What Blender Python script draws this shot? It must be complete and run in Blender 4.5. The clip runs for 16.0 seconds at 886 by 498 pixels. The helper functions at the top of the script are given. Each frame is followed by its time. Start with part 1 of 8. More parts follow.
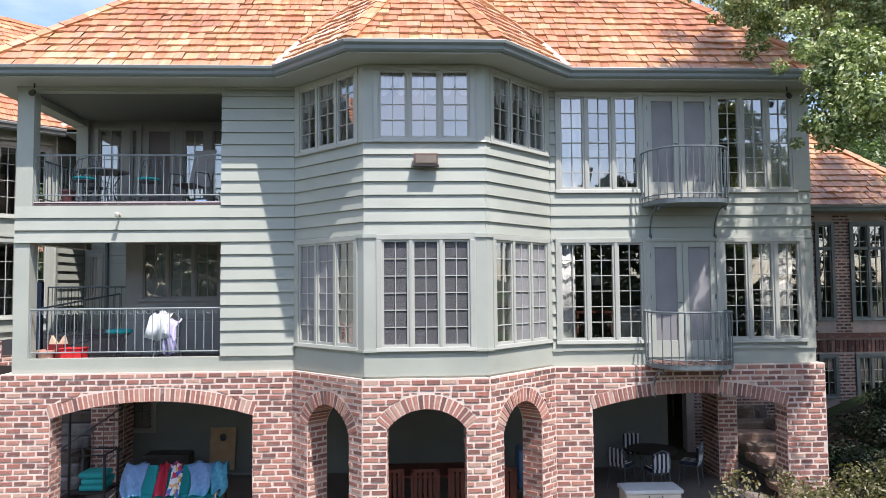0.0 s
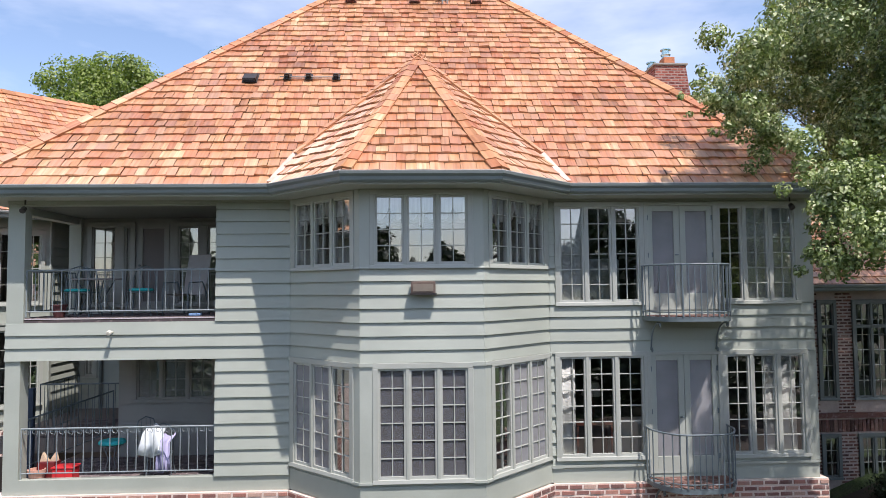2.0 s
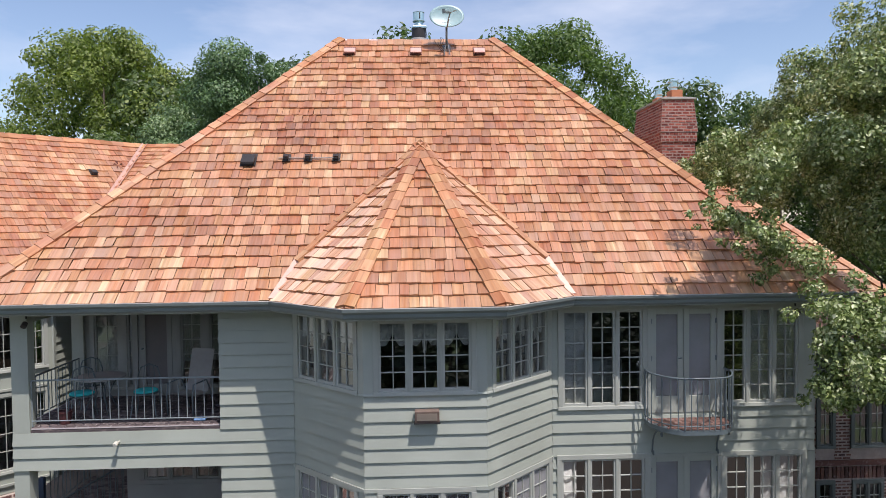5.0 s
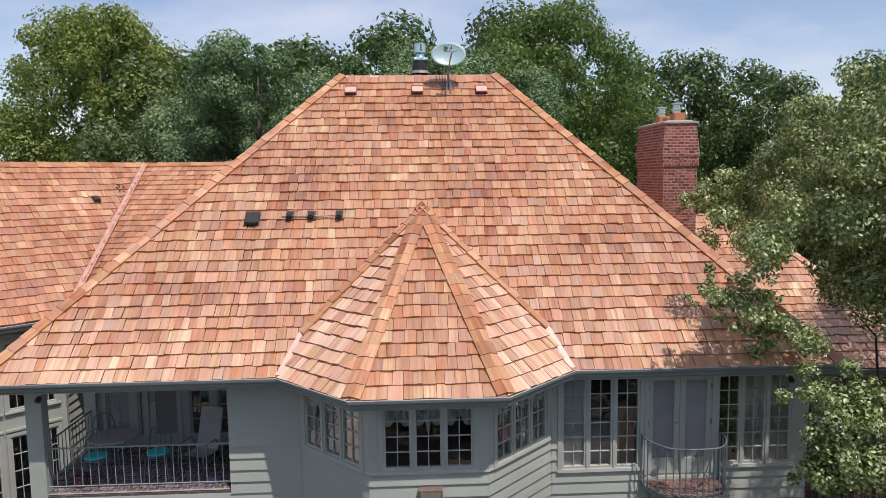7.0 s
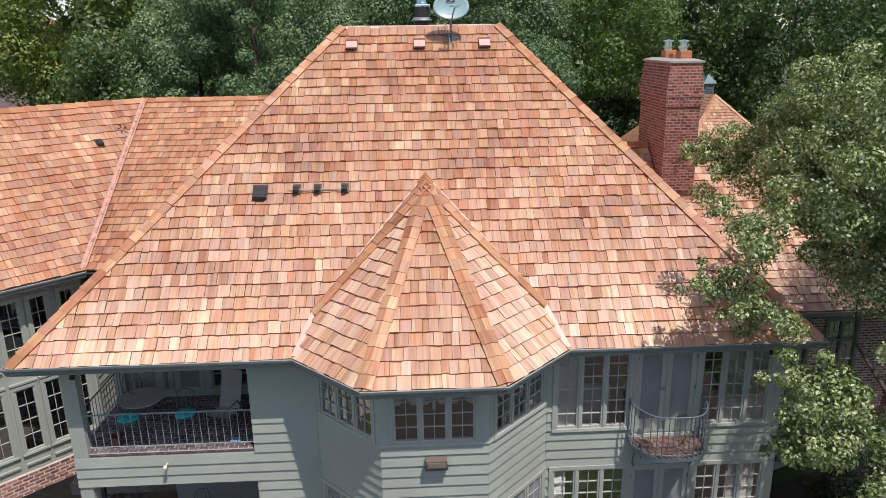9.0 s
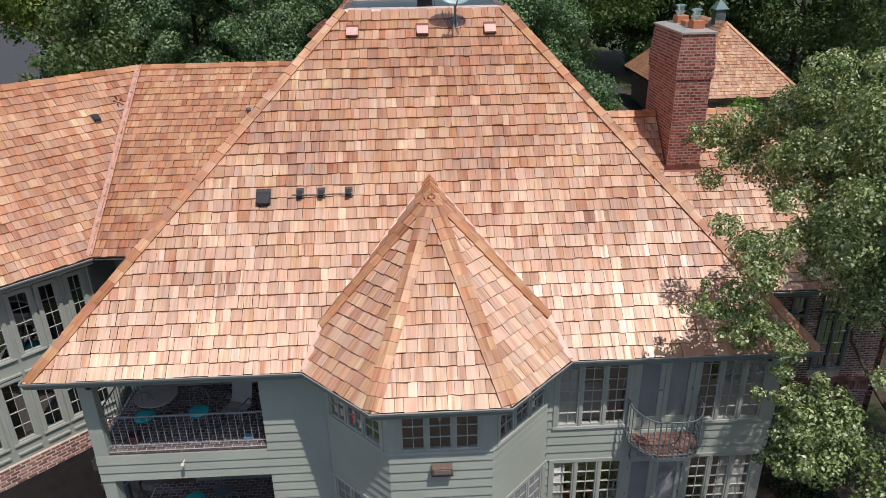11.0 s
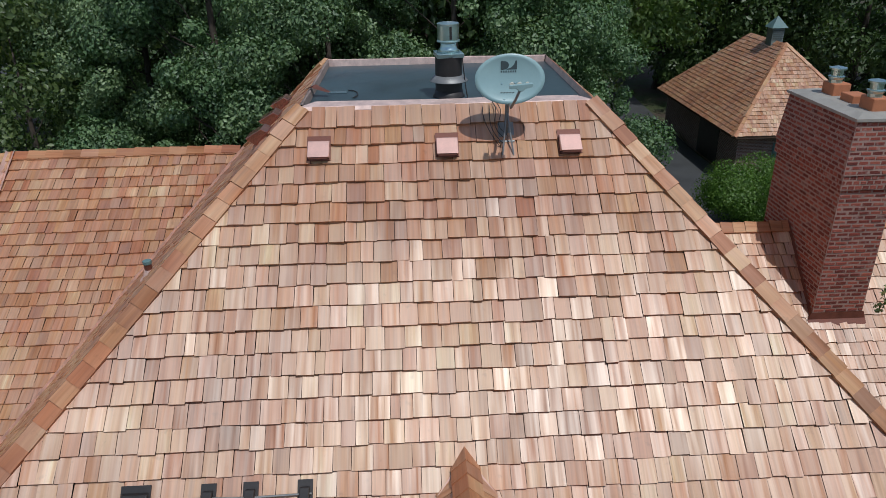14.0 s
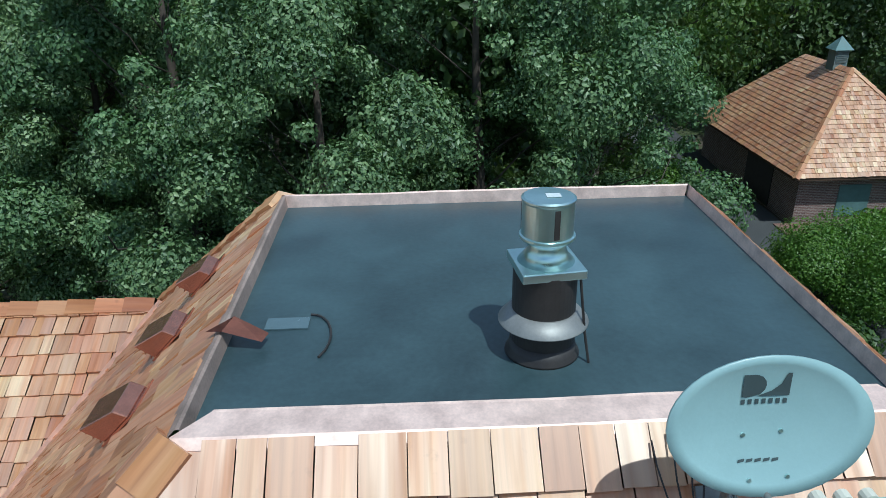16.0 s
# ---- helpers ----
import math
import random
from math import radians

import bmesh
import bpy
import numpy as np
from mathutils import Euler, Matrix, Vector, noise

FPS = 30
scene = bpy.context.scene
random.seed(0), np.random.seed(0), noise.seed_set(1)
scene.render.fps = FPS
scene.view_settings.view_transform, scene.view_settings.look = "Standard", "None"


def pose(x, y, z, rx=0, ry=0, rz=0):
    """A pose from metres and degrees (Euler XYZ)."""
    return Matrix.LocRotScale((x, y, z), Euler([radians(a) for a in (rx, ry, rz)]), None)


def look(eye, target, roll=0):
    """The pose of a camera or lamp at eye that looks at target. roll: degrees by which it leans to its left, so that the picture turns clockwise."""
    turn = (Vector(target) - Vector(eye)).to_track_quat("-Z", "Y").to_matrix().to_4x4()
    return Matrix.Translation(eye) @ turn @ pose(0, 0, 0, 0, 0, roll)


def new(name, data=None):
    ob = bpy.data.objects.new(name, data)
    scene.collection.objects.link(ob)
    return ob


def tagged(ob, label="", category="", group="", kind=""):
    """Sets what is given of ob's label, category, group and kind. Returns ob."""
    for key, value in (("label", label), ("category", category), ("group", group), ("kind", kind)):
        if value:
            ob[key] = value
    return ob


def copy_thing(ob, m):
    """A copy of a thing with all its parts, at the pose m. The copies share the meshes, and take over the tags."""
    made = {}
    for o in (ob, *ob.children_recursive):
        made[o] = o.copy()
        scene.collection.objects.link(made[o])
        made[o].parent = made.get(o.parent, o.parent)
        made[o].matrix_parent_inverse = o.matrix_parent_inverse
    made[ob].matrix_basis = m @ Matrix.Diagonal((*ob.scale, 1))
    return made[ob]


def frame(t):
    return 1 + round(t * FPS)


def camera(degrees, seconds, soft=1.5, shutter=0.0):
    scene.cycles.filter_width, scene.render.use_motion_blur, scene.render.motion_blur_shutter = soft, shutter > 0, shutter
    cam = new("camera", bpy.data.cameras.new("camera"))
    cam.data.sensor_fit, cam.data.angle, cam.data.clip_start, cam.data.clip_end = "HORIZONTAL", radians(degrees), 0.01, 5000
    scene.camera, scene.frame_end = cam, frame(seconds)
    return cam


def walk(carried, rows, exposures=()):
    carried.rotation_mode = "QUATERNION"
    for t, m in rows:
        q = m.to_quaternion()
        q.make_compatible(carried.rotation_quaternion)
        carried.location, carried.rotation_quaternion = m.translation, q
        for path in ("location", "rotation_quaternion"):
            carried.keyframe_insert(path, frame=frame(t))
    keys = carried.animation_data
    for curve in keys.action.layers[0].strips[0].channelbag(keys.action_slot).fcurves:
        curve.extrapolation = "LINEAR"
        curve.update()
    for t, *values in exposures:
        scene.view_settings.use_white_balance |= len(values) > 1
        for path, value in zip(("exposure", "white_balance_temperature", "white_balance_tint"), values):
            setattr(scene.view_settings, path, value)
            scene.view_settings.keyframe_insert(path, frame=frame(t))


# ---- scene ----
cam = camera(64.5, 16.0, soft=0.65)
METRES, EYE, TILT, LEAN, TURN = 26.0, 4.4, 0.0, 0.0, -2.7
ROWS = [
    (0.0, 0.0, 0.0, 0.0, 0.03, 2.99, 0.52),
    (0.5, 0.0003, 0.0011, 0.0195, 0.02, 3.04, 0.53),
    (1.0, 0.0009, 0.0021, 0.0389, 0.02, 3.11, 0.56),
    (1.5, 0.0014, 0.0028, 0.0583, 0.01, 3.16, 0.56),
    (2.0, 0.0018, 0.0035, 0.0771, -0.02, 3.23, 0.57),
    (2.5, 0.0023, 0.0041, 0.0958, -0.01, 3.27, 0.57),
    (3.0, 0.0019, 0.0043, 0.1137, -0.03, 2.41, 0.58),
    (3.5, 0.0013, 0.0047, 0.1325, -0.03, 0.88, 0.61),
    (4.0, 0.0007, 0.0054, 0.1521, -0.06, -1.22, 0.61),
    (4.5, 0.001, 0.0062, 0.1734, -0.02, -1.97, 0.64),
    (5.0, 0.0007, 0.006, 0.1938, -0.03, -1.91, 0.64),
    (7.5, 0.0003, 0.0042, 0.2997, 0.01, -8.26, 0.79),
    (8.0, -0.0003, 0.0035, 0.3211, -0.02, -10.99, 0.82),
    (8.5, -0.0011, 0.0026, 0.3421, -0.05, -13.81, 0.85),
    (9.0, -0.0016, 0.0022, 0.3631, -0.06, -16.7, 0.89),
    (11.5, -0.0049, 0.0534, 0.446, -0.04, -24.83, 1.01),
    (12.0, -0.0072, 0.0928, 0.4472, -0.05, -24.78, 1.0),
    (12.5, -0.0105, 0.145, 0.4488, -0.06, -24.76, 0.97),
    (13.0, -0.0139, 0.2065, 0.4508, -0.03, -24.74, 0.97),
    (13.5, -0.0183, 0.2735, 0.4525, -0.04, -24.72, 0.94),
    (14.0, -0.0233, 0.3437, 0.4553, -0.02, -24.7, 0.91),
    (14.5, -0.0283, 0.4107, 0.4567, 0.02, -24.67, 0.89),
    (15.0, -0.0331, 0.4752, 0.4585, 0.05, -24.59, 0.9),
    (15.5, -0.0379, 0.5325, 0.46, 0.09, -24.56, 0.93),
    (16.0, -0.0425, 0.5847, 0.4612, 0.15, -24.47, 0.9),
]
EXPOSE = [(0.0, 0.9, 6500, 18), (1.5, 0.66, 6500, 18), (2.0, 0.52, 6500, 18), (3.5, 0.32, 6500, 17), (5.0, 0.12, 6550, 18), (7.5, -0.12, 6680, 20), (9.0, -0.06, 6560, 17), (11.5, -0.36, 6550, 15), (12.5, -0.53, 6500, 17), (13.0, -0.68, 6650, 17), (13.5, -0.80, 6400, 13), (14.5, -0.86, 5720, 5), (15.0, -0.76, 5420, 0), (15.5, -0.62, 5500, -1), (16.0, -0.30, 5600, -3)]
walk(cam, [(t, pose(0, 0, EYE, TILT, LEAN, TURN) @ pose(METRES * x, METRES * y, METRES * z, 90 + pitch, roll, yaw)) for t, x, y, z, yaw, pitch, roll in ROWS], EXPOSE)

# ---- world and sun ----
TO_SUN = Vector((0.60, -1.0, 2.30)).normalized()
world = bpy.data.worlds.new("sky")
scene.world = world
world.use_nodes = True
wt = world.node_tree
sky = wt.nodes.new("ShaderNodeTexSky")
sky.sky_type = "NISHITA"
sky.sun_disc = False
sky.sun_elevation = math.asin(TO_SUN.z)
sky.sun_rotation = math.atan2(TO_SUN.x, TO_SUN.y)
sky.air_density, sky.dust_density, sky.ozone_density = 1.0, 0.7, 1.0
wt.nodes["Background"].inputs[1].default_value = 0.15
# thin high cloud over the blue
wtc = wt.nodes.new("ShaderNodeTexCoord")
wmp = wt.nodes.new("ShaderNodeMapping")
wmp.inputs["Scale"].default_value = (1.0, 1.0, 3.2)
wn = wt.nodes.new("ShaderNodeTexNoise")
wn.inputs["Scale"].default_value, wn.inputs["Detail"].default_value, wn.inputs["Roughness"].default_value = 2.1, 6, 0.55
wr = wt.nodes.new("ShaderNodeValToRGB")
wr.color_ramp.elements[0].position, wr.color_ramp.elements[1].position = 0.42, 0.78
wr.color_ramp.elements[1].color = (0.75, 0.75, 0.75, 1)
wm = wt.nodes.new("ShaderNodeMix")
wm.data_type = "RGBA"
wm.inputs[7].default_value = (6.2, 6.6, 7.2, 1)
wt.links.new(wtc.outputs["Generated"], wmp.inputs[0])
wt.links.new(wmp.outputs[0], wn.inputs["Vector"])
wt.links.new(wn.outputs["Fac"], wr.inputs[0])
wt.links.new(wr.outputs[0], wm.inputs[0])
wt.links.new(sky.outputs[0], wm.inputs[6])
wt.links.new(wm.outputs[2], wt.nodes["Background"].inputs[0])
sun = new("sun", bpy.data.lights.new("sun", "SUN"))
sun.data.energy, sun.data.angle, sun.data.color = 3.9, radians(0.53), (1.0, 0.965, 0.92)
sun.matrix_world = look((0, 0, 60), Vector((0, 0, 60)) - TO_SUN)


# ---- materials ----
def nodes_of(name):
    m = bpy.data.materials.new(name)
    m.use_nodes = True
    t = m.node_tree
    return m, t, t.nodes["Principled BSDF"]


def link(t, a, b):
    t.links.new(a, b)


def coords(t, kind="Object", scale=(1, 1, 1), shift=None):
    c = t.nodes.new("ShaderNodeTexCoord")
    mp = t.nodes.new("ShaderNodeMapping")
    mp.inputs["Scale"].default_value = scale
    link(t, c.outputs[kind], mp.inputs[0])
    if shift is not None:
        link(t, shift, mp.inputs["Location"])
    return mp.outputs[0]


def noise_of(t, vec, scale, detail=4, rough=0.55, dist=0.0):
    n = t.nodes.new("ShaderNodeTexNoise")
    n.inputs["Scale"].default_value, n.inputs["Detail"].default_value = scale, detail
    n.inputs["Roughness"].default_value, n.inputs["Distortion"].default_value = rough, dist
    link(t, vec, n.inputs["Vector"])
    return n.outputs["Fac"]


def ramp(t, fac, stops):
    r = t.nodes.new("ShaderNodeValToRGB")
    e = r.color_ramp.elements
    while len(e) < len(stops):
        e.new(0.5)
    for k, (p, c) in zip(e, stops):
        k.position = p
        k.color = (*c, 1) if len(c) == 3 else c
    link(t, fac, r.inputs[0])
    return r.outputs[0]


def mix(t, fac, a, b, mode="MIX"):
    m = t.nodes.new("ShaderNodeMix")
    m.data_type, m.blend_type = "RGBA", mode
    for sock, val in ((m.inputs[0], fac), (m.inputs[6], a), (m.inputs[7], b)):
        if isinstance(val, (int, float)):
            sock.default_value = val
        elif isinstance(val, tuple):
            sock.default_value = (*val, 1)
        else:
            link(t, val, sock)
    return m.outputs[2]


def math_of(t, op, a, b=0.0):
    m = t.nodes.new("ShaderNodeMath")
    m.operation = op
    for sock, val in ((m.inputs[0], a), (m.inputs[1], b)):
        if isinstance(val, (int, float)):
            sock.default_value = val
        else:
            link(t, val, sock)
    return m.outputs[0]


def bump(t, bsdf, height, strength, distance):
    b = t.nodes.new("ShaderNodeBump")
    b.inputs["Strength"].default_value, b.inputs["Distance"].default_value = strength, distance
    link(t, height, b.inputs["Height"])
    link(t, b.outputs[0], bsdf.inputs["Normal"])


def piece_random(t):
    """One random number per piece, both for pieces that are objects and for joined ones."""
    o = t.nodes.new("ShaderNodeObjectInfo")
    g = t.nodes.new("ShaderNodeNewGeometry")
    return math_of(t, "FRACT", math_of(t, "ADD", o.outputs["Random"], g.outputs["Random Per Island"]))


def rough_paint(name, colour, rough=0.55, vary=0.12, scale=1.4, metal=0.0, fine=60.0, relief=0.15):
    """Paint, plaster, metal and the like: two scales of stain, a fine grain."""
    m, t, b = nodes_of(name)
    v = coords(t)
    big = noise_of(t, v, scale, 5, 0.6)
    small = noise_of(t, v, fine, 3)
    dark = tuple(c * (1 - vary * 1.6) for c in colour)
    light = tuple(min(1, c * (1 + vary)) for c in colour)
    col = ramp(t, big, [(0.3, dark), (0.7, light)])
    col = mix(t, 0.25, col, ramp(t, small, [(0.3, dark), (0.7, light)]))
    link(t, col, b.inputs["Base Color"])
    r = ramp(t, big, [(0.3, (rough * 0.8,) * 3), (0.7, (min(1, rough * 1.2),) * 3)])
    link(t, r, b.inputs["Roughness"])
    b.inputs["Metallic"].default_value = metal
    bump(t, b, small, relief, 0.003)
    return m


def cedar(name, stops, rough=0.52, grain=0.4, tint=(0.5, 0.5, 0.5), gloss=1.0):
    """Split cedar: each piece its own tone, streaked along the grain (the v of the UV map)."""
    m, t, b = nodes_of(name)
    rnd = piece_random(t)
    rnd2 = math_of(t, "FRACT", math_of(t, "MULTIPLY", rnd, 17.31))
    off = t.nodes.new("ShaderNodeCombineXYZ")
    link(t, math_of(t, "MULTIPLY", rnd, 37.0), off.inputs[0])
    link(t, math_of(t, "MULTIPLY", rnd2, 23.0), off.inputs[1])
    v = coords(t, "UV", (1, 1, 1), off.outputs[0])
    vs = coords(t, "UV", (26, 0.8, 1), off.outputs[0])
    vb = coords(t, "UV", (10, 0.7, 1), off.outputs[0])
    streak = noise_of(t, vs, 1.0, 4, 0.55, 0.3)
    band = noise_of(t, vb, 1.0, 3, 0.5, 0.8)
    wide = math_of(t, "ADD", math_of(t, "MULTIPLY", math_of(t, "SUBTRACT", band, 0.5), 2.2), 0.5)
    lot = noise_of(t, t.nodes.new("ShaderNodeNewGeometry").outputs["Position"], 0.55, 2, 0.5)
    tone = math_of(t, "ADD", math_of(t, "ADD", math_of(t, "MULTIPLY", rnd, 0.44), 0.08), math_of(t, "MULTIPLY", wide, 0.32))
    tone = math_of(t, "ADD", tone, math_of(t, "MULTIPLY", math_of(t, "SUBTRACT", lot, 0.43), 0.9))
    base = ramp(t, tone, stops)
    rnd4 = math_of(t, "FRACT", math_of(t, "MULTIPLY", rnd, 43.7))
    base = mix(t, 1.0, base, ramp(t, rnd4, [(0.0, (1.05, 0.96, 0.95)), (0.5, (1.0, 1.02, 1.0)), (1.0, (0.98, 1.10, 1.03))]), "MULTIPLY")
    lines = ramp(t, streak, [(0.30, (0.50, 0.44, 0.40)), (0.50, (0.97, 0.97, 0.97)), (0.72, (1.30, 1.30, 1.28))])
    col = mix(t, grain, base, lines, "MULTIPLY")
    stain = noise_of(t, v, 7.0, 4, 0.6)
    col = mix(t, ramp(t, stain, [(0.62, (0, 0, 0)), (0.78, (0.35,) * 3)]), col, tuple(0.42 * c for c in stops[0][1]))
    grey = ramp(t, rnd2, [(0.94, (0, 0, 0)), (0.98, (0.45,) * 3)])
    col = mix(t, grey, col, tint)
    rnd5 = math_of(t, "FRACT", math_of(t, "MULTIPLY", rnd, 29.3))
    col = mix(t, ramp(t, rnd5, [(0.86, (0, 0, 0)), (0.92, (0.35,) * 3)]), col, (0.36, 0.215, 0.155))
    link(t, col, b.inputs["Base Color"])
    rnd3 = math_of(t, "FRACT", math_of(t, "MULTIPLY", rnd, 71.7))
    link(t, ramp(t, rnd3, [(0.0, (rough * 0.84,) * 3), (0.5, (rough * 1.0,) * 3), (1.0, (rough * 1.28,) * 3)]), b.inputs["Roughness"])
    sheen = math_of(t, "ADD", math_of(t, "ADD", math_of(t, "MULTIPLY", rnd3, 0.30), 0.07), math_of(t, "MULTIPLY", noise_of(t, coords(t, "UV", (13, 0.6, 1), off.outputs[0]), 1.0, 2, 0.5, 0.5), 0.9))
    link(t, ramp(t, sheen, [(0.36, (0.08 * gloss,) * 3), (0.60, (0.55 * gloss,) * 3), (0.82, (gloss,) * 3)]), b.inputs["Specular IOR Level"])
    b.inputs["IOR"].default_value = 2.08
    b.inputs["Specular Tint"].default_value = (1.0, 0.945, 0.855, 1)
    b.inputs["Anisotropic"].default_value = 0.78
    tg = t.nodes.new("ShaderNodeTangent")
    tg.direction_type, tg.uv_map = "UV_MAP", "UVMap"
    link(t, tg.outputs[0], b.inputs["Tangent"])
    bump(t, b, streak, 0.3, 0.004)
    return m


def brick_mat(name, stops, rough=0.85):
    m, t, b = nodes_of(name)
    rnd = piece_random(t)
    v = coords(t, "Object")
    n = noise_of(t, v, 38, 5, 0.65)
    n2 = noise_of(t, v, 9, 3)
    col = ramp(t, rnd, stops)
    col = mix(t, 0.5, col, ramp(t, n, [(0.3, (0.55, 0.5, 0.5)), (0.7, (1.2, 1.15, 1.1))]), "MULTIPLY")
    col = mix(t, ramp(t, n2, [(0.55, (0, 0, 0)), (0.75, (0.45,) * 3)]), col, (0.52, 0.40, 0.36))
    link(t, col, b.inputs["Base Color"])
    b.inputs["Roughness"].default_value = rough
    b.inputs["Specular IOR Level"].default_value = 0.25
    bump(t, b, n, 0.6, 0.006)
    return m


def far_brick_mat(name="far_brick"):
    m, t, b = nodes_of(name)
    k = t.nodes.new("ShaderNodeTexBrick")
    k.inputs["Color1"].default_value, k.inputs["Color2"].default_value, k.inputs["Mortar"].default_value = (0.16, 0.095, 0.085, 1), (0.27, 0.16, 0.14, 1), (0.42, 0.37, 0.34, 1)
    k.inputs["Scale"].default_value = 1.0
    k.inputs["Brick Width"].default_value, k.inputs["Row Height"].default_value, k.inputs["Mortar Size"].default_value = 0.24, 0.085, 0.012
    c = t.nodes.new("ShaderNodeTexCoord")
    s = t.nodes.new("ShaderNodeSeparateXYZ")
    j = t.nodes.new("ShaderNodeCombineXYZ")
    link(t, c.outputs["Object"], s.inputs[0])
    link(t, math_of(t, "ADD", s.outputs[0], s.outputs[1]), j.inputs[0])
    link(t, s.outputs[2], j.inputs[1])
    link(t, j.outputs[0], k.inputs["Vector"])
    n = noise_of(t, c.outputs["Object"], 2.0, 4)
    link(t, mix(t, 0.35, k.outputs["Color"], ramp(t, n, [(0.3, (0.6, 0.6, 0.6)), (0.7, (1.2, 1.2, 1.2))]), "MULTIPLY"), b.inputs["Base Color"])
    b.inputs["Roughness"].default_value = 0.9
    return m


def leaf_mat(name, stops, gloss=0.42, through_=0.35, spray=1.3):
    m, t, b = nodes_of(name)
    g = t.nodes.new("ShaderNodeNewGeometry")
    o = t.nodes.new("ShaderNodeObjectInfo")
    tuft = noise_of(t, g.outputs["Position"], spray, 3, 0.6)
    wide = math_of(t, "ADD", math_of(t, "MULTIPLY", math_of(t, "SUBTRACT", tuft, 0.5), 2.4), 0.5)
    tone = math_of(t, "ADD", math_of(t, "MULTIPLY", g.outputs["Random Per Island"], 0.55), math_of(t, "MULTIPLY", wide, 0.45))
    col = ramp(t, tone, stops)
    shade = ramp(t, o.outputs["Random"], [(0.0, (0.75, 0.85, 0.70)), (1.0, (1.15, 1.10, 1.0))])
    col = mix(t, 1.0, col, shade, "MULTIPLY")
    link(t, col, b.inputs["Base Color"])
    b.inputs["Roughness"].default_value = gloss
    tr = t.nodes.new("ShaderNodeBsdfTranslucent")
    link(t, mix(t, 1.0, col, (1.3, 1.5, 0.7), "MULTIPLY"), tr.inputs[0])
    ms = t.nodes.new("ShaderNodeMixShader")
    ms.inputs[0].default_value = through_
    link(t, b.outputs[0], ms.inputs[1])
    link(t, tr.outputs[0], ms.inputs[2])
    link(t, ms.outputs[0], t.nodes["Material Output"].inputs[0])
    return m


def glass_mat(name="window_glass", mirror=0.27):
    m, t, b = nodes_of(name)
    t.nodes.remove(b)
    tr = t.nodes.new("ShaderNodeBsdfTransparent")
    tr.inputs[0].default_value = (0.80, 0.83, 0.82, 1)
    gl = t.nodes.new("ShaderNodeBsdfGlossy")
    gl.inputs["Roughness"].default_value = 0.015
    n = noise_of(t, coords(t), 1.1, 1)
    bn = t.nodes.new("ShaderNodeBump")
    bn.inputs["Strength"].default_value, bn.inputs["Distance"].default_value = 0.25, 0.02
    link(t, n, bn.inputs["Height"])
    link(t, bn.outputs[0], gl.inputs["Normal"])
    fr = t.nodes.new("ShaderNodeFresnel")
    fr.inputs[0].default_value = 1.55
    fac = math_of(t, "MINIMUM", math_of(t, "ADD", math_of(t, "MULTIPLY", fr.outputs[0], 1.7), mirror), 1.0)
    ms = t.nodes.new("ShaderNodeMixShader")
    link(t, fac, ms.inputs[0])
    link(t, tr.outputs[0], ms.inputs[1])
    link(t, gl.outputs[0], ms.inputs[2])
    link(t, ms.outputs[0], t.nodes["Material Output"].inputs[0])
    return m


SIDING = rough_paint("sage_siding_paint", (0.385, 0.414, 0.352), 0.6, 0.09, 0.8, relief=0.12)
TRIM = rough_paint("sage_trim_paint", (0.405, 0.432, 0.375), 0.5, 0.07, 1.2)
SOFFIT = rough_paint("soffit_paint", (0.36, 0.385, 0.35), 0.6, 0.08, 1.0)
# pale colour carries the bright highlight of the gutter lip; straps share it
LIP = rough_paint("gutter_edge_highlight", (0.42, 0.40, 0.37), 0.5, 0.2, 6.0)
GUTTER = rough_paint("gutter_paint", (0.17, 0.20, 0.19), 0.4, 0.10, 1.5)
WINFRAME = rough_paint("window_frame_paint", (0.405, 0.422, 0.37), 0.45, 0.06, 2.0)
SASHPAINT = rough_paint("sash_paint", (0.44, 0.455, 0.405), 0.45, 0.06, 2.0)
ROOF_STOPS = [(0, (0.204, 0.073, 0.035)), (0.2, (0.339, 0.130, 0.062)), (0.42, (0.456, 0.193, 0.093)), (0.62, (0.533, 0.250, 0.124)), (0.8, (0.611, 0.335, 0.177)), (0.93, (0.718, 0.500, 0.290)), (1, (0.776, 0.603, 0.373))]
SHINGLE = cedar("cedar_shingle", ROOF_STOPS, tint=(0.33, 0.135, 0.085))
CAP = cedar("cedar_hip_cap", ROOF_STOPS, tint=(0.33, 0.135, 0.085), gloss=0.35)
DECK = rough_paint("roof_underlay", (0.12, 0.075, 0.05), 0.9, 0.2, 3.0)
COPPER = rough_paint("new_copper", (0.88, 0.62, 0.53), 0.45, 0.20, 7.0, 0.35)
VALLEY_COPPER = rough_paint("valley_copper", (0.70, 0.46, 0.37), 0.6, 0.15, 5.0, 0.3)
VENT_COPPER = rough_paint("vent_copper", (0.80, 0.50, 0.42), 0.5, 0.12, 5.0, 0.35)
# soffit paint at half its value, so ceiling shade sits in the colour
PORCHCEIL = rough_paint("porch_ceiling_shade_paint", (0.17, 0.178, 0.165), 0.7, 0.1, 1.0)
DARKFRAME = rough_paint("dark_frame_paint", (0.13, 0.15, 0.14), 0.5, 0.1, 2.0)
MULCH = rough_paint("mulch", (0.055, 0.042, 0.03), 0.95, 0.35, 1.5, fine=30, relief=1.0)
COPPER_DARK = rough_paint("tarnished_copper", (0.20, 0.072, 0.048), 0.6, 0.25, 5.0, 0.3)
MEMBRANE = rough_paint("roof_membrane", (0.046, 0.078, 0.088), 0.40, 0.30, 1.6, fine=25)
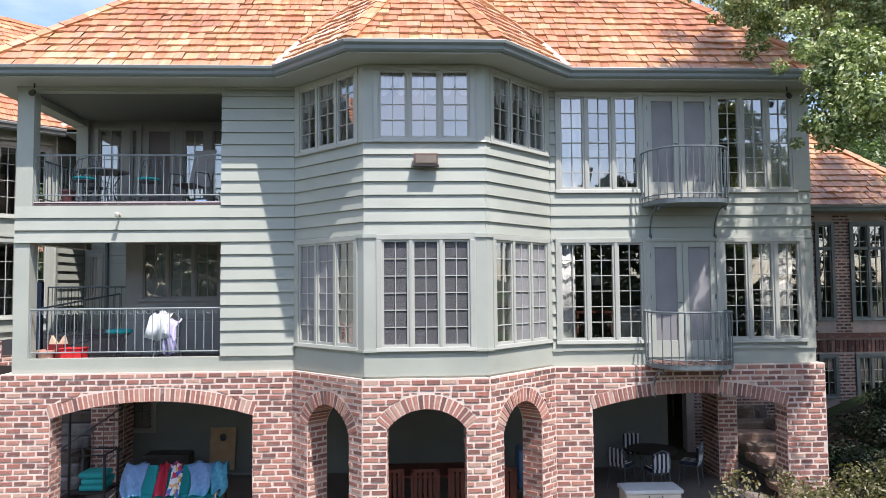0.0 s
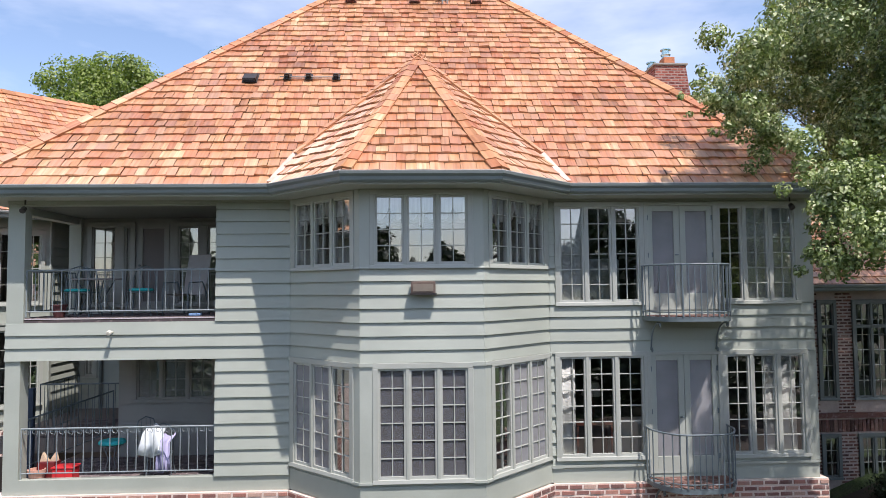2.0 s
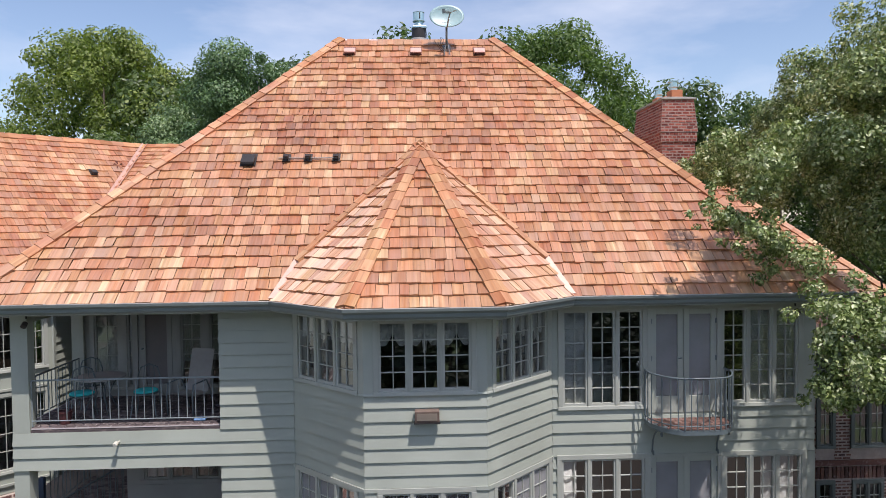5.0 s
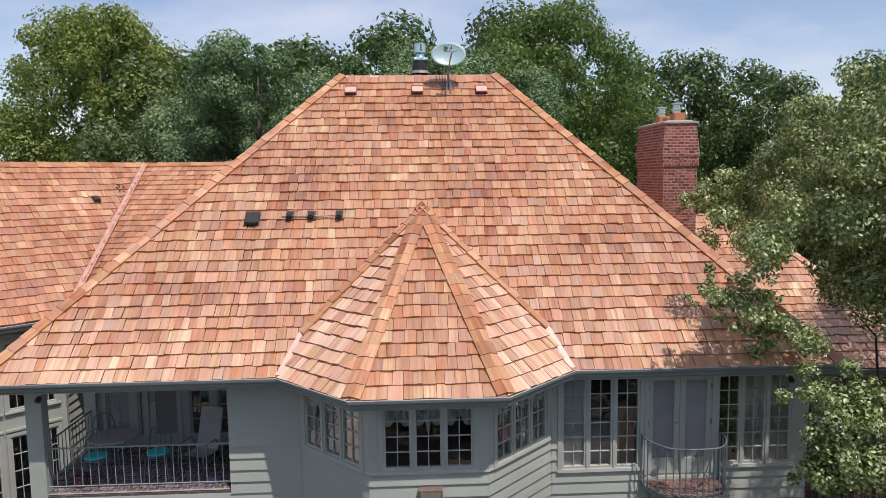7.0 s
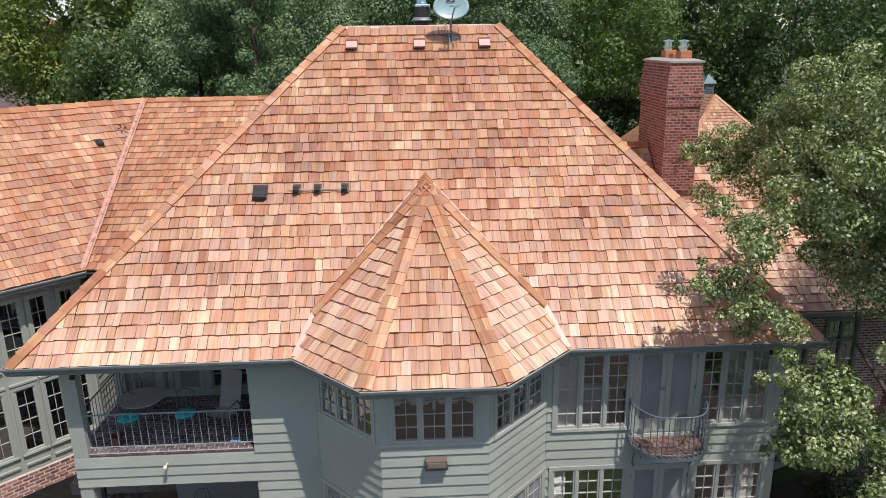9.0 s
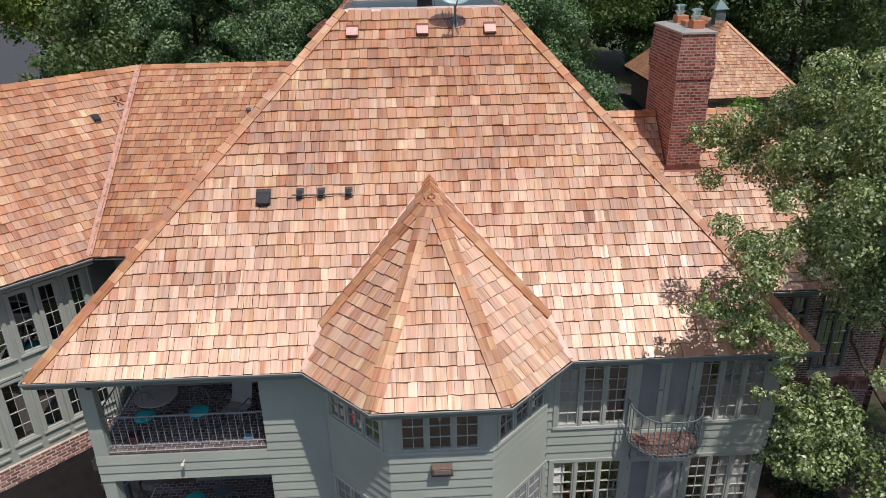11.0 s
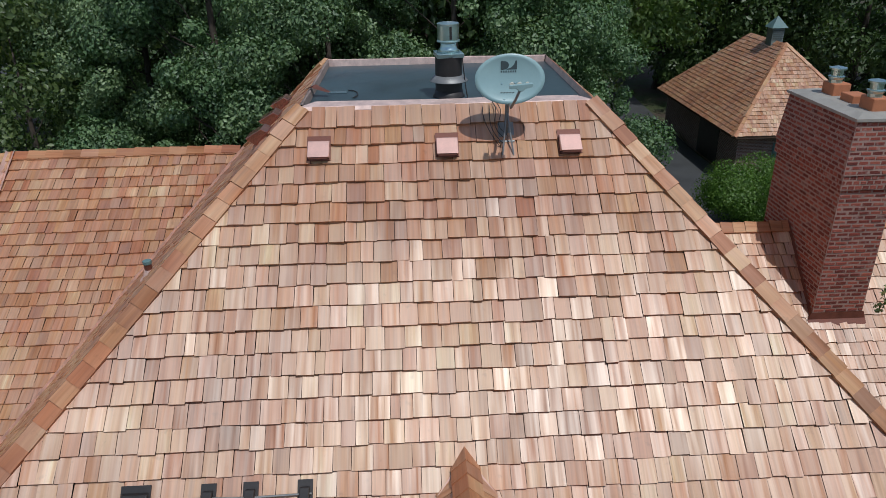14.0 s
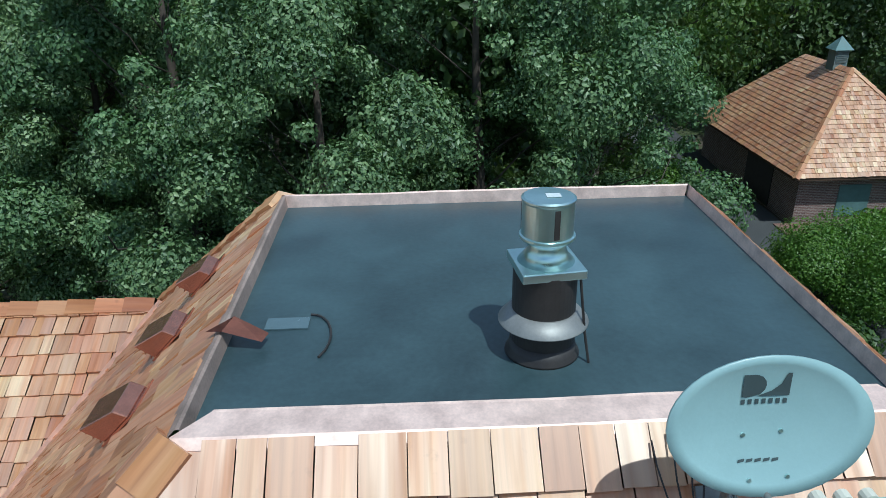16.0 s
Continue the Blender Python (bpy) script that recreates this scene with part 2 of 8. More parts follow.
BRICK = brick_mat("tumbled_brick", [(0.0, (0.18, 0.10, 0.088)), (0.3, (0.30, 0.15, 0.123)), (0.6, (0.41, 0.19, 0.147)), (0.85, (0.48, 0.265, 0.205)), (1.0, (0.53, 0.37, 0.295))])
MORTAR = rough_paint("pale_mortar", (0.72, 0.595, 0.51), 0.95, 0.14, 6.0, fine=90, relief=0.6)
CH_BRICK = brick_mat("chimney_brick", [(0.0, (0.15, 0.042, 0.034)), (0.5, (0.26, 0.068, 0.05)), (1.0, (0.37, 0.115, 0.08))])
CH_MORTAR = rough_paint("chimney_mortar", (0.35, 0.23, 0.19), 0.95, 0.15, 6.0, fine=90, relief=0.5)
SHINY_COPPER = rough_paint("bright_new_copper", (0.62, 0.28, 0.20), 0.24, 0.15, 5.0, 0.85)
CONCRETE = rough_paint("concrete", (0.36, 0.34, 0.30), 0.9, 0.15, 3.0, relief=0.4)
CLAY = rough_paint("clay_flue", (0.50, 0.19, 0.09), 0.8, 0.12, 6.0)
STEEL = rough_paint("galvanised_steel", (0.56, 0.73, 0.72), 0.32, 0.08, 4.0, 0.95, fine=30)
BLACK_METAL = rough_paint("black_pipe", (0.035, 0.03, 0.028), 0.5, 0.25, 5.0)
GREY_METAL = rough_paint("dull_collar", (0.28, 0.28, 0.27), 0.5, 0.15, 5.0, 0.4)
PALE_IRON = rough_paint("grey_painted_iron", (0.25, 0.29, 0.295), 0.45, 0.15, 8.0)
IRON = rough_paint("painted_iron", (0.135, 0.17, 0.18), 0.45, 0.15, 8.0)
GLASS = glass_mat()
CURTAIN = rough_paint("white_curtain", (0.90, 0.89, 0.87), 0.9, 0.05, 3.0)
# plaster set near black: the dimness indoors is put into its colour
ROOMWALL = rough_paint("unlit_room_plaster", (0.10, 0.095, 0.09), 0.9, 0.08, 1.0)
ROOMFLOOR = rough_paint("room_floor", (0.16, 0.10, 0.06), 0.5, 0.15, 2.0)
PATIOWALL = rough_paint("patio_wall_paint", (0.25, 0.275, 0.24), 0.7, 0.1, 1.0)
PAVER = brick_mat("paver", [(0.0, (0.12, 0.075, 0.065)), (0.5, (0.19, 0.11, 0.09)), (1.0, (0.27, 0.17, 0.14))])
PAVER_BED = rough_paint("paver_bed", (0.20, 0.17, 0.15), 0.95, 0.15, 5.0)
ASPHALT = rough_paint("asphalt", (0.065, 0.068, 0.07), 0.9, 0.2, 0.7, relief=0.5)
BARK = rough_paint("bark", (0.09, 0.07, 0.055), 0.95, 0.3, 6.0, fine=25, relief=0.9)
# the near-white top stops put sun glints into the leaf colour
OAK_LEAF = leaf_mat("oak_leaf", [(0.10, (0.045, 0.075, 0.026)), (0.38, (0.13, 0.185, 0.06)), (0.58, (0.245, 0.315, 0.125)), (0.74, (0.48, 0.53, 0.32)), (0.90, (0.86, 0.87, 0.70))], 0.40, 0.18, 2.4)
NEAR_LEAF = leaf_mat("near_wood_leaf", [(0.0, (0.04, 0.078, 0.036)), (0.5, (0.142, 0.225, 0.11)), (0.85, (0.31, 0.41, 0.22)), (1.0, (0.58, 0.65, 0.46))], 0.46, 0.22, 0.9)
WOOD_LEAF = leaf_mat("wood_leaf", [(0.0, (0.035, 0.065, 0.025)), (0.5, (0.09, 0.14, 0.05)), (0.85, (0.16, 0.22, 0.085)), (1.0, (0.30, 0.35, 0.19))], 0.42, 0.3, 0.8)
TALL_LEAF = leaf_mat("tall_tree_leaf", [(0.1, (0.052, 0.081, 0.021)), (0.5, (0.205, 0.255, 0.062)), (0.9, (0.44, 0.46, 0.15))], 0.5, 0.36, 0.6)
MID_LEAF = leaf_mat("mid_tree_leaf", [(0.0, (0.045, 0.09, 0.026)), (0.5, (0.12, 0.19, 0.055)), (1.0, (0.22, 0.30, 0.11))], 0.5)
# leaf colour blackened in place of backlight and bed shade
DARK_LEAF = leaf_mat("shade_dark_leaf", [(0.0, (0.012, 0.022, 0.010)), (0.5, (0.025, 0.042, 0.018)), (1.0, (0.05, 0.075, 0.035))], 0.6, 0.12)
LIGHT_LEAF = leaf_mat("light_leaf", [(0.0, (0.055, 0.12, 0.022)), (0.5, (0.145, 0.25, 0.05)), (1.0, (0.26, 0.37, 0.095))])


def ground_mat():
    m, t, b = nodes_of("lawn_and_soil")
    v = coords(t)
    n = noise_of(t, v, 0.22, 5, 0.6)
    f = noise_of(t, v, 14, 5, 0.7)
    grass = ramp(t, f, [(0.3, (0.025, 0.045, 0.012)), (0.7, (0.075, 0.115, 0.03))])
    soil = ramp(t, f, [(0.3, (0.035, 0.027, 0.018)), (0.7, (0.11, 0.085, 0.06))])
    link(t, mix(t, ramp(t, n, [(0.45, (0, 0, 0)), (0.6, (1, 1, 1))]), grass, soil), b.inputs["Base Color"])
    b.inputs["Roughness"].default_value = 0.95
    bump(t, b, f, 0.8, 0.05)
    return m


GROUND = ground_mat()
FAR_BRICK = far_brick_mat()


# ---- mesh helpers ----
class Geo:
    """Vertices, faces and uvs gathered for one mesh."""

    def __init__(self):
        self.v, self.f, self.uv = [], [], []

    def add(self, verts, faces, uvs=None):
        n = len(self.v)
        self.v.extend(tuple(p) for p in verts)
        self.f.extend(tuple(i + n for i in f) for f in faces)
        self.uv.extend(uvs if uvs else [(0.0, 0.0)] * len(verts))

    def weld(self):
        """Joins corners that lie in one place."""
        seen, back, v, uv = {}, [], [], []
        for p, q in zip(self.v, self.uv):
            k = tuple(round(c, 4) for c in p)
            if k not in seen:
                seen[k] = len(v)
                v.append(p)
                uv.append(q)
            back.append(seen[k])
        self.v, self.uv = v, uv
        self.f = [tuple(back[i] for i in f) for f in self.f]
        return self

    def hexa(self, p, uvs=None, open_back=False):
        """Eight corners: four of the back (0-3), four of the front (4-7), both anticlockwise seen from the front."""
        f = [(4, 5, 6, 7), (0, 1, 5, 4), (1, 2, 6, 5), (2, 3, 7, 6), (3, 0, 4, 7)]
        if not open_back:
            f.append((3, 2, 1, 0))
        self.add(p, f, uvs)

    def box(self, x0, x1, y0, y1, z0, z1, m=None):
        p = [Vector(q) for q in ((x0, y1, z0), (x1, y1, z0), (x1, y1, z1), (x0, y1, z1), (x0, y0, z0), (x1, y0, z0), (x1, y0, z1), (x0, y0, z1))]
        if m is not None:
            p = [m @ q for q in p]
        self.hexa(p)

    def tube(self, pts, r, seg=8, caps=True):
        """A round bar along the points; r is one radius or one for each."""
        pts = [Vector(p) for p in pts]
        rs = r if isinstance(r, (list, tuple)) else [r] * len(pts)
        n0, verts, faces = None, [], []
        for i, p in enumerate(pts):
            d = (pts[min(i + 1, len(pts) - 1)] - pts[max(i - 1, 0)]).normalized()
            if n0 is None:
                n0 = d.orthogonal().normalized()
            n0 = (n0 - d * n0.dot(d)).normalized()
            b0 = d.cross(n0)
            verts += [p + rs[i] * (math.cos(a) * n0 + math.sin(a) * b0) for a in (2 * math.pi * k / seg for k in range(seg))]
        for i in range(len(pts) - 1):
            for k in range(seg):
                a, b = i * seg + k, i * seg + (k + 1) % seg
                faces.append((a, b, b + seg, a + seg))
        if caps:
            faces.append(tuple(range(seg - 1, -1, -1)))
            faces.append(tuple(range((len(pts) - 1) * seg, len(pts) * seg)))
        self.add(verts, faces)

    def turned(self, profile, seg=24, m=None):
        """A turned form: (radius, height) pairs round z."""
        verts, faces = [], []
        for r, z in profile:
            for k in range(seg):
                a = 2 * math.pi * k / seg
                q = Vector((r * math.cos(a), r * math.sin(a), z))
                verts.append(m @ q if m is not None else q)
        for i in range(len(profile) - 1):
            for k in range(seg):
                a, b = i * seg + k, i * seg + (k + 1) % seg
                faces.append((a, b, b + seg, a + seg))
        faces.append(tuple(range(seg - 1, -1, -1)))
        faces.append(tuple(range((len(profile) - 1) * seg, len(profile) * seg)))
        self.add(verts, faces)

    def mesh(self, name, mat, base=(0, 0, 0), smooth=False):
        me = bpy.data.meshes.new(name)
        bx, by, bz = base
        me.from_pydata([(x - bx, y - by, z - bz) for x, y, z in self.v], [], self.f)
        me.materials.append(mat)
        lay = me.uv_layers.new(name="UVMap")
        idx = np.empty(len(me.loops), dtype=np.int32)
        me.loops.foreach_get("vertex_index", idx)
        lay.data.foreach_set("uv", np.array(self.uv, dtype=np.float32)[idx].ravel())
        if smooth:
            me.shade_smooth()
        me.update()
        return me


BASE = {}


def thing(name, base, label="", category="", group="", kind=""):
    """A top-level Empty at its base, for parts built in world coordinates."""
    ob = new(name)
    ob.location = base
    ob.empty_display_size = 0.1
    BASE[ob] = Vector(base)
    return tagged(ob, label, category, group, kind)


def part(name, geo, mat, parent, label="", smooth=False, bevel=0.0):
    """One mesh object under a thing or under a part; the geometry is in world coordinates."""
    base = BASE[parent]
    ob = new(name, geo.mesh(name, mat, base, smooth))
    ob.parent = parent
    BASE[ob] = base
    if bevel:
        b = ob.modifiers.new("bevel", "BEVEL")
        b.width, b.segments, b.limit_method, b.angle_limit = bevel, 2, "ANGLE", radians(40)
    return tagged(ob, label)


def solid(name, geo, mat, label="", category="", group="", kind="", smooth=False, bevel=0.0, base=(0, 0, 0)):
    """A top-level thing of one mesh."""
    ob = new(name, geo.mesh(name, mat, base, smooth))
    ob.location = base
    BASE[ob] = Vector(base)
    if bevel:
        b = ob.modifiers.new("bevel", "BEVEL")
        b.width, b.segments, b.limit_method, b.angle_limit = bevel, 2, "ANGLE", radians(40)
    return tagged(ob, label, category, group, kind)


class Face:
    """A plumb wall face: u runs along it, z up, d outwards from it."""

    def __init__(self, a, b):
        self.a = Vector((a[0], a[1], 0))
        d = Vector((b[0] - a[0], b[1] - a[1], 0))
        self.length = d.length
        self.u = d.normalized()
        self.n = Vector((self.u.y, -self.u.x, 0))

    def at(self, u, z, d=0.0):
        return self.a + self.u * u + self.n * d + Vector((0, 0, z))

    def block(self, geo, u0, u1, z0, z1, d0, d1, lap=0.0):
        """A board from depth d0 to d1; its top front edge lies lap further back (a clapboard)."""
        p = [self.at(u0, z0, d0), self.at(u1, z0, d0), self.at(u1, z1, d0), self.at(u0, z1, d0),
             self.at(u0, z0, d1), self.at(u1, z0, d1), self.at(u1, z1, d1 - lap), self.at(u0, z1, d1 - lap)]
        geo.hexa(p, [(u, z) for u, z in ((u0, z0), (u1, z0), (u1, z1), (u0, z1))] * 2)


def wall_mesh(face, u0, u1, z0, z1, holes, thick):
    """A wall with square openings that go through it."""
    g = Geo()
    us = sorted({u0, u1, *[min(max(h[i], u0), u1) for h in holes for i in (0, 1)]})
    zs = sorted({z0, z1, *[min(max(h[i], z0), z1) for h in holes for i in (2, 3)]})

    def full(i, j):
        if not (0 <= i < len(us) - 1 and 0 <= j < len(zs) - 1):
            return False
        u, z = (us[i] + us[i + 1]) / 2, (zs[j] + zs[j + 1]) / 2
        return not any(h[0] < u < h[1] and h[2] < z < h[3] for h in holes)

    for i in range(len(us) - 1):
        for j in range(len(zs) - 1):
            if not full(i, j):
                continue
            a, b, c, d = us[i], us[i + 1], zs[j], zs[j + 1]
            F = [face.at(a, c), face.at(b, c), face.at(b, d), face.at(a, d)]
            B = [face.at(a, c, -thick), face.at(b, c, -thick), face.at(b, d, -thick), face.at(a, d, -thick)]
            faces = [(0, 1, 2, 3), (7, 6, 5, 4)]
            if not full(i - 1, j):
                faces.append((4, 0, 3, 7))
            if not full(i + 1, j):
                faces.append((1, 5, 6, 2))
            if not full(i, j - 1):
                faces.append((4, 5, 1, 0))
            if not full(i, j + 1):
                faces.append((3, 2, 6, 7))
            g.add(F + B, faces)
    return g.weld()


def clapboards(parent, face, u0, u1, courses, holes, proud=0.036):
    """Lap siding, each board a piece; courses are the heights of the board edges, upwards."""
    for z0, z1 in zip(courses, courses[1:]):
        cuts = [h for h in holes if h[2] < z1 - 0.01 and h[3] > z0 + 0.01 and h[1] > u0 and h[0] < u1]
        us = sorted({u0, u1, *[min(max(h[i], u0), u1) for h in cuts for i in (0, 1)]})
        runs = []
        for a, b in zip(us, us[1:]):
            if b - a < 0.01:
                continue
            lo, hi = z0, z1
            for h in cuts:
                if h[0] < (a + b) / 2 < h[1]:
                    if h[2] - lo > hi - h[3]:
                        hi = min(hi, h[2])
                    else:
                        lo = max(lo, h[3])
            if hi - lo < 0.03:
                continue
            if runs and abs(runs[-1][1] - a) < 1e-6 and runs[-1][2:] == (lo, hi):
                runs[-1] = (runs[-1][0], b, lo, hi)
            else:
                runs.append((a, b, lo, hi))
        for a, b, lo, hi in runs:
            g = Geo()
            full = proud + random.uniform(-0.002, 0.002)
            slope = (full - 0.006) / (z1 - z0)
            p0, p1 = full - slope * (lo - z0), full - slope * (hi - z0)
            face.block(g, a, b, lo, hi - (0.011 if hi == z1 else 0.0), -0.004, p0, p0 - p1)
            part("siding_board", g, SIDING, parent)


def steps(z0, z1, n):
    return [z0 + (z1 - z0) * i / n for i in range(n + 1)]

# ---- plan of the house ----
WALL_Y, XL, XR = 12.69, -6.96, 7.46
SILL, TOP = 2.93, 8.05
BAY = [(-2.05, 12.69), (-0.73, 11.33), (1.23, 11.33), (2.55, 12.69)]
FLOOR1, FLOOR2 = 3.00, 5.93
EAVE_Z, EAVE_Y, RIM_Z = 8.20, 12.10, 14.12
EL, ER, TL, TR, TF, TB, EB = -7.5, 7.7, -1.65, 2.20, 18.04, 21.45, 27.35

front_l = Face((XL, WALL_Y), (BAY[0][0], WALL_Y))
front_r = Face((BAY[3][0], WALL_Y), (XR, WALL_Y))
bay_l, bay_f, bay_r = Face(BAY[0], BAY[1]), Face(BAY[1], BAY[2]), Face(BAY[2], BAY[3])


def rel(face, x0, x1, z0, z1):
    return (x0 - face.a.x, x1 - face.a.x, z0, z1)


PORCH_LO, PORCH_HI = rel(front_l, -6.70, -3.37, 3.18, 5.22), rel(front_l, -6.67, -3.36, 5.875, 7.93)
W_UA, W_UB = rel(front_r, 2.73, 4.26, 6.10, 7.90), rel(front_r, 5.68, 7.16, 6.10, 7.90)
W_LA, W_LB = rel(front_r, 2.70, 4.29, 3.35, 5.19), rel(front_r, 5.74, 7.24, 3.34, 5.19)
D_U, D_L = rel(front_r, 4.36, 5.62, 5.98, 7.88), rel(front_r, 4.36, 5.64, 3.06, 5.17)
BF_U, BF_L = (0.20, 1.75, 6.76, 7.95), (0.24, 1.73, 3.385, 5.18)
BL_U, BL_L = (0.13, 1.72, 6.76, 7.95), (0.10, 1.70, 3.385, 5.18)
BR_U, BR_L = (0.17, 1.76, 6.76, 7.95), (0.19, 1.79, 3.385, 5.18)

# ---- siding walls ----
LAPS = steps(3.19, 5.22, 9) + steps(5.22, 5.875, 3)[1:] + [5.875 + 0.2195 * k for k in range(1, 10)] + [7.97]
walls = []
for name, face, u0, u1, holes, label in (
        ("wall_front_porch", front_l, 0, front_l.length, [PORCH_LO, PORCH_HI], "sage green clapboard wall round two open porches"),
        ("wall_front_balcony", front_r, 0, front_r.length, [W_UA, W_UB, W_LA, W_LB, D_U, D_L], "sage green clapboard wall with windows and balcony doors"),
        ("wall_bay_west", bay_l, 0, bay_l.length, [BL_U, BL_L], "sage green clapboard side of the bay"),
        ("wall_bay_front", bay_f, 0, bay_f.length, [BF_U, BF_L], "sage green clapboard front of the bay"),
        ("wall_bay_east", bay_r, 0, bay_r.length, [BR_U, BR_L], "sage green clapboard side of the bay")):
    w = solid(name, wall_mesh(face, u0, u1, SILL, TOP, holes, 0.16), SIDING, label, "wall", kind="structure")
    walls.append(w)
    m = 0.045
    grown = [(h[0] - m, h[1] + m, h[2] - m, h[3] + m) if h not in (PORCH_LO, PORCH_HI) else h for h in holes]
    if face is front_l:
        clapboards(w, face, PORCH_LO[1], face.length - 0.02, LAPS, [])
        clapboards(w, face, 0.0, PORCH_LO[1], steps(5.22, 5.875, 3), [])
    elif face is front_r:
        clapboards(w, face, 0.02, u1 - 0.01, LAPS, grown + [(0.2, 5, 3.0, 3.42), (W_LB[1] + 0.05, 9, 3, 5.22), (W_UB[1] + 0.05, 9, 6.08, 8)])
        for a, b, lo, hi in ((0.0, D_L[0] - 0.05, 3.20, 3.245), (D_L[1] + 0.05, u1, 3.20, 3.245)):
            g = Geo(); face.block(g, a, b, lo, hi, 0, 0.035); part("water_table", g, TRIM, w)
        g = Geo(); face.block(g, W_LB[1] + 0.05, u1, 3.25, 5.2, 0, 0.03); part("corner_board", g, TRIM, w)
        g = Geo(); face.block(g, W_UB[1] + 0.05, u1, 6.1, 8.0, 0, 0.03); part("corner_board", g, TRIM, w)
    else:
        def ends(a, b, proud):
            """Runs a board on to the mitre at the outer corners of the bay."""
            k = 0.40 * proud
            return (a - (k if a <= 0 and face is not bay_l else 0), b + (k if b >= u1 and face is not bay_r else 0))
        clapboards(w, face, *ends(0.0, u1, 0.036), LAPS, [(-1, 5, 3.0, 5.24), (-1, 5, 6.745, 9)])
        for a, b in ((0.0, holes[0][0] - 0.05), (holes[0][1] + 0.05, u1)):
            g = Geo(); face.block(g, *ends(a, b, 0.03), 6.762, 7.98, 0, 0.03); part("corner_board", g, TRIM, w)
        for a, b in ((0.0, holes[1][0] - 0.05), (holes[1][1] + 0.05, u1)):
            g = Geo(); face.block(g, *ends(a, b, 0.035), 3.385, 5.18, 0, 0.035); part("corner_board", g, TRIM, w)
            g = Geo(); face.block(g, *ends(a, b, 0.06), 3.345, 3.385, 0, 0.06); part("corner_foot", g, TRIM, w)
            g = Geo(); face.block(g, *ends(a, b, 0.06), 5.18, 5.24, 0, 0.06); part("corner_cap", g, TRIM, w)
        g = Geo(); face.block(g, *ends(0, u1, 0.02), 2.96, 3.30, 0, 0.02); part("apron_board", g, SIDING, w)
        g = Geo(); face.block(g, *ends(0, u1, 0.05), 6.735, 6.762, 0, 0.05, 0.01); part("sill_band", g, TRIM, w)

g = Geo()
for f in (front_l, front_r, bay_l, bay_f, bay_r):
    f.block(g, 0, f.length, 7.97, 8.06, 0, 0.035)
solid("trim_frieze", g, TRIM, "sage green frieze board under the soffit", "trim", kind="structure")


# ---- windows ----
def window(n, face, hole, sashes=3, rows=6, cols=2, label="three sage casements with divided panes", frame_mat=None):
    u0, u1, z0, z1 = hole
    w = thing("window_%d" % n, face.at((u0 + u1) / 2, z0), label, "window", kind="structure")
    g = Geo()
    o, i = 0.055, 0.035
    fm, sm = frame_mat or WINFRAME, frame_mat or SASHPAINT
    face.block(g, u0 - o, u1 + o, z1 - i, z1 + o, -0.08, 0.05)
    face.block(g, u0 - o, u0 + i, z0 + i, z1 - i, -0.08, 0.05)
    face.block(g, u1 - i, u1 + o, z0 + i, z1 - i, -0.08, 0.05)
    part("window_frame", g, fm, w, bevel=0.006)
    g = Geo()
    face.block(g, u0 - o - 0.005, u1 + o + 0.005, z0 - 0.03, z0 + i, -0.08, 0.068, 0.012)
    part("window_sill", g, fm, w, bevel=0.006)
    gap = 0.055
    wid = (u1 - u0 - 2 * i - gap * (sashes - 1)) / sashes
    for k in range(sashes):
        a = u0 + i + k * (wid + gap)
        b = a + wid
        if k:
            g = Geo(); face.block(g, a - gap, a, z0 + i, z1 - i, -0.08, 0.045); part("mullion", g, fm, w, bevel=0.006)
        s = 0.034
        g = Geo()
        c, d = z0 + i, z1 - i
        face.block(g, a, b, d - s, d, -0.06, 0.022)
        face.block(g, a, b, c, c + s * 1.3, -0.06, 0.022)
        face.block(g, a, a + s, c + s * 1.3, d - s, -0.06, 0.022)
        face.block(g, b - s, b, c + s * 1.3, d - s, -0.06, 0.022)
        sash = part("sash", g, sm, w)
        ga, gb, gc, gd = a + s, b - s, c + s * 1.3, d - s
        g = Geo()
        bar = 0.0068
        for r in range(1, cols):
            u = ga + (gb - ga) * r / cols
            face.block(g, u - bar, u + bar, gc, gd, -0.022, 0.006)
        for r in range(1, rows):
            z = gc + (gd - gc) * r / rows
            for q in range(cols):
                lo = ga + (gb - ga) * q / cols + (bar if q else 0)
                hi = ga + (gb - ga) * (q + 1) / cols - (bar if q < cols - 1 else 0)
                face.block(g, lo, hi, z - bar, z + bar, -0.022, 0.006)
        part("muntins", g, sm if frame_mat is None else WINFRAME, sash)
        tw = [random.uniform(-0.004, 0.004) for _ in range(4)]
        g = Geo()
        g.add([face.at(ga, gc, -0.018 + tw[0]), face.at(gb, gc, -0.018 + tw[1]), face.at(gb, gd, -0.018 + tw[2]), face.at(ga, gd, -0.018 + tw[3])], [(0, 1, 2, 3)])
        p = part("pane", g, GLASS, sash)
        p.visible_shadow = False
    return w


window(1, bay_f, BF_U, rows=4, label="three small bay casements with swagged valances")
window(2, bay_l, BL_U, rows=4, label="three small bay casements with swagged valances")
window(3, bay_r, BR_U, rows=4, label="three small bay casements with swagged valances")
WIN4 = window(4, bay_f, BF_L, label="three tall bay casements with divided panes")
WIN5 = window(5, bay_l, BL_L, label="three tall bay casements with white curtains")
WIN6 = window(6, bay_r, BR_L, label="three tall bay casements with white curtains")
window(7, front_r, W_UA, label="three tall casements beside the upper balcony")
window(8, front_r, W_UB, label="three tall casements beside the upper balcony")
window(9, front_r, W_LA, label="three tall casements beside the lower balcony")
window(10, front_r, W_LB, label="three tall casements beside the lower balcony")


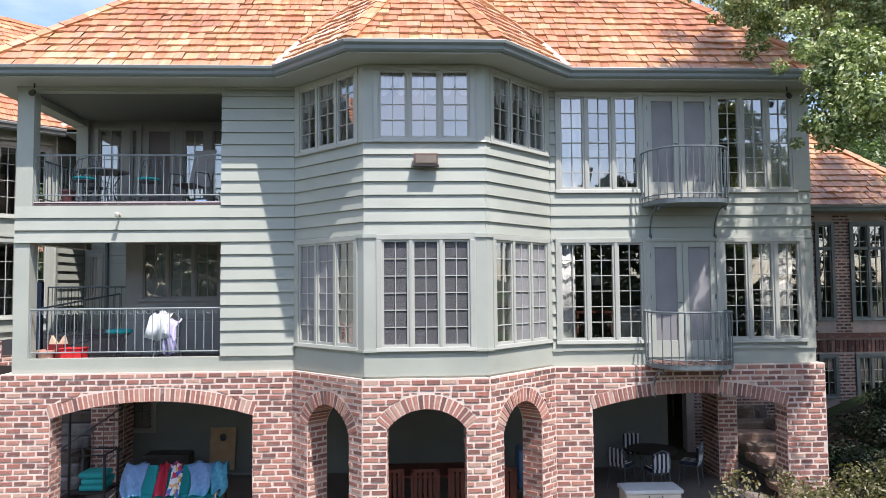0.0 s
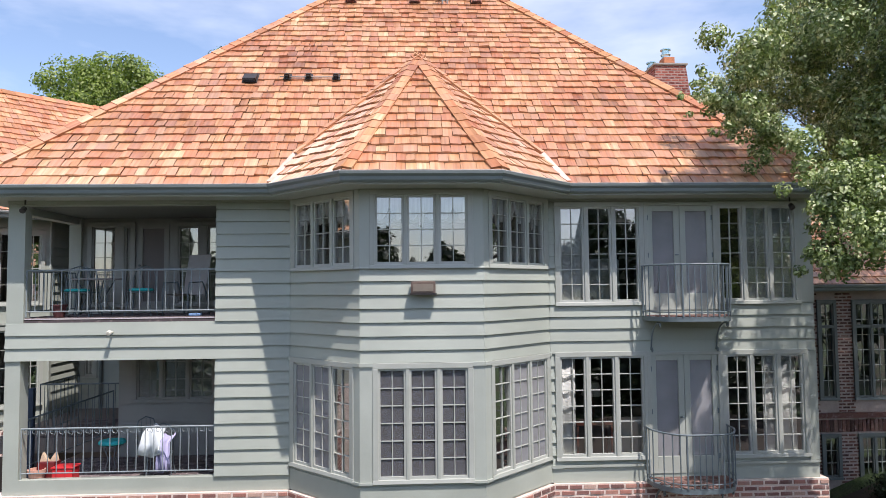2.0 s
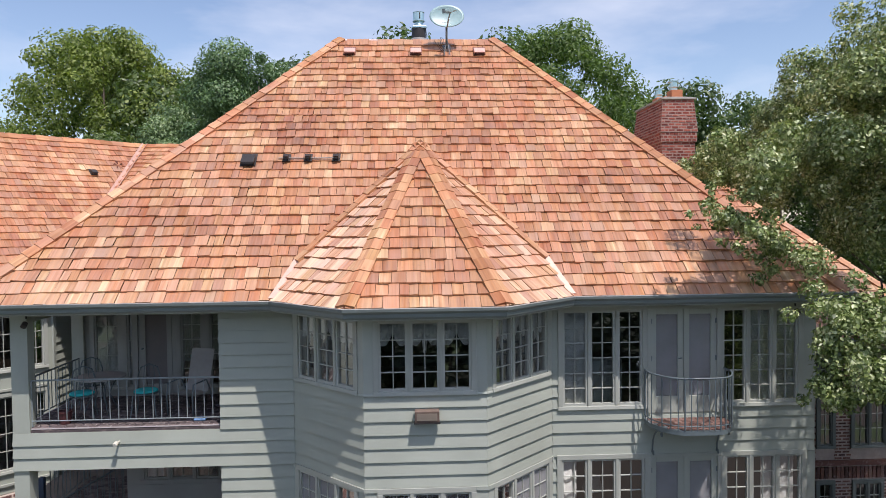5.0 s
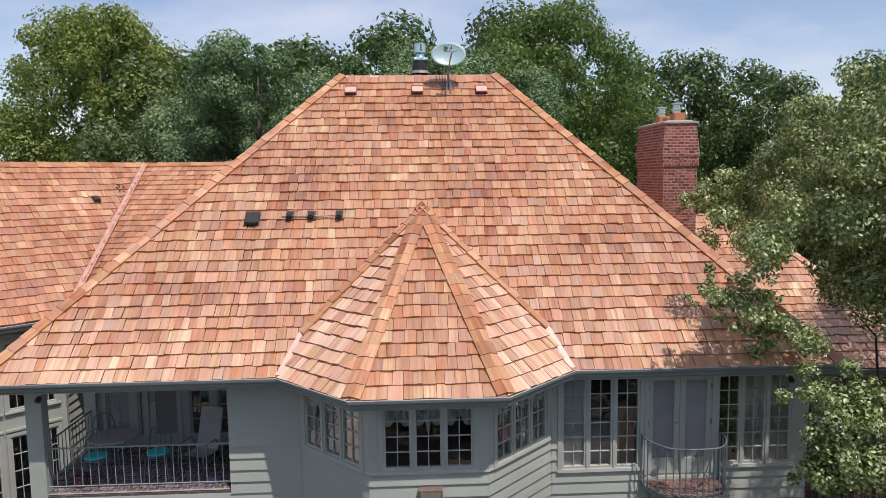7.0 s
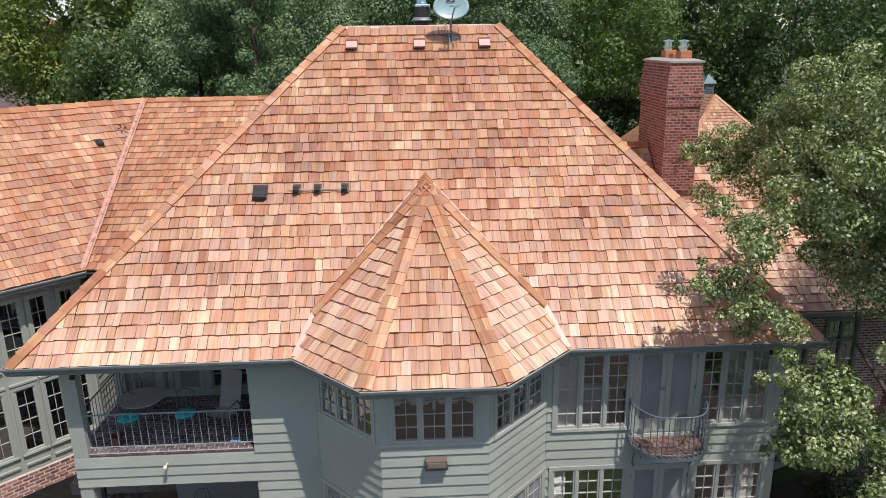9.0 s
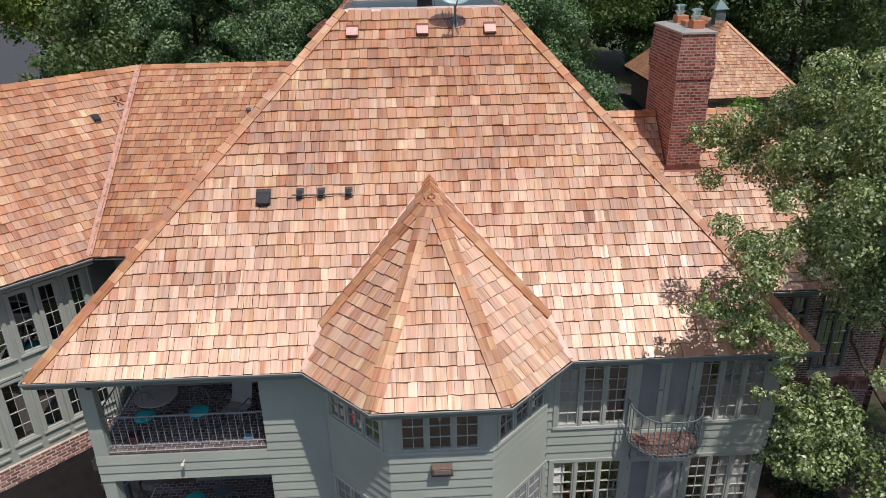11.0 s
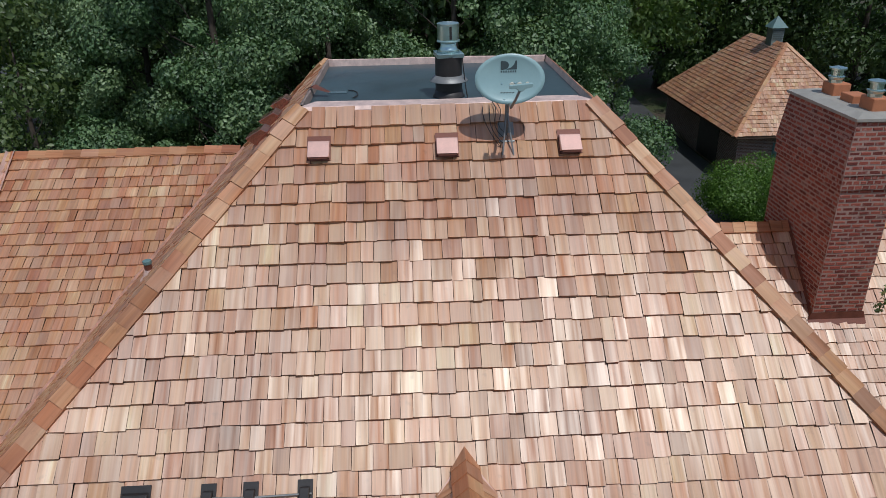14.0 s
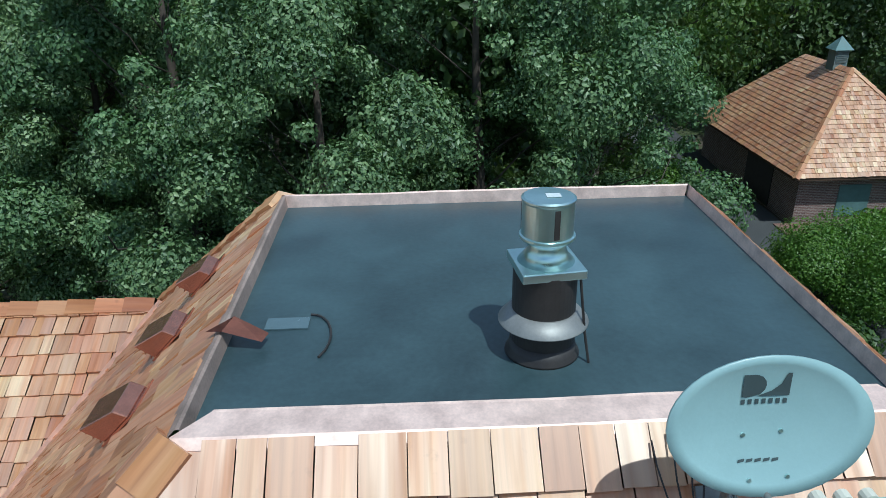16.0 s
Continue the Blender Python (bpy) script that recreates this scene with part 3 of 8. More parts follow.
# ---- interior: floors, back walls, ceilings ----
g = Geo()
g.box(XL, XR, WALL_Y + 0.16, 19.0, FLOOR1 - 0.25, FLOOR1)
g.add([(-2.05, 12.84, FLOOR1), (-0.68, 11.5, FLOOR1), (1.18, 11.5, FLOOR1), (2.55, 12.84, FLOOR1), (-2.05, 12.84, FLOOR1 - .2), (-0.68, 11.5, FLOOR1 - .2), (1.18, 11.5, FLOOR1 - .2), (2.55, 12.84, FLOOR1 - .2)],
      [(0, 1, 2, 3), (7, 6, 5, 4), (0, 4, 5, 1), (1, 5, 6, 2), (2, 6, 7, 3)])
solid("floor_first", g, ROOMFLOOR, "dark timber floor of the first storey", "floor", kind="structure")
g = Geo()
g.box(XL, XR, WALL_Y + 0.16, 19.0, FLOOR2 - 0.30, FLOOR2)
g.add([(-2.05, 12.84, FLOOR2), (-0.68, 11.5, FLOOR2), (1.18, 11.5, FLOOR2), (2.55, 12.84, FLOOR2), (-2.05, 12.84, FLOOR2 - .3), (-0.68, 11.5, FLOOR2 - .3), (1.18, 11.5, FLOOR2 - .3), (2.55, 12.84, FLOOR2 - .3)],
      [(0, 1, 2, 3), (7, 6, 5, 4), (0, 4, 5, 1), (1, 5, 6, 2), (2, 6, 7, 3)])
solid("floor_second", g, ROOMFLOOR, "dark timber floor of the second storey", "floor", kind="structure")
g = Geo()
g.box(XL, XR, WALL_Y, 19.0, 8.06, 8.12)
solid("ceiling", g, SOFFIT, "painted ceiling under the roof", "ceiling", kind="structure")
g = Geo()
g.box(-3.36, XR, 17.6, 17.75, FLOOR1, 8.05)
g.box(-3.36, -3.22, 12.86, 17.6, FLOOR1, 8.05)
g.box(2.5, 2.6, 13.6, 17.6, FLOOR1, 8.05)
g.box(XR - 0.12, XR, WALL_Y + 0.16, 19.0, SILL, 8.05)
solid("wall_inner", g, ROOMWALL, "plaster room walls, indoor dimness put into their near-black colour", "wall", kind="structure")

# ---- eaves: soffit and gutter ----
BE = [(-2.30, EAVE_Y), (-0.95, 10.74), (1.45, 10.74), (2.80, EAVE_Y)]
line = [(EL, 27.5), (EL, EAVE_Y), *BE, (ER, EAVE_Y), (ER, 27.5)]
inner = [(XL, 27.5), (XL, WALL_Y), BAY[0], BAY[1], BAY[2], BAY[3], (XR, WALL_Y), (XR, 27.5)]


def strip(g, a, b, za, zb, th=0.03):
    """A sheet between two lines of plan points."""
    for k in range(len(a) - 1):
        P = [(*a[k], za), (*a[k + 1], za), (*b[k + 1], zb), (*b[k], zb)]
        g.add(P + [(x, y, z + th) for x, y, z in P], [(3, 2, 1, 0), (4, 5, 6, 7), (0, 1, 5, 4), (2, 3, 7, 6)])


g = Geo()
strip(g, line, inner, 8.01, 8.01)
solid("soffit", g.weld(), SOFFIT, "painted boards under the eaves", "soffit", kind="structure")


def gutter(name, pts, z, label):
    """An ogee gutter: its section swept along the eave, mitred at the corners."""
    sec = [(0.02, -0.16), (-0.055, -0.16), (-0.08, -0.13), (-0.085, -0.08), (-0.12, -0.04), (-0.125, 0.0), (-0.105, 0.0), (-0.10, -0.03), (-0.02, -0.10), (0.0, -0.10), (0.0, 0.0), (0.02, 0.0)]
    g = Geo()
    P = [Vector((*p, 0)) for p in pts]
    ring = []
    for i, p in enumerate(P):
        a = (P[i] - P[i - 1]).normalized() if i else (P[1] - P[0]).normalized()
        b = (P[i + 1] - P[i]).normalized() if i < len(P) - 1 else a
        na, nb = Vector((-a.y, a.x, 0)), Vector((-b.y, b.x, 0))
        m = (na + nb).normalized()
        m = m / max(0.3, m.dot(na))
        ring.append([p + m * o + Vector((0, 0, z + h)) for o, h in sec])
    n = len(sec)
    verts = [q for r in ring for q in r]
    faces = [(i * n + k, i * n + (k + 1) % n, (i + 1) * n + (k + 1) % n, (i + 1) * n + k) for i in range(len(ring) - 1) for k in range(n)]
    faces += [tuple(range(n)), tuple(range((len(ring) - 1) * n, len(ring) * n))[::-1]]
    g.add(verts, faces)
    ob = solid(name, g, GUTTER, label, "gutter", kind="structure")
    lip = Geo()
    lip.tube([(r[5] + r[6]) / 2 + Vector((0, 0, 0.004)) for r in ring], 0.011, 6)
    part("lip", lip, LIP, ob, "pale gutter lip, its highlight put into the colour")
    for r, q in zip(ring, ring[1:]):
        L = (q[5] - r[5]).length
        for k in range(int(L / 0.9)):
            f = (k + 0.5) / int(L / 0.9)
            st_ = Geo()
            st_.tube([r[5].lerp(q[5], f) + Vector((0, 0, 0.012)), r[10].lerp(q[10], f) + Vector((0, 0, 0.012))], 0.009, 5)
            part("strap", st_, LIP, ob)
    return ob


gutter("gutter", [(EL + 0.02, 26), (EL + 0.02, EAVE_Y + 0.02), *[(x, y + 0.02) for x, y in BE], (ER - 0.02, EAVE_Y + 0.02), (ER - 0.02, 26)], EAVE_Z - 0.005, "dark green painted ogee gutter along the eaves")


# ---- shingle roofs ----
class Slope:
    """A roof plane: u along the eave, w the level distance up the slope; rise per level metre."""

    def __init__(self, origin, u, up, rise):
        self.o, self.u = Vector(origin), Vector((*u, 0)).normalized()
        self.up = Vector((up[0], up[1], 0)).normalized() + Vector((0, 0, rise))
        self.k = self.up.length
        self.n = self.u.cross(self.up).normalized()
        if self.n.z < 0:
            self.n = -self.n

    def at(self, u, w, h=0.0):
        return self.o + self.u * u + self.up * w + self.n * h


def deck(slope, w0, w1, spans, geo, n=24):
    """The boards under the shingles."""
    for i in range(n):
        a, b = w0 + (w1 - w0) * i / n, w0 + (w1 - w0) * (i + 1) / n
        A, B = spans(a + 1e-4), spans(b - 1e-4)
        for (p, q), (r, s) in zip(A, B):
            P = [slope.at(p, a), slope.at(q, a), slope.at(s, b), slope.at(r, b)]
            geo.add(P, [(0, 1, 2, 3)])


SHARED = {}


def shingle_pts(at, u0, u1, t0, t1, w, wl, th, lean, cant=0.0, top=0.022):
    """Corners of one tapered shingle: u at the butt, u at the top edge; cant tips it sideways."""
    return [at(u0, w, 0.004), at(u1, w, 0.004), at(t1, w + wl, 0.0), at(t0, w + wl, 0.0),
            at(u0, w, th - cant), at(u1, w + lean, th + cant), at(t1, w + wl, top + cant), at(t0, w + wl, top - cant)]


def shingles(parent, slope, w0, w1, spans, mat, expo=0.262, own=None, name="shingle", widths=(0.135, 0.25), rnd=None):
    """Courses of cedar shingles. Those wholly inside 'own' (u0, u1, w0, w1) are pieces of their own, the rest one mesh."""
    rnd = rnd or random.Random(7)
    step = expo / slope.k
    rest = Geo()
    made, course = 0, 0
    w = w0
    while w < w1 - 0.45 * step:
        wl = min(step * 1.18, w1 - w)
        if w + step > w1 - 0.45 * step:
            wl = w1 - w
        wt_ = min(w + wl, w1)
        lows, highs = spans(w + 1e-4), spans(wt_ - 1e-4)
        if len(lows) != len(highs):
            lows = highs = spans((w + wt_) / 2)
        for (lo, hi), (tlo, thi) in zip(lows, highs):
            left, right = min(lo, tlo), max(hi, thi)
            u = left - rnd.uniform(0, 0.2)
            while u < right:
                wid = round(rnd.uniform(*widths) if rnd.random() < 0.93 else rnd.uniform(0.10, 0.15), 2)
                a, b = u + 0.003, u + wid - 0.003
                u += wid
                a0, b0 = min(max(a, lo), hi), min(max(b, lo), hi)
                a1, b1 = min(max(a, tlo), thi), min(max(b, tlo), thi)
                if b0 - a0 < 0.012 and b1 - a1 < 0.012:
                    continue
                drop = rnd.choice((0, 0, 0.003, 0.006, 0.010, -0.004))
                th = rnd.uniform(0.051, 0.067)
                lean, cant, top = rnd.uniform(-0.003, 0.003), rnd.gauss(0, 0.0035), rnd.uniform(0.010, 0.036)
                whole = a0 == a and b0 == b and a1 == a and b1 == b
                if whole and own and made < 300 and own[0] < a and b < own[1] and own[2] < w < own[3]:
                    key = (mat.name, wid, round(th, 2), rnd.randrange(4))
                    if key not in SHARED:
                        h = wid / 2 - 0.003
                        loc = lambda x, y, z: Vector((x, y * slope.k, z))
                        gg = Geo()
                        gg.hexa(shingle_pts(loc, -h, h, -h, h, 0, wl, key[2] + 0.003 * (key[3] - 1.5), lean, cant, top), [(x + h, y) for x, y in ((-h, 0), (h, 0), (h, wl), (-h, wl))] * 2, True)
                        SHARED[key] = gg.mesh(name, mat)
                    ob = new(name, SHARED[key])
                    ob.parent = parent
                    up = slope.up.normalized()
                    mtx = Matrix((slope.u, up, slope.n)).transposed().to_4x4()
                    mtx.translation = slope.at((a + b) / 2, w - drop) - BASE[parent]
                    ob.matrix_basis = mtx
                    made += 1
                else:
                    pts = shingle_pts(slope.at, a0, b0, a1, b1, w - drop, wl + drop, th, lean, cant, top)
                    rest.hexa(pts, [(p * 1.0, q * 1.4) for p, q in ((a0, w), (b0, w), (b1, w + wl), (a1, w + wl))] * 2, True)
        w += step
        course += 1
    if rest.v:
        r = part(name + "_field", rest, mat, parent)
        r["kind"] = "stuff"


def hip_caps(parent, a, b, na, nb, every=0.26, wide=0.145, lift=0.072):
    """Overlapping cap pieces along a hip or ridge from a (low) to b; na, nb the normals of the two slopes."""
    a, b = Vector(a), Vector(b)
    d = (b - a).normalized()
    sides = []
    for n in (na, nb):
        s = n.cross(d).normalized()
        if s.z > 0:
            s = -s
        sides.append(s)
    if (sides[0] - sides[1]).length < 0.2:
        sides[1] = -sides[0]
    L = (b - a).length
    cnt = max(1, round(L / every))
    rnd = random.Random(int(L * 100))
    mid = (na + nb).normalized()
    mid = mid / max(0.4, mid.dot(na))
    for i in range(cnt):
        p = a + d * (L * i / cnt)
        q = a + d * (L * (i + 1.18) / cnt)
        if i == cnt - 1:
            q = b + d * 0.02
        j = rnd.uniform(-0.008, 0.008)
        for s, n in zip(sides, (na, nb)):
            g = Geo()
            lo, hi = lift + 0.012 + j, lift
            top = 0.018
            P = [p + mid * hi * 0.6, p + s * wide + n * hi * 0.5, q + s * wide + n * 0.012, q + mid * 0.012]
            Q = [p + mid * (lo + top * 0.3), p + s * wide + n * (lo + top * 0.1), q + s * wide + n * (hi + 0.004), q + mid * (hi + 0.004)]
            g.hexa(P + Q, [(0, 0), (wide, 0), (wide, every), (0, every)] * 2)
            part("hip_cap", g, CAP, parent)


APEX = Vector((0.25, 13.85, 11.00))
RISE = (RIM_Z - EAVE_Z) / (TF - EAVE_Y)
front = Slope((0, EAVE_Y, EAVE_Z), (1, 0), (0, 1), RISE)
W_MEET = (APEX.z - EAVE_Z) / RISE


def knee(a, b, up=0.65):
    """Where the valley of the side facet a-b over the main roof turns into the cheek."""
    a, b = Vector((*a, EAVE_Z)), Vector((*b, EAVE_Z))
    d = (b - a).cross(APEX - a).cross(front.n)
    return a + d * (up / d.z)


KNEE = [knee(BE[0], BE[1]), knee(BE[3], BE[2])]


def valley_x(w, x0, xk):
    wk = KNEE[0].y - EAVE_Y
    if w < wk:
        return x0 + (xk - x0) * w / wk
    return xk + (APEX.x - xk) * (w - wk) / (W_MEET - wk)


def front_spans(w):
    f = w / (TF - EAVE_Y)
    lo, hi = EL + (TL - EL) * f, ER + (TR - ER) * f
    if w < W_MEET:
        return [(lo, valley_x(w, BE[0][0], KNEE[0].x)), (valley_x(w, BE[3][0], KNEE[1].x), hi)]
    return [(lo, hi)]


def side_spans(w):
    f = w / (TL - EL)
    return [(EAVE_Y + (TF - EAVE_Y) * f, EB + (TB - EB) * f)]


def side_spans_r(w):
    f = w / (ER - TR)
    return [(EAVE_Y + (TF - EAVE_Y) * f, EB + (TB - EB) * f)]


west = Slope((EL, 0, EAVE_Z), (0, 1), (1, 0), (RIM_Z - EAVE_Z) / (TL - EL))
east = Slope((ER, 0, EAVE_Z), (0, 1), (-1, 0), (RIM_Z - EAVE_Z) / (ER - TR))
back = Slope((0, EB, EAVE_Z), (1, 0), (0, -1), RISE)

roof = thing("main_roof", (0.2, 12.1, EAVE_Z), "hipped roof of new orange cedar shingles", "roof", kind="structure")
g = Geo()
deck(front, 0, TF - EAVE_Y, front_spans, g, 30)
deck(west, 0, TL - EL, side_spans, g)
deck(east, 0, ER - TR, side_spans_r, g)
deck(back, 0, EB - TB, lambda w: [(EL + (TL - EL) * w / (EB - TB), ER + (TR - ER) * w / (EB - TB))], g)
part("roof_deck", g, DECK, roof)
shingles(roof, front, -0.03, TF - EAVE_Y, front_spans, SHINGLE, own=(-1.9, 2.4, 2.9, 5.9))
shingles(roof, west, -0.03, TL - EL, side_spans, SHINGLE, rnd=random.Random(8))
shingles(roof, east, -0.03, ER - TR, side_spans_r, SHINGLE, rnd=random.Random(9))
hip_caps(roof, (EL, EAVE_Y, EAVE_Z), (TL, TF, RIM_Z), front.n, west.n)
hip_caps(roof, (ER, EAVE_Y, EAVE_Z), (TR, TF, RIM_Z), front.n, east.n)
hip_caps(roof, (EL, EB, EAVE_Z), (TL, TB, RIM_Z), back.n, west.n)

# bay roof: a half cone of five slopes that dies into the main roof
bay_roof = thing("bay_roof", (0.25, 10.74, EAVE_Z), "faceted cedar roof over the bay window", "roof", kind="structure")


def facet(a, b, apex, knee_at=None):
    """One slope from eave a-b up to the apex, bent out at the knee of its valley."""
    a, b = Vector((*a, EAVE_Z)), Vector((*b, EAVE_Z))
    u = (b - a).normalized()
    up = Vector((-u.y, u.x, 0))
    if up.dot(apex - a) < 0:
        up = -up
    H = (apex - a).dot(up)
    s = Slope(a, (u.x, u.y), (up.x, up.y), (apex.z - EAVE_Z) / H)
    ua = (apex - a).dot(u)
    L = (b - a).length

    def sp(w):
        p, q = ua * w / H, L + (ua - L) * w / H
        if knee_at is not None:
            ku, kw = (knee_at - a).dot(u), (knee_at - a).dot(up)
            e = (0 if ku < L / 2 else L)
            v = e + (ku - e) * w / kw if w < kw else ku + (ua - ku) * (w - kw) / (H - kw)
            if e:
                q = v
            else:
                p = v
        return [(p, q)]
    return s, H, sp


facets = []
for k in range(3):
    s, H, sp = facet(BE[k], BE[k + 1], APEX, (KNEE[0], None, KNEE[1])[k])
    facets.append(s)
    g = Geo()
    deck(s, 0, H, sp, g, 24)
    part("roof_deck", g, DECK, bay_roof)
    shingles(bay_roof, s, -0.03, H, sp, SHINGLE, rnd=random.Random(20 + k), own=(0.4, 1.9, 0.3, 2.0) if k == 1 else None)
cheeks = []
MEET = Vector((APEX.x, EAVE_Y + W_MEET, APEX.z))
for kp, sgn in ((KNEE[0], 1), (KNEE[1], -1)):
    run = abs(APEX.x - kp.x)
    s = Slope((kp.x, 0, kp.z), (0, 1), (sgn, 0), (APEX.z - kp.z) / run)
    sp = lambda w, run=run, kp=kp: [(kp.y + (APEX.y - kp.y) * w / run, kp.y + (MEET.y - kp.y) * w / run)]
    g = Geo()
    deck(s, 0, run, sp, g, 8)
    part("roof_deck", g, DECK, bay_roof)
    shingles(bay_roof, s, 0.05, run, sp, SHINGLE, rnd=random.Random(31))
    cheeks.append(s)
for k in (1, 2):
    hip_caps(bay_roof, (*BE[k], EAVE_Z), APEX, facets[k - 1].n, facets[k].n)
for k, c in ((0, cheeks[0]), (3, cheeks[1])):
    p = KNEE[0 if k == 0 else 1]
    hip_caps(bay_roof, p - (APEX - p).normalized() * 0.05, APEX, c.n, facets[0 if k == 0 else 2].n)
hip_caps(bay_roof, APEX - Vector((0, 0.1, 0.02)), MEET + Vector((0, 0.04, 0.0)), cheeks[0].n, cheeks[1].n, every=0.21)
for vx, kp, side in ((BE[0], KNEE[0], -1), (BE[3], KNEE[1], 1)):
    g = Geo()
    lift = front.n * 0.075
    for a, b, wa, wb in ((Vector((*vx, EAVE_Z)), kp, 0.065, 0.055), (kp, MEET, 0.05, 0.035)):
        i = Vector((-side * 0.05, 0, 0))
        oa, ob_ = Vector((side * wa, 0, 0)), Vector((side * wb, 0, 0))
        g.add([a + i + lift, b + i + lift, b + ob_ + lift, a + oa + lift, a + i, b + i, b + ob_, a + oa],
              [(0, 1, 2, 3), (0, 3, 7, 4), (1, 0, 4, 5), (2, 1, 5, 6), (3, 2, 6, 7)])
    part("valley_flashing", g, VALLEY_COPPER, bay_roof, "copper valley flashing")

# ---- flat top of the main roof ----
flat = thing("flat_roof", (0.25, 19.9, 13.9), "dark membrane roof deck with a copper rim", "roof", kind="structure")
g = Geo()
g.box(TL + 0.04, TR - 0.04, TF + 0.04, TB - 0.04, 13.75, 14.06)
part("membrane", g, MEMBRANE, flat)


def rim(a, b, name, tall=0.0, wide=0.03, mat=None):
    """A folded copper rim on the edge a-b: apron down the slope, top and inner face."""
    a, b = Vector((*a, RIM_Z)), Vector((*b, RIM_Z))
    d = (b - a).normalized()
    n = Vector((d.y, -d.x, 0))
    sec = [(0.05, -0.045), (0.05, -0.02), (0.0, 0.035 + tall), (-wide, 0.055 + tall), (-wide - 0.015, 0.045), (-wide - 0.03, -0.08), (-wide - 0.02, -0.09)]
    N = 9
    ring = []
    rr = random.Random(len(name) + int(a.x * 10))
    for i in range(N):
        c = a.lerp(b, i / (N - 1))
        e = 0.05 if i in (0, N - 1) else 0
        j = rr.uniform(-0.006, 0.006)
        ring.append([c + d * ((-1 if i == 0 else 1) * o if e else 0) + n * o + Vector((0, 0, h + j)) for o, h in sec])
    k = len(sec)
    g = Geo()
    g.add([q for r in ring for q in r], [(i * k + m, (i + 1) * k + m, (i + 1) * k + m + 1, i * k + m + 1) for i in range(N - 1) for m in range(k - 1)])
    return part(name, g, mat or COPPER, flat, "shiny pinkish copper rim" if mat is None else "weathered brown metal rim")


rim((TL, TF), (TR, TF), "copper_rim", -0.015, 0.17)
rim((TR, TF), (TR, TB), "copper_rim", -0.035, 0.012)
rim((TR, TB), (TL, TB), "copper_rim")
rim((TL, TB), (TL, TF), "metal_rim", 0.0, 0.03, rough_paint("weathered_rim", (0.34, 0.25, 0.21), 0.6, 0.3, 4.0))

# ---- west wing, bent at a valley ----
VX, VY0, VY1, WZ0, WZ1 = -8.45, 17.45, 23.30, 8.30, 12.09
wing = thing("west_wing_roof", (VX, VY0, WZ0), "long cedar shingle roof bent at a copper valley", "roof", kind="structure")
sa = Slope((0, VY0, WZ0), (1, 0), (0, 1), (WZ1 - WZ0) / (VY1 - VY0))
spa = lambda w: [(VX, EL + (WZ0 - EAVE_Z + w * (WZ1 - WZ0) / (VY1 - VY0)) * (TL - EL) / (RIM_Z - EAVE_Z) + 0.02)]
HB = (VY1 - VY0) * math.sqrt(0.5)
sb = Slope((VX, VY0, WZ0), (-1, -1), (-1, 1), (WZ1 - WZ0) / HB)
spb = lambda w: [(-w, 13.0)]
g = Geo()
deck(sa, 0, VY1 - VY0, spa, g, 4)
deck(sb, 0, HB, spb, g, 4)
g.add([(VX, VY1, WZ1), (-3.7, VY1, WZ1), (-3.7, 29, 8.3), (VX, 29, 8.3)], [(0, 1, 2, 3)])
q = sb.at(13.0, HB)
g.add([(VX, VY1, WZ1), tuple(q), (q.x - 4, q.y + 4, 8.3), (VX - 4, VY1 + 5.8, 8.3), (VX, 29, 8.3)], [(0, 1, 2, 3, 4)])
part("roof_deck", g, DECK, wing)
shingles(wing, sa, 0, VY1 - VY0, spa, SHINGLE, rnd=random.Random(41))
shingles(wing, sb, 0, HB, spb, SHINGLE, rnd=random.Random(42))
up_back = Vector((0, 0.7, 0.7))
hip_caps(wing, (VX, VY1, WZ1), (-3.8, VY1, WZ1), sa.n, up_back, every=0.36, lift=0.055)
hip_caps(wing, q, (VX, VY1, WZ1), sb.n, Vector((-0.5, 0.5, 0.7)), every=0.36, lift=0.055)
g = Geo()
va, vb = Vector((VX, VY0, WZ0)), Vector((VX, VY1, WZ1))
lift = Vector((0, 0, 0.12))
o1, o2 = Vector((0.09, 0, 0)), Vector((-0.065, -0.065, 0))
g.add([va + lift + o1, va + lift * 0.4, va + lift + o2, vb + lift + o1, vb + lift * 0.4, vb + lift + o2], [(0, 3, 4, 1), (1, 4, 5, 2)])
part("valley_flashing", g, VALLEY_COPPER, wing, "copper valley flashing")
g = Geo()
ja, jb = [Vector((EL + (z - EAVE_Z) * (TL - EL) / (RIM_Z - EAVE_Z), y, z)) for y, z in ((VY0, WZ0), (VY1, WZ1))]
o1, o2 = sa.n * 0.085 + Vector((-0.07, 0, 0)), west.n * 0.085 + Vector((0.0, -0.06, 0.02))
g.add([ja + o1, ja, ja + o2, jb + o1, jb, jb + o2], [(0, 3, 4, 1), (1, 4, 5, 2)])
part("valley_flashing", g, VALLEY_COPPER, wing, "copper valley flashing")

# ---- east wing roof ----
RY, RZ, RE, REZ, RX = 21.95, 10.52, 17.75, 6.40, 10.1
ewing = thing("east_wing_roof", (9, RE, REZ), "cedar shingle roof of the brick wing", "roof", kind="structure")
kf = (RZ - REZ) / (RY - RE)
sf = Slope((0, RE, REZ), (1, 0), (0, 1), kf)
spf = lambda w: [(5.5, RX + (RY - RE) - w)]
se = Slope((RX + RY - RE, 0, REZ), (0, 1), (-1, 0), kf)
spe = lambda w: [(RE + w, 2 * RY - RE - w)]
g = Geo()
deck(sf, 0, RY - RE, spf, g, 6)
deck(se, 0, RY - RE, spe, g, 6)
g.add([(5.5, RY, RZ), (RX, RY, RZ), (RX + RY - RE, 2 * RY - RE, REZ), (5.5, 2 * RY - RE, REZ)], [(0, 1, 2, 3)])
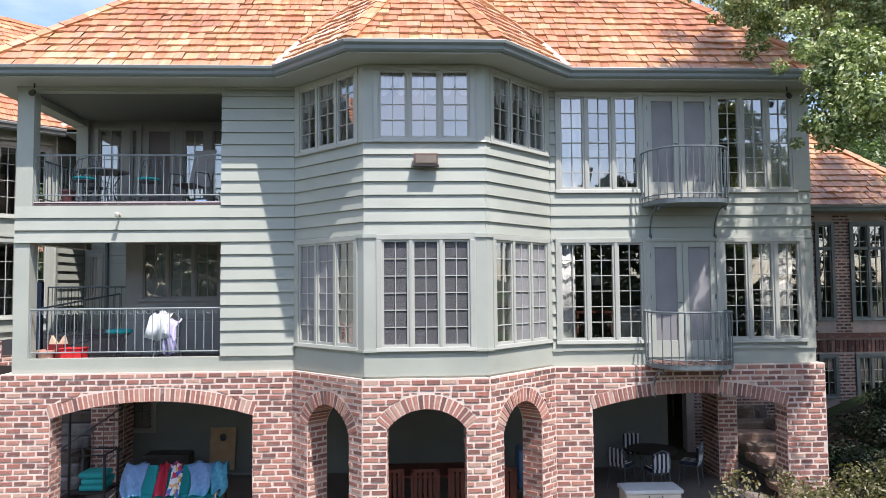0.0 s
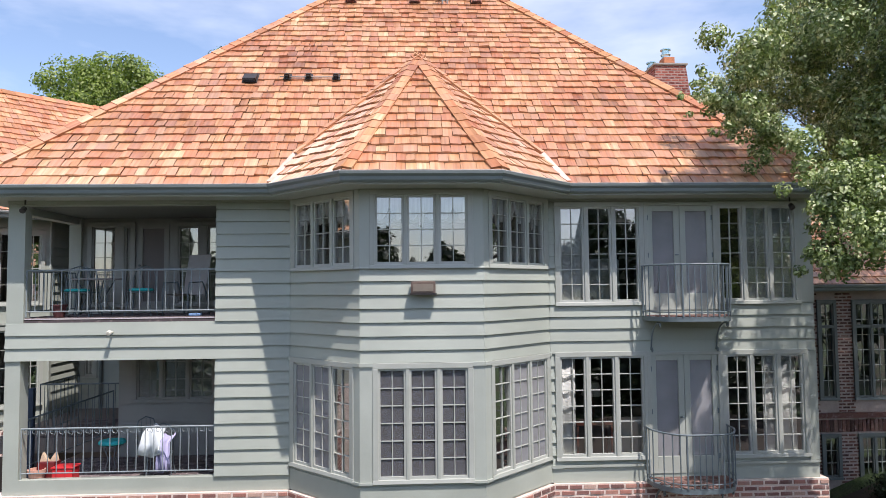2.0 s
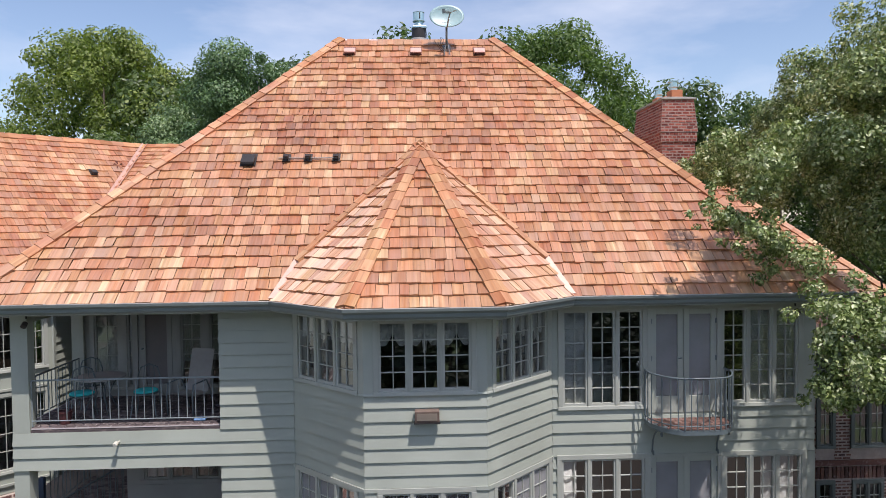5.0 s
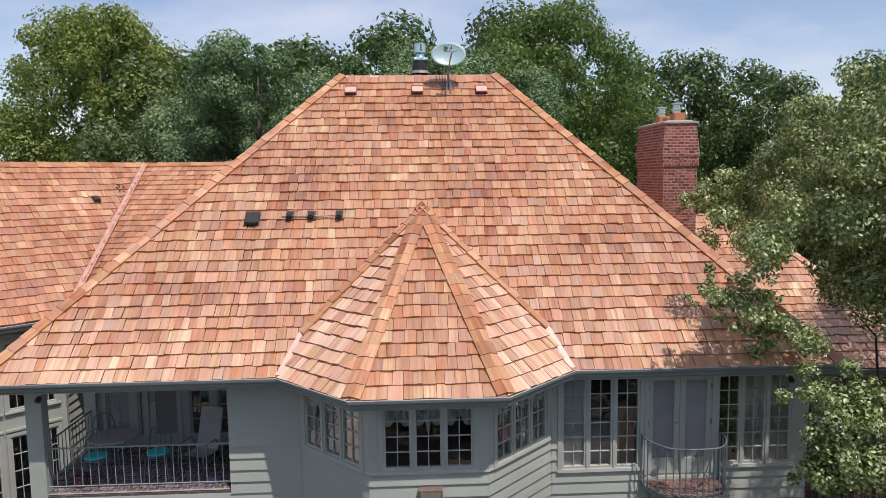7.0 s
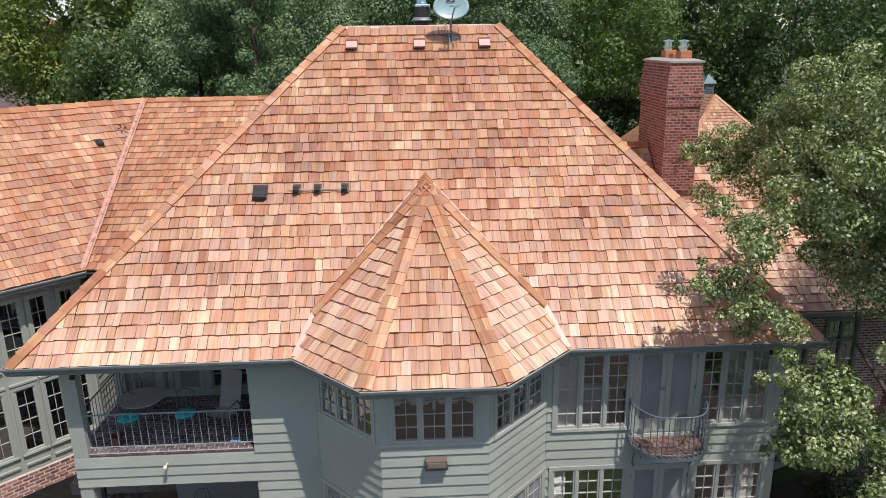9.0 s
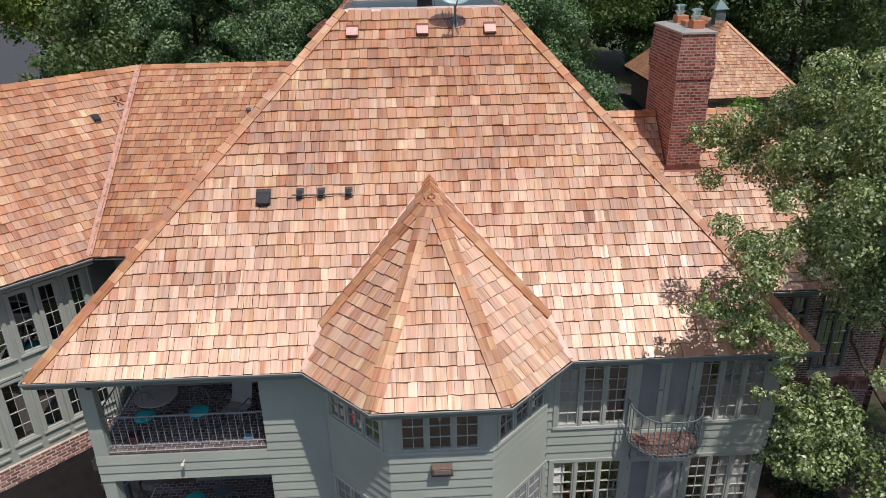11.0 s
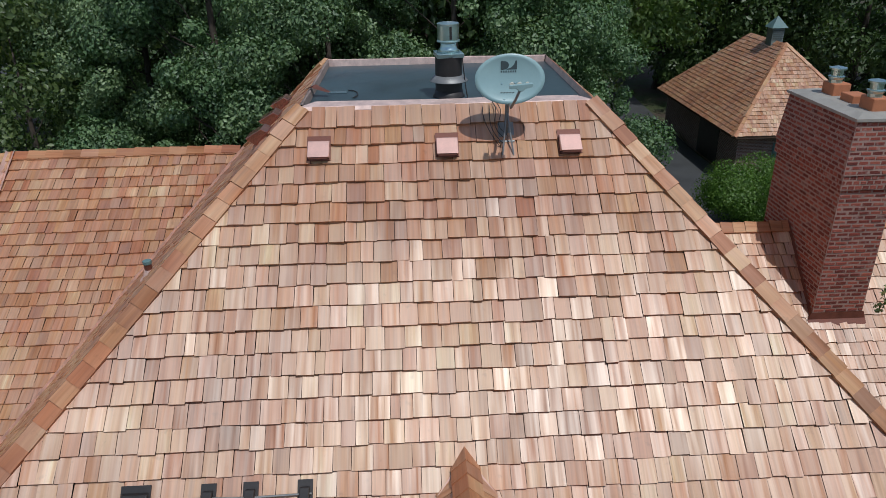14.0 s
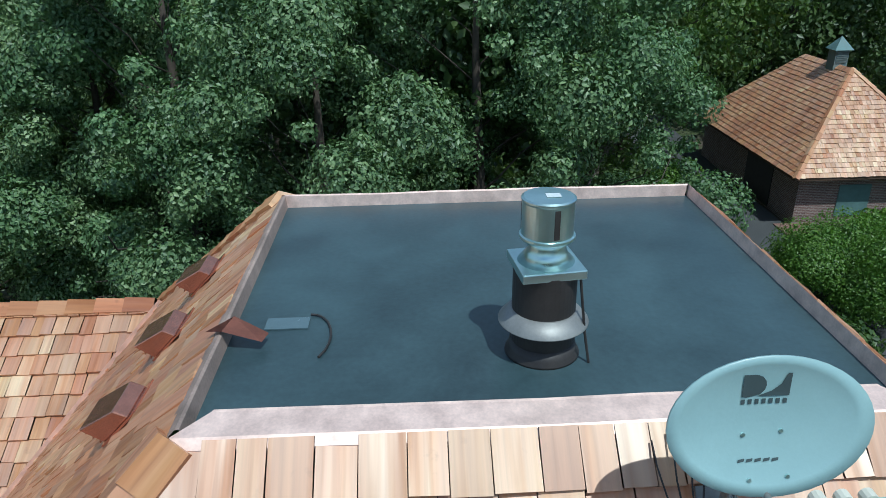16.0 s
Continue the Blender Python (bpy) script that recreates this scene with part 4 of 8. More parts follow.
part("roof_deck", g, DECK, ewing)
shingles(ewing, sf, 0, RY - RE, spf, SHINGLE, rnd=random.Random(51))
shingles(ewing, se, 0, RY - RE, spe, SHINGLE, rnd=random.Random(52))
hip_caps(ewing, (RX + RY - RE, RE, REZ), (RX, RY, RZ), sf.n, se.n)
hip_caps(ewing, (5.5, RY, RZ), (RX, RY, RZ), sf.n, Vector((0, 0.7, 0.7)))
gutter("gutter.001", [(7.4, RE + 0.03), (RX + RY - RE, RE + 0.03)], REZ - 0.005, "dark gutter on the brick wing")

# ---- brick base with arches ----
def arc_z(u, c, half, spring, rise):
    """Height of a segmental arch of that half span at u."""
    R = (half * half + rise * rise) / (2 * rise)
    return spring + rise - R + math.sqrt(max(0.0, R * R - (u - c) ** 2))


def arch_wall(name, face, u0, u1, z0, z1, arch, thick, label):
    """A brick wall with one arched opening: (centre, half, spring, rise)."""
    c, half, spring, rise = arch
    g = Geo()
    face.block(g, u0, c - half, z0, z1, -thick, 0)
    face.block(g, c + half, u1, z0, z1, -thick, 0)
    n = 20
    for i in range(n):
        a, b = c - half + 2 * half * i / n, c - half + 2 * half * (i + 1) / n
        za, zb = arc_z(a, c, half, spring, rise), arc_z(b, c, half, spring, rise)
        P = [face.at(a, za, -thick), face.at(b, zb, -thick), face.at(b, z1, -thick), face.at(a, z1, -thick),
             face.at(a, za), face.at(b, zb), face.at(b, z1), face.at(a, z1)]
        g.add(P, [(4, 5, 6, 7), (3, 2, 1, 0), (0, 1, 5, 4), (3, 7, 6, 2)])
    return solid(name, g.weld(), MORTAR, label, "wall", kind="structure")


BRICK_MESH = {}


def brick_box(face, g, u0, u1, t0, t1, z0, z1, d0, d1, c=0.011):
    """One brick with its front edges eased."""
    c = min(c, (u1 - u0) / 3, (t1 - t0) / 3) if min(u1 - u0, t1 - t0) > 0 else 0.0
    P = [face.at(u0, z0, d0), face.at(u1, z0, d0), face.at(t1, z1, d0), face.at(t0, z1, d0),
         face.at(u0 + c, z0 + c, d1), face.at(u1 - c, z0 + c, d1), face.at(t1 - c, z1 - c, d1), face.at(t0 + c, z1 - c, d1)]
    g.hexa(P, None, True)


def bricks(parent, face, u0, u1, z0, z1, mat, arch=None, ring=0.23, course=0.099, length=0.255, own=0, joint=0.021, proud=0.010, start=0.0, seed=3):
    """Running bond; the bricks of the middle stretch are pieces of their own up to 'own', the rest one mesh."""
    rnd = random.Random(seed)
    rest = Geo()
    made = 0
    n = round((z1 - z0) / course)
    course = (z1 - z0) / n

    def blocked(z):
        if arch is None:
            return None
        c, half, spring, rise = arch
        if z <= spring:
            return (c - half, c + half)
        R = (half * half + rise * rise) / (2 * rise)
        Ro, cz = R + ring, spring + rise - R
        if z >= cz + Ro:
            return None
        w = math.sqrt(Ro * Ro - (z - cz) ** 2)
        side = (z - cz) * half / (spring - cz) if spring > cz else 1e9
        w = min(w, max(side, half)) + 0.012
        return (c - w, c + w)

    crown = None
    if arch is not None:
        R_out = (arch[1] ** 2 + arch[3] ** 2) / (2 * arch[3]) + ring

        def crown(p, q):
            near = 0.0 if p < arch[0] < q else min(abs(p - arch[0]), abs(q - arch[0]))
            return arch[2] + arch[3] + ring - R_out + math.sqrt(max(0.0, R_out ** 2 - near ** 2)) + 0.014

    for i in range(n):
        a, b = z0 + i * course + joint / 2, z0 + (i + 1) * course - joint / 2
        u = u0 - (length / 2 if i % 2 else 0) - start
        while u < u1:
            L = length * rnd.uniform(0.93, 1.06)
            p, q = max(u + joint / 2, u0 + 0.002), min(u + L - joint / 2, u1 - 0.002)
            u += L
            if q - p < 0.03:
                continue
            segs = [(p, q, p, q)]
            lo, hi = blocked(a), blocked(b)
            if crown and a > arch[2] and p < arch[0] + 0.62 * arch[1] and q > arch[0] - 0.62 * arch[1]:
                # over the crown the bricks are cut level, in halves
                for s0, s1 in ((p, (p + q - joint) / 2), ((p + q + joint) / 2, q)) if crown(p, q) > a else ((p, q),):
                    low = max(a, crown(s0, s1))
                    if b - low > 0.022 and s1 - s0 > 0.03:
                        brick_box(face, rest, s0, s1, s0, s1, low, b, -0.02, proud + rnd.uniform(-0.005, 0.006))
                continue
            if lo or hi:
                lo = lo or hi
                hi = hi or ((lo[0] + lo[1]) / 2,) * 2
                segs = []
                if p < max(lo[0], hi[0]):
                    segs.append((p, max(p, min(q, lo[0])), p, max(p, min(q, hi[0]))))
                if q > min(lo[1], hi[1]):
                    segs.append((min(q, max(p, lo[1])), q, min(q, max(p, hi[1])), q))
            for s in segs:
                if max(s[1] - s[0], s[3] - s[2]) < 0.05:
                    continue
                d = proud + rnd.uniform(-0.005, 0.006)
                j = [rnd.uniform(-0.007, 0.007) for _ in range(4)]
                if own and made < own and len(segs) == 1 and s[0] == s[2]:
                    key = (mat.name, round(s[1] - s[0], 2), rnd.randrange(3))
                    if key not in BRICK_MESH:
                        f0 = Face((0, 0), (1, 0))
                        gg = Geo()
                        h = key[1] / 2
                        brick_box(f0, gg, -h + j[0], h + j[1], -h + j[2], h + j[3], -course / 2 + joint / 2, course / 2 - joint / 2, -0.02, proud)
                        BRICK_MESH[key] = gg.mesh("brick", mat)
                    ob = new("brick", BRICK_MESH[key])
                    ob.parent = parent
                    m = Matrix((face.u, -face.n, Vector((0, 0, 1)))).transposed().to_4x4()
                    m.translation = face.at((s[0] + s[1]) / 2, (a + b) / 2, d - proud) - BASE[parent]
                    ob.matrix_basis = m
                    made += 1
                else:
                    brick_box(face, rest, s[0] + j[0], s[1] + j[1], s[2] + j[2], s[3] + j[3], a + j[1] * 0.6, b + j[2] * 0.6, -0.02, d)
    if rest.v:
        r = part("brick_field", rest, mat, parent)
        r["kind"] = "stuff"


def voussoirs(parent, face, arch, mat, ring=0.22, depth=0.40, thick=0.088):
    """The upright bricks of an arch, one by one."""
    c, half, spring, rise = arch
    R = (half * half + rise * rise) / (2 * rise)
    cz = spring + rise - R
    a0 = math.asin(half / R)
    n = round(2 * a0 * (R + ring / 2) / thick)
    for i in range(n):
        t0, t1 = -a0 + 2 * a0 * (i + 0.16) / n, -a0 + 2 * a0 * (i + 0.84) / n
        g = Geo()
        r0, r1, e = R - 0.006, R + ring, 0.004
        q = [(c + r * math.sin(t), cz + r * math.cos(t)) for r, t in ((r0, t0), (r0, t1), (r1, t1), (r1, t0))]
        d = 0.009 + random.uniform(-0.003, 0.004)
        P = [face.at(x, z, -depth) for x, z in q] + [face.at(x, z, d) for x, z in q]
        g.hexa(P)
        part("brick", g, mat, parent)


base_l, base_r = Face((-7.12, 12.62), (-2.09, 12.62)), Face((2.59, 12.62), (7.58, 12.62))
BB = [(-2.09, 12.62), (-0.77, 11.26), (1.27, 11.26), (2.59, 12.62)]
bb_l, bb_f, bb_r = Face(BB[0], BB[1]), Face(BB[1], BB[2]), Face(BB[2], BB[3])
ARCHES = []
for name, face, arch, own in (
        ("wall_brick_west", base_l, (2.60, 1.74, 2.16, 0.27), 90),
        ("wall_brick_bay_west", bb_l, (1.00, 0.56, 2.02, 0.42), 40),
        ("wall_brick_bay_front", bb_f, (1.02, 0.63, 2.14, 0.31), 60),
        ("wall_brick_bay_east", bb_r, (0.90, 0.56, 2.02, 0.42), 40),
        ("wall_brick_east", base_r, (2.46, 1.79, 2.16, 0.26), 70)):
    w = arch_wall(name, face, 0, face.length, -0.3, SILL - 0.004, arch, 0.42, "tumbled red brick wall with a wide arch")
    ARCHES.append((w, face, arch, own))


# ---- soffit of the base, patio room ----
g = Geo()
g.box(XL, XR - 0.12, 12.95, 17.2, 2.66, 2.74)
g.add([(-2.0, 12.95, 2.66), (-0.65, 11.7, 2.66), (1.15, 11.7, 2.66), (2.5, 12.95, 2.66)], [(0, 1, 2, 3)])
solid("ceiling_patio", g, SOFFIT, "painted patio ceiling", "ceiling", kind="structure")
g = Geo()
g.box(-4.2, 6.2, 16.9, 17.1, 0, 2.66)
solid("wall_patio", g, PATIOWALL, "dark green patio back wall", "wall", kind="structure")
g = Geo()
g.box(-9.2, 8.0, 10.6, 17.4, -0.2, 0.012)
solid("patio_paving", g, PAVER_BED, "shaded brick paving under the house", "paving", kind="structure")


# ---- ground ----
def ground_z(x, y):
    t = min(1.0, max(0.0, (y - 18.5) / 6.0))
    back_ = 2.6 * t * t * (3 - 2 * t)
    s = min(1.0, max(0.0, (x - 8.2) / 4.0)) * min(1.0, max(0.0, (y - 11.0) / 6.0))
    hill = max(0.0, (y - 75) * 0.03) + max(0.0, (abs(x) - 50) * 0.04)
    return max(back_, 1.6 * s) + 0.05 * noise.noise((x * 0.3, y * 0.3, 0)) - 0.06 + hill


g = Geo()
xs = [-600, -250, -120] + [-80 + 2.0 * i for i in range(81)] + [120, 250, 600]
ys = [-600, -250, -120, -80] + [-60 + 2.0 * i for i in range(86)] + [140, 250, 600]
g.add([(x, y, ground_z(x, y) if abs(x) < 130 and -90 < y < 150 else 3.0) for y in ys for x in xs],
      [(j * len(xs) + i, j * len(xs) + i + 1, (j + 1) * len(xs) + i + 1, (j + 1) * len(xs) + i) for j in range(len(ys) - 1) for i in range(len(xs) - 1)])
solid("ground", g, GROUND, "lawn and woodland soil round the house", "ground", kind="structure", smooth=True)
g = Geo()
for i in range(14):
    ya, yb = 33 + i * 3, 36 + i * 3
    xa, xb = 13.3 + 0.15 * max(0, i - 6), 13.3 + 0.15 * max(0, i - 5)
    g.add([(xa, ya, 2.72), (xa + 4.6, ya, 2.72), (xb + 4.6, yb, 2.72), (xb, yb, 2.72)], [(0, 1, 2, 3)])
solid("driveway", g, ASPHALT, "grey asphalt drive beside the garage", "driveway", kind="structure")


g = Geo()
bx, by = [7.7 + 0.6 * i for i in range(15)], [5.0 + 0.7 * i for i in range(19)]
g.add([(x, y, ground_z(x, y) + 0.04 + 0.03 * noise.noise((x * 2, y * 2, 1))) for y in by for x in bx],
      [(j * len(bx) + i, j * len(bx) + i + 1, (j + 1) * len(bx) + i + 1, (j + 1) * len(bx) + i) for j in range(len(by) - 1) for i in range(len(bx) - 1)])
# unseen dark ground added in front, so the windows mirror less lawn
g.add([(x, y, ground_z(x, y) + 0.05 + 0.03 * noise.noise((x * 2, y * 2, 4))) for y in [-9 + 1.4 * i for i in range(11)] for x in [-15 + 1.5 * i for i in range(27)]],
      [(j * 27 + i, j * 27 + i + 1, (j + 1) * 27 + i + 1, (j + 1) * 27 + i) for j in range(10) for i in range(26)])
solid("planting_bed", g, MULCH, "dark mulched bed by the oak, with an added dark strip in front of the house", "ground", kind="structure")


# ---- trees ----
def crown_mesh(name, lumps, n, size, mat, seed, droop=0.3):
    """Leaves scattered through clumps: each leaf a small bent blade of two faces."""
    rs = np.random.RandomState(seed)
    lumps = np.array(lumps, dtype=float)
    vol = lumps[:, 3] ** 2
    pick = rs.choice(len(lumps), n, p=vol / vol.sum())
    d = rs.normal(size=(n, 3))
    d /= np.linalg.norm(d, axis=1)[:, None]
    rad = lumps[pick, 3] * (0.45 + 0.70 * rs.rand(n) ** 0.8)
    d[:, 2] *= 0.8
    pos = lumps[pick, :3] + d * rad[:, None]
    nrm = d * 1.0 + rs.normal(size=(n, 3)) * 0.42 + np.array([0, 0, 0.30])
    nrm /= np.linalg.norm(nrm, axis=1)[:, None]
    ax = np.cross(nrm, rs.normal(size=(n, 3)))
    ax /= np.linalg.norm(ax, axis=1)[:, None]
    ax[:, 2] -= droop
    ax /= np.linalg.norm(ax, axis=1)[:, None]
    sd = np.cross(nrm, ax)
    s = size * (0.6 + 0.8 * rs.rand(n))
    a = pos - ax * s[:, None] * 0.5
    b = pos + ax * s[:, None] * 0.5
    l_ = pos + sd * s[:, None] * 0.31 + nrm * s[:, None] * 0.12
    r_ = pos - sd * s[:, None] * 0.31 + nrm * s[:, None] * 0.12
    v = np.stack([a, l_, b, r_], 1).reshape(-1, 3)
    me = bpy.data.meshes.new(name)
    me.vertices.add(4 * n)
    me.vertices.foreach_set("co", v.ravel().astype(np.float32))
    k = np.arange(n) * 4
    loops = np.stack([k, k + 1, k + 2, k, k + 2, k + 3], 1).ravel().astype(np.int32)
    me.loops.add(6 * n)
    me.loops.foreach_set("vertex_index", loops)
    me.polygons.add(2 * n)
    me.polygons.foreach_set("loop_start", np.arange(0, 6 * n, 3, dtype=np.int32))
    me.polygons.foreach_set("loop_total", np.full(2 * n, 3, dtype=np.int32))
    me.materials.append(mat)
    me.update()
    me.validate()
    return me


def limbs(g, root, height, lumps, rnd, r0):
    """Trunk and the limbs that reach into the clumps."""
    root = Vector(root)
    top = root + Vector((rnd.uniform(-0.4, 0.4), rnd.uniform(-0.4, 0.4), height))
    path = [root.lerp(top, t) + Vector((math.sin(t * 5) * 0.12, math.cos(t * 4) * 0.1, 0)) for t in (0, 0.05, 0.25, 0.5, 0.75, 1)]
    g.tube(path, [r0 * 1.5, r0 * 1.1, r0 * 0.9, r0 * 0.7, r0 * 0.42, r0 * 0.12], 10)
    for x, y, z, r in lumps:
        e = Vector((x, y, z))
        t = min(0.9, max(0.22, (z - root.z) / height - 0.22))
        s = root.lerp(top, t)
        k = (e - s).length
        way = [s.lerp(e, f) + Vector((rnd.uniform(-0.07, 0.07) * k, rnd.uniform(-0.07, 0.07) * k, (rnd.uniform(-0.03, 0.03) - 0.16 * f * (1 - f)) * k)) for f in (0.25, 0.5, 0.75)]
        rr = r0 * 0.28 * (1.1 - t)
        g.tube([s, *way, e], [rr, rr * 0.8, rr * 0.6, rr * 0.4, rr * 0.2], 6)


def tree(name, root, height, radius, base, nlump, nleaf, size, mat, seed, label, lump_r=0.20, r0=0.28):
    """A broadleaf tree: tapered trunk, limbs and a clumped crown between 'base' and 'height'."""
    rnd = random.Random(seed)
    lumps = []
    for i in range(nlump):
        h = (i + rnd.random()) / nlump
        z = base + (height - base) * h
        w = radius * (math.sin(math.pi * min(1, 0.20 + 0.76 * h)) ** 0.7)
        a = i * 2.4 + rnd.uniform(-0.5, 0.5)
        q = w * math.sqrt(rnd.choice((rnd.uniform(0.2, 1.15), rnd.uniform(0.7, 1.6)))) * 0.88
        lumps.append((root[0] + q * math.cos(a), root[1] + q * math.sin(a), root[2] + z, radius * lump_r * rnd.choice((0.4, 0.55, 0.7, 0.9, 1.2, 1.6))))
    t = thing(name, root, label, "tree", "woodland trees")
    g = Geo()
    limbs(g, root, height * 0.9, lumps[::4], rnd, r0)
    part("trunk", g, BARK, t, smooth=True)
    me = crown_mesh("crown", [(x - root[0], y - root[1], z - root[2], r) for x, y, z, r in lumps], nleaf, size, mat, seed)
    c = new("crown", me)
    c.parent = t
    BASE[c] = BASE[t]
    return t


# the oak beside the house
OAK = (9.6, 11.6, 0.5)
rnd = random.Random(5)
oak_lumps = []
# lumps past x = 12 are unseen, added to shade wing and yard
for x, y, z, r in ((5.0, 11.45, 9.6, 0.30), (5.3, 11.5, 9.5, 0.34), (5.7, 11.6, 9.3, 0.42), (6.1, 11.65, 9.1, 0.42), (6.5, 11.7, 8.9, 0.45), (6.1, 11.9, 10.4, 0.9), (7.4, 12.3, 10.6, 0.8), (8.9, 13.6, 11.9, 1.0), (9.5, 14.6, 12.0, 1.1), (6.5, 10.6, 7.3, 0.5), (6.3, 10.55, 6.9, 0.34), (6.7, 10.5, 7.7, 0.65), (6.55, 10.5, 6.75, 0.4), (6.7, 10.7, 8.1, 0.5), (7.1, 10.5, 7.9, 0.6), (7.2, 10.4, 7.2, 0.7), (9.0, 14.2, 10.2, 0.9), (8.9, 13.6, 9.4, 0.8), 
                    (8.4, 11.2, 12.4, 1.3), (9.6, 12.0, 13.4, 1.4), (8.8, 15.6, 10.9, 1.0), (8.5, 17.0, 10.5, 0.9), (10.8, 13.0, 13.6, 1.5),
                   (8.4, 9.8, 9.6, 1.2), (7.9, 10.6, 8.4, 1.0), (8.1, 9.8, 6.8, 1.0), (9.2, 10.0, 11.4, 1.4), (9.8, 9.4, 8.2, 1.4), (10.6, 10.8, 12.4, 1.6), (9.4, 12.4, 10.8, 1.4),
                   (11.6, 11.6, 11.0, 1.7), (11.2, 9.6, 9.6, 1.6), (8.8, 9.2, 5.6, 1.1), (7.5, 9.6, 5.9, 0.6), (10.2, 15.2, 10.4, 1.3), (12.2, 13.8, 12.2, 1.6), (8.6, 12.2, 9.4, 1.1), (10.4, 8.6, 6.4, 1.3),
                   (13.0, 14.6, 10.2, 1.7), (14.4, 12.6, 10.4, 1.7), (12.8, 16.2, 11.8, 1.6), (14.8, 15.2, 11.4, 1.8), (13.8, 11.0, 8.4, 1.6), (7.2, 18.2, 10.95, 0.30), (7.5, 18.0, 11.0, 0.42), (7.9, 17.7, 11.1, 0.5), (8.2, 17.3, 10.7, 0.6), (8.4, 17.0, 11.4, 0.6), (8.7, 16.4, 11.9, 0.7), (9.0, 15.8, 12.4, 0.8), (12.0, 14.2, 8.2, 1.5), (16.0, 14.0, 9.6, 1.7), (12.6, 11.8, 7.0, 1.4)):
    thin = 0.95 if x < 6.8 else 1.0
    oak_lumps.append((x, y, z, r * (0.8 if x > 8.3 else 0.62) * thin))
    for _ in range(9):
        oak_lumps.append((x + rnd.gauss(0, r * 0.55), y + rnd.gauss(0, r * 0.55), z + rnd.gauss(0, r * 0.55), r * thin * rnd.uniform(0.20, 0.42)))
# gaps in the crown let the sun down to the bank and the lower windows
for p, wide in ((Vector((7.35, 15.0, 0.9)), 0.62), (Vector((6.85, 12.7, 4.2)), 0.30), (Vector((7.30, 12.6, 1.3)), 0.36)):
    oak_lumps = [l for l in oak_lumps if (Vector(l[:3]) - p - TO_SUN * (Vector(l[:3]) - p).dot(TO_SUN)).length > wide + 0.55 * l[3]]
oak_lumps = [l for l in oak_lumps if sum((Vector(l[:3]) - Vector(k[:3])).length < 0.5 + l[3] + k[3] for k in oak_lumps) > 4]
oak = thing("oak_tree", OAK, "large oak beside the house, pale leaf glints put into its colour", "tree")
g = Geo()
limbs(g, OAK, 11.5, [l for l in oak_lumps[::7] if l[0] > 8.6], rnd, 0.32)
part("trunk", g, BARK, oak, smooth=True)
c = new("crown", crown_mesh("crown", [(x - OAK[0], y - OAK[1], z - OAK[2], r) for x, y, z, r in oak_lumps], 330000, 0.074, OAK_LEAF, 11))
c.parent = oak

# woodland behind the house
kinds = [tree("woodland_tree", (-8.0, 37.5, 2.6), 15.8, 4.6, 1.0, 110, 92000, 0.148, NEAR_LEAF, 101, "dense green broadleaf tree close behind the house", 0.185),
         tree("woodland_tree", (1.5, 37.0, 2.6), 15.2, 5.1, 1.2, 110, 92000, 0.148, NEAR_LEAF, 102, "dense green broadleaf tree close behind the house", 0.175),
         tree("woodland_tree", (-22.2, 53.0, 2.6), 20.8, 6.6, 8.0, 150, 60000, 0.25, TALL_LEAF, 103, "tall bright green broadleaf tree behind the house"),
         tree("woodland_tree", (0.5, 47.0, 2.6), 16.5, 5.4, 1.5, 80, 14000, 0.34, WOOD_LEAF, 104, "dark green tree deeper in the wood"),
         tree("woodland_tree", (-7.0, 48.0, 2.6), 17.0, 5.6, 1.5, 80, 14000, 0.34, WOOD_LEAF, 105, "dark green tree deeper in the wood"),
         tree("woodland_tree", (-48.0, -26.0, 0.0), 16.5, 5.4, 0.5, 80, 4200, 0.72, DARK_LEAF, 107, "unseen tree across the front lawn, backlit shade put into its leaf colour")]
tree("woodland_tree", (11.0, 52.5, 2.6), 20.7, 7.0, 7.5, 150, 42000, 0.27, MID_LEAF, 106, "tall rounded green tree behind the drive", 0.17)
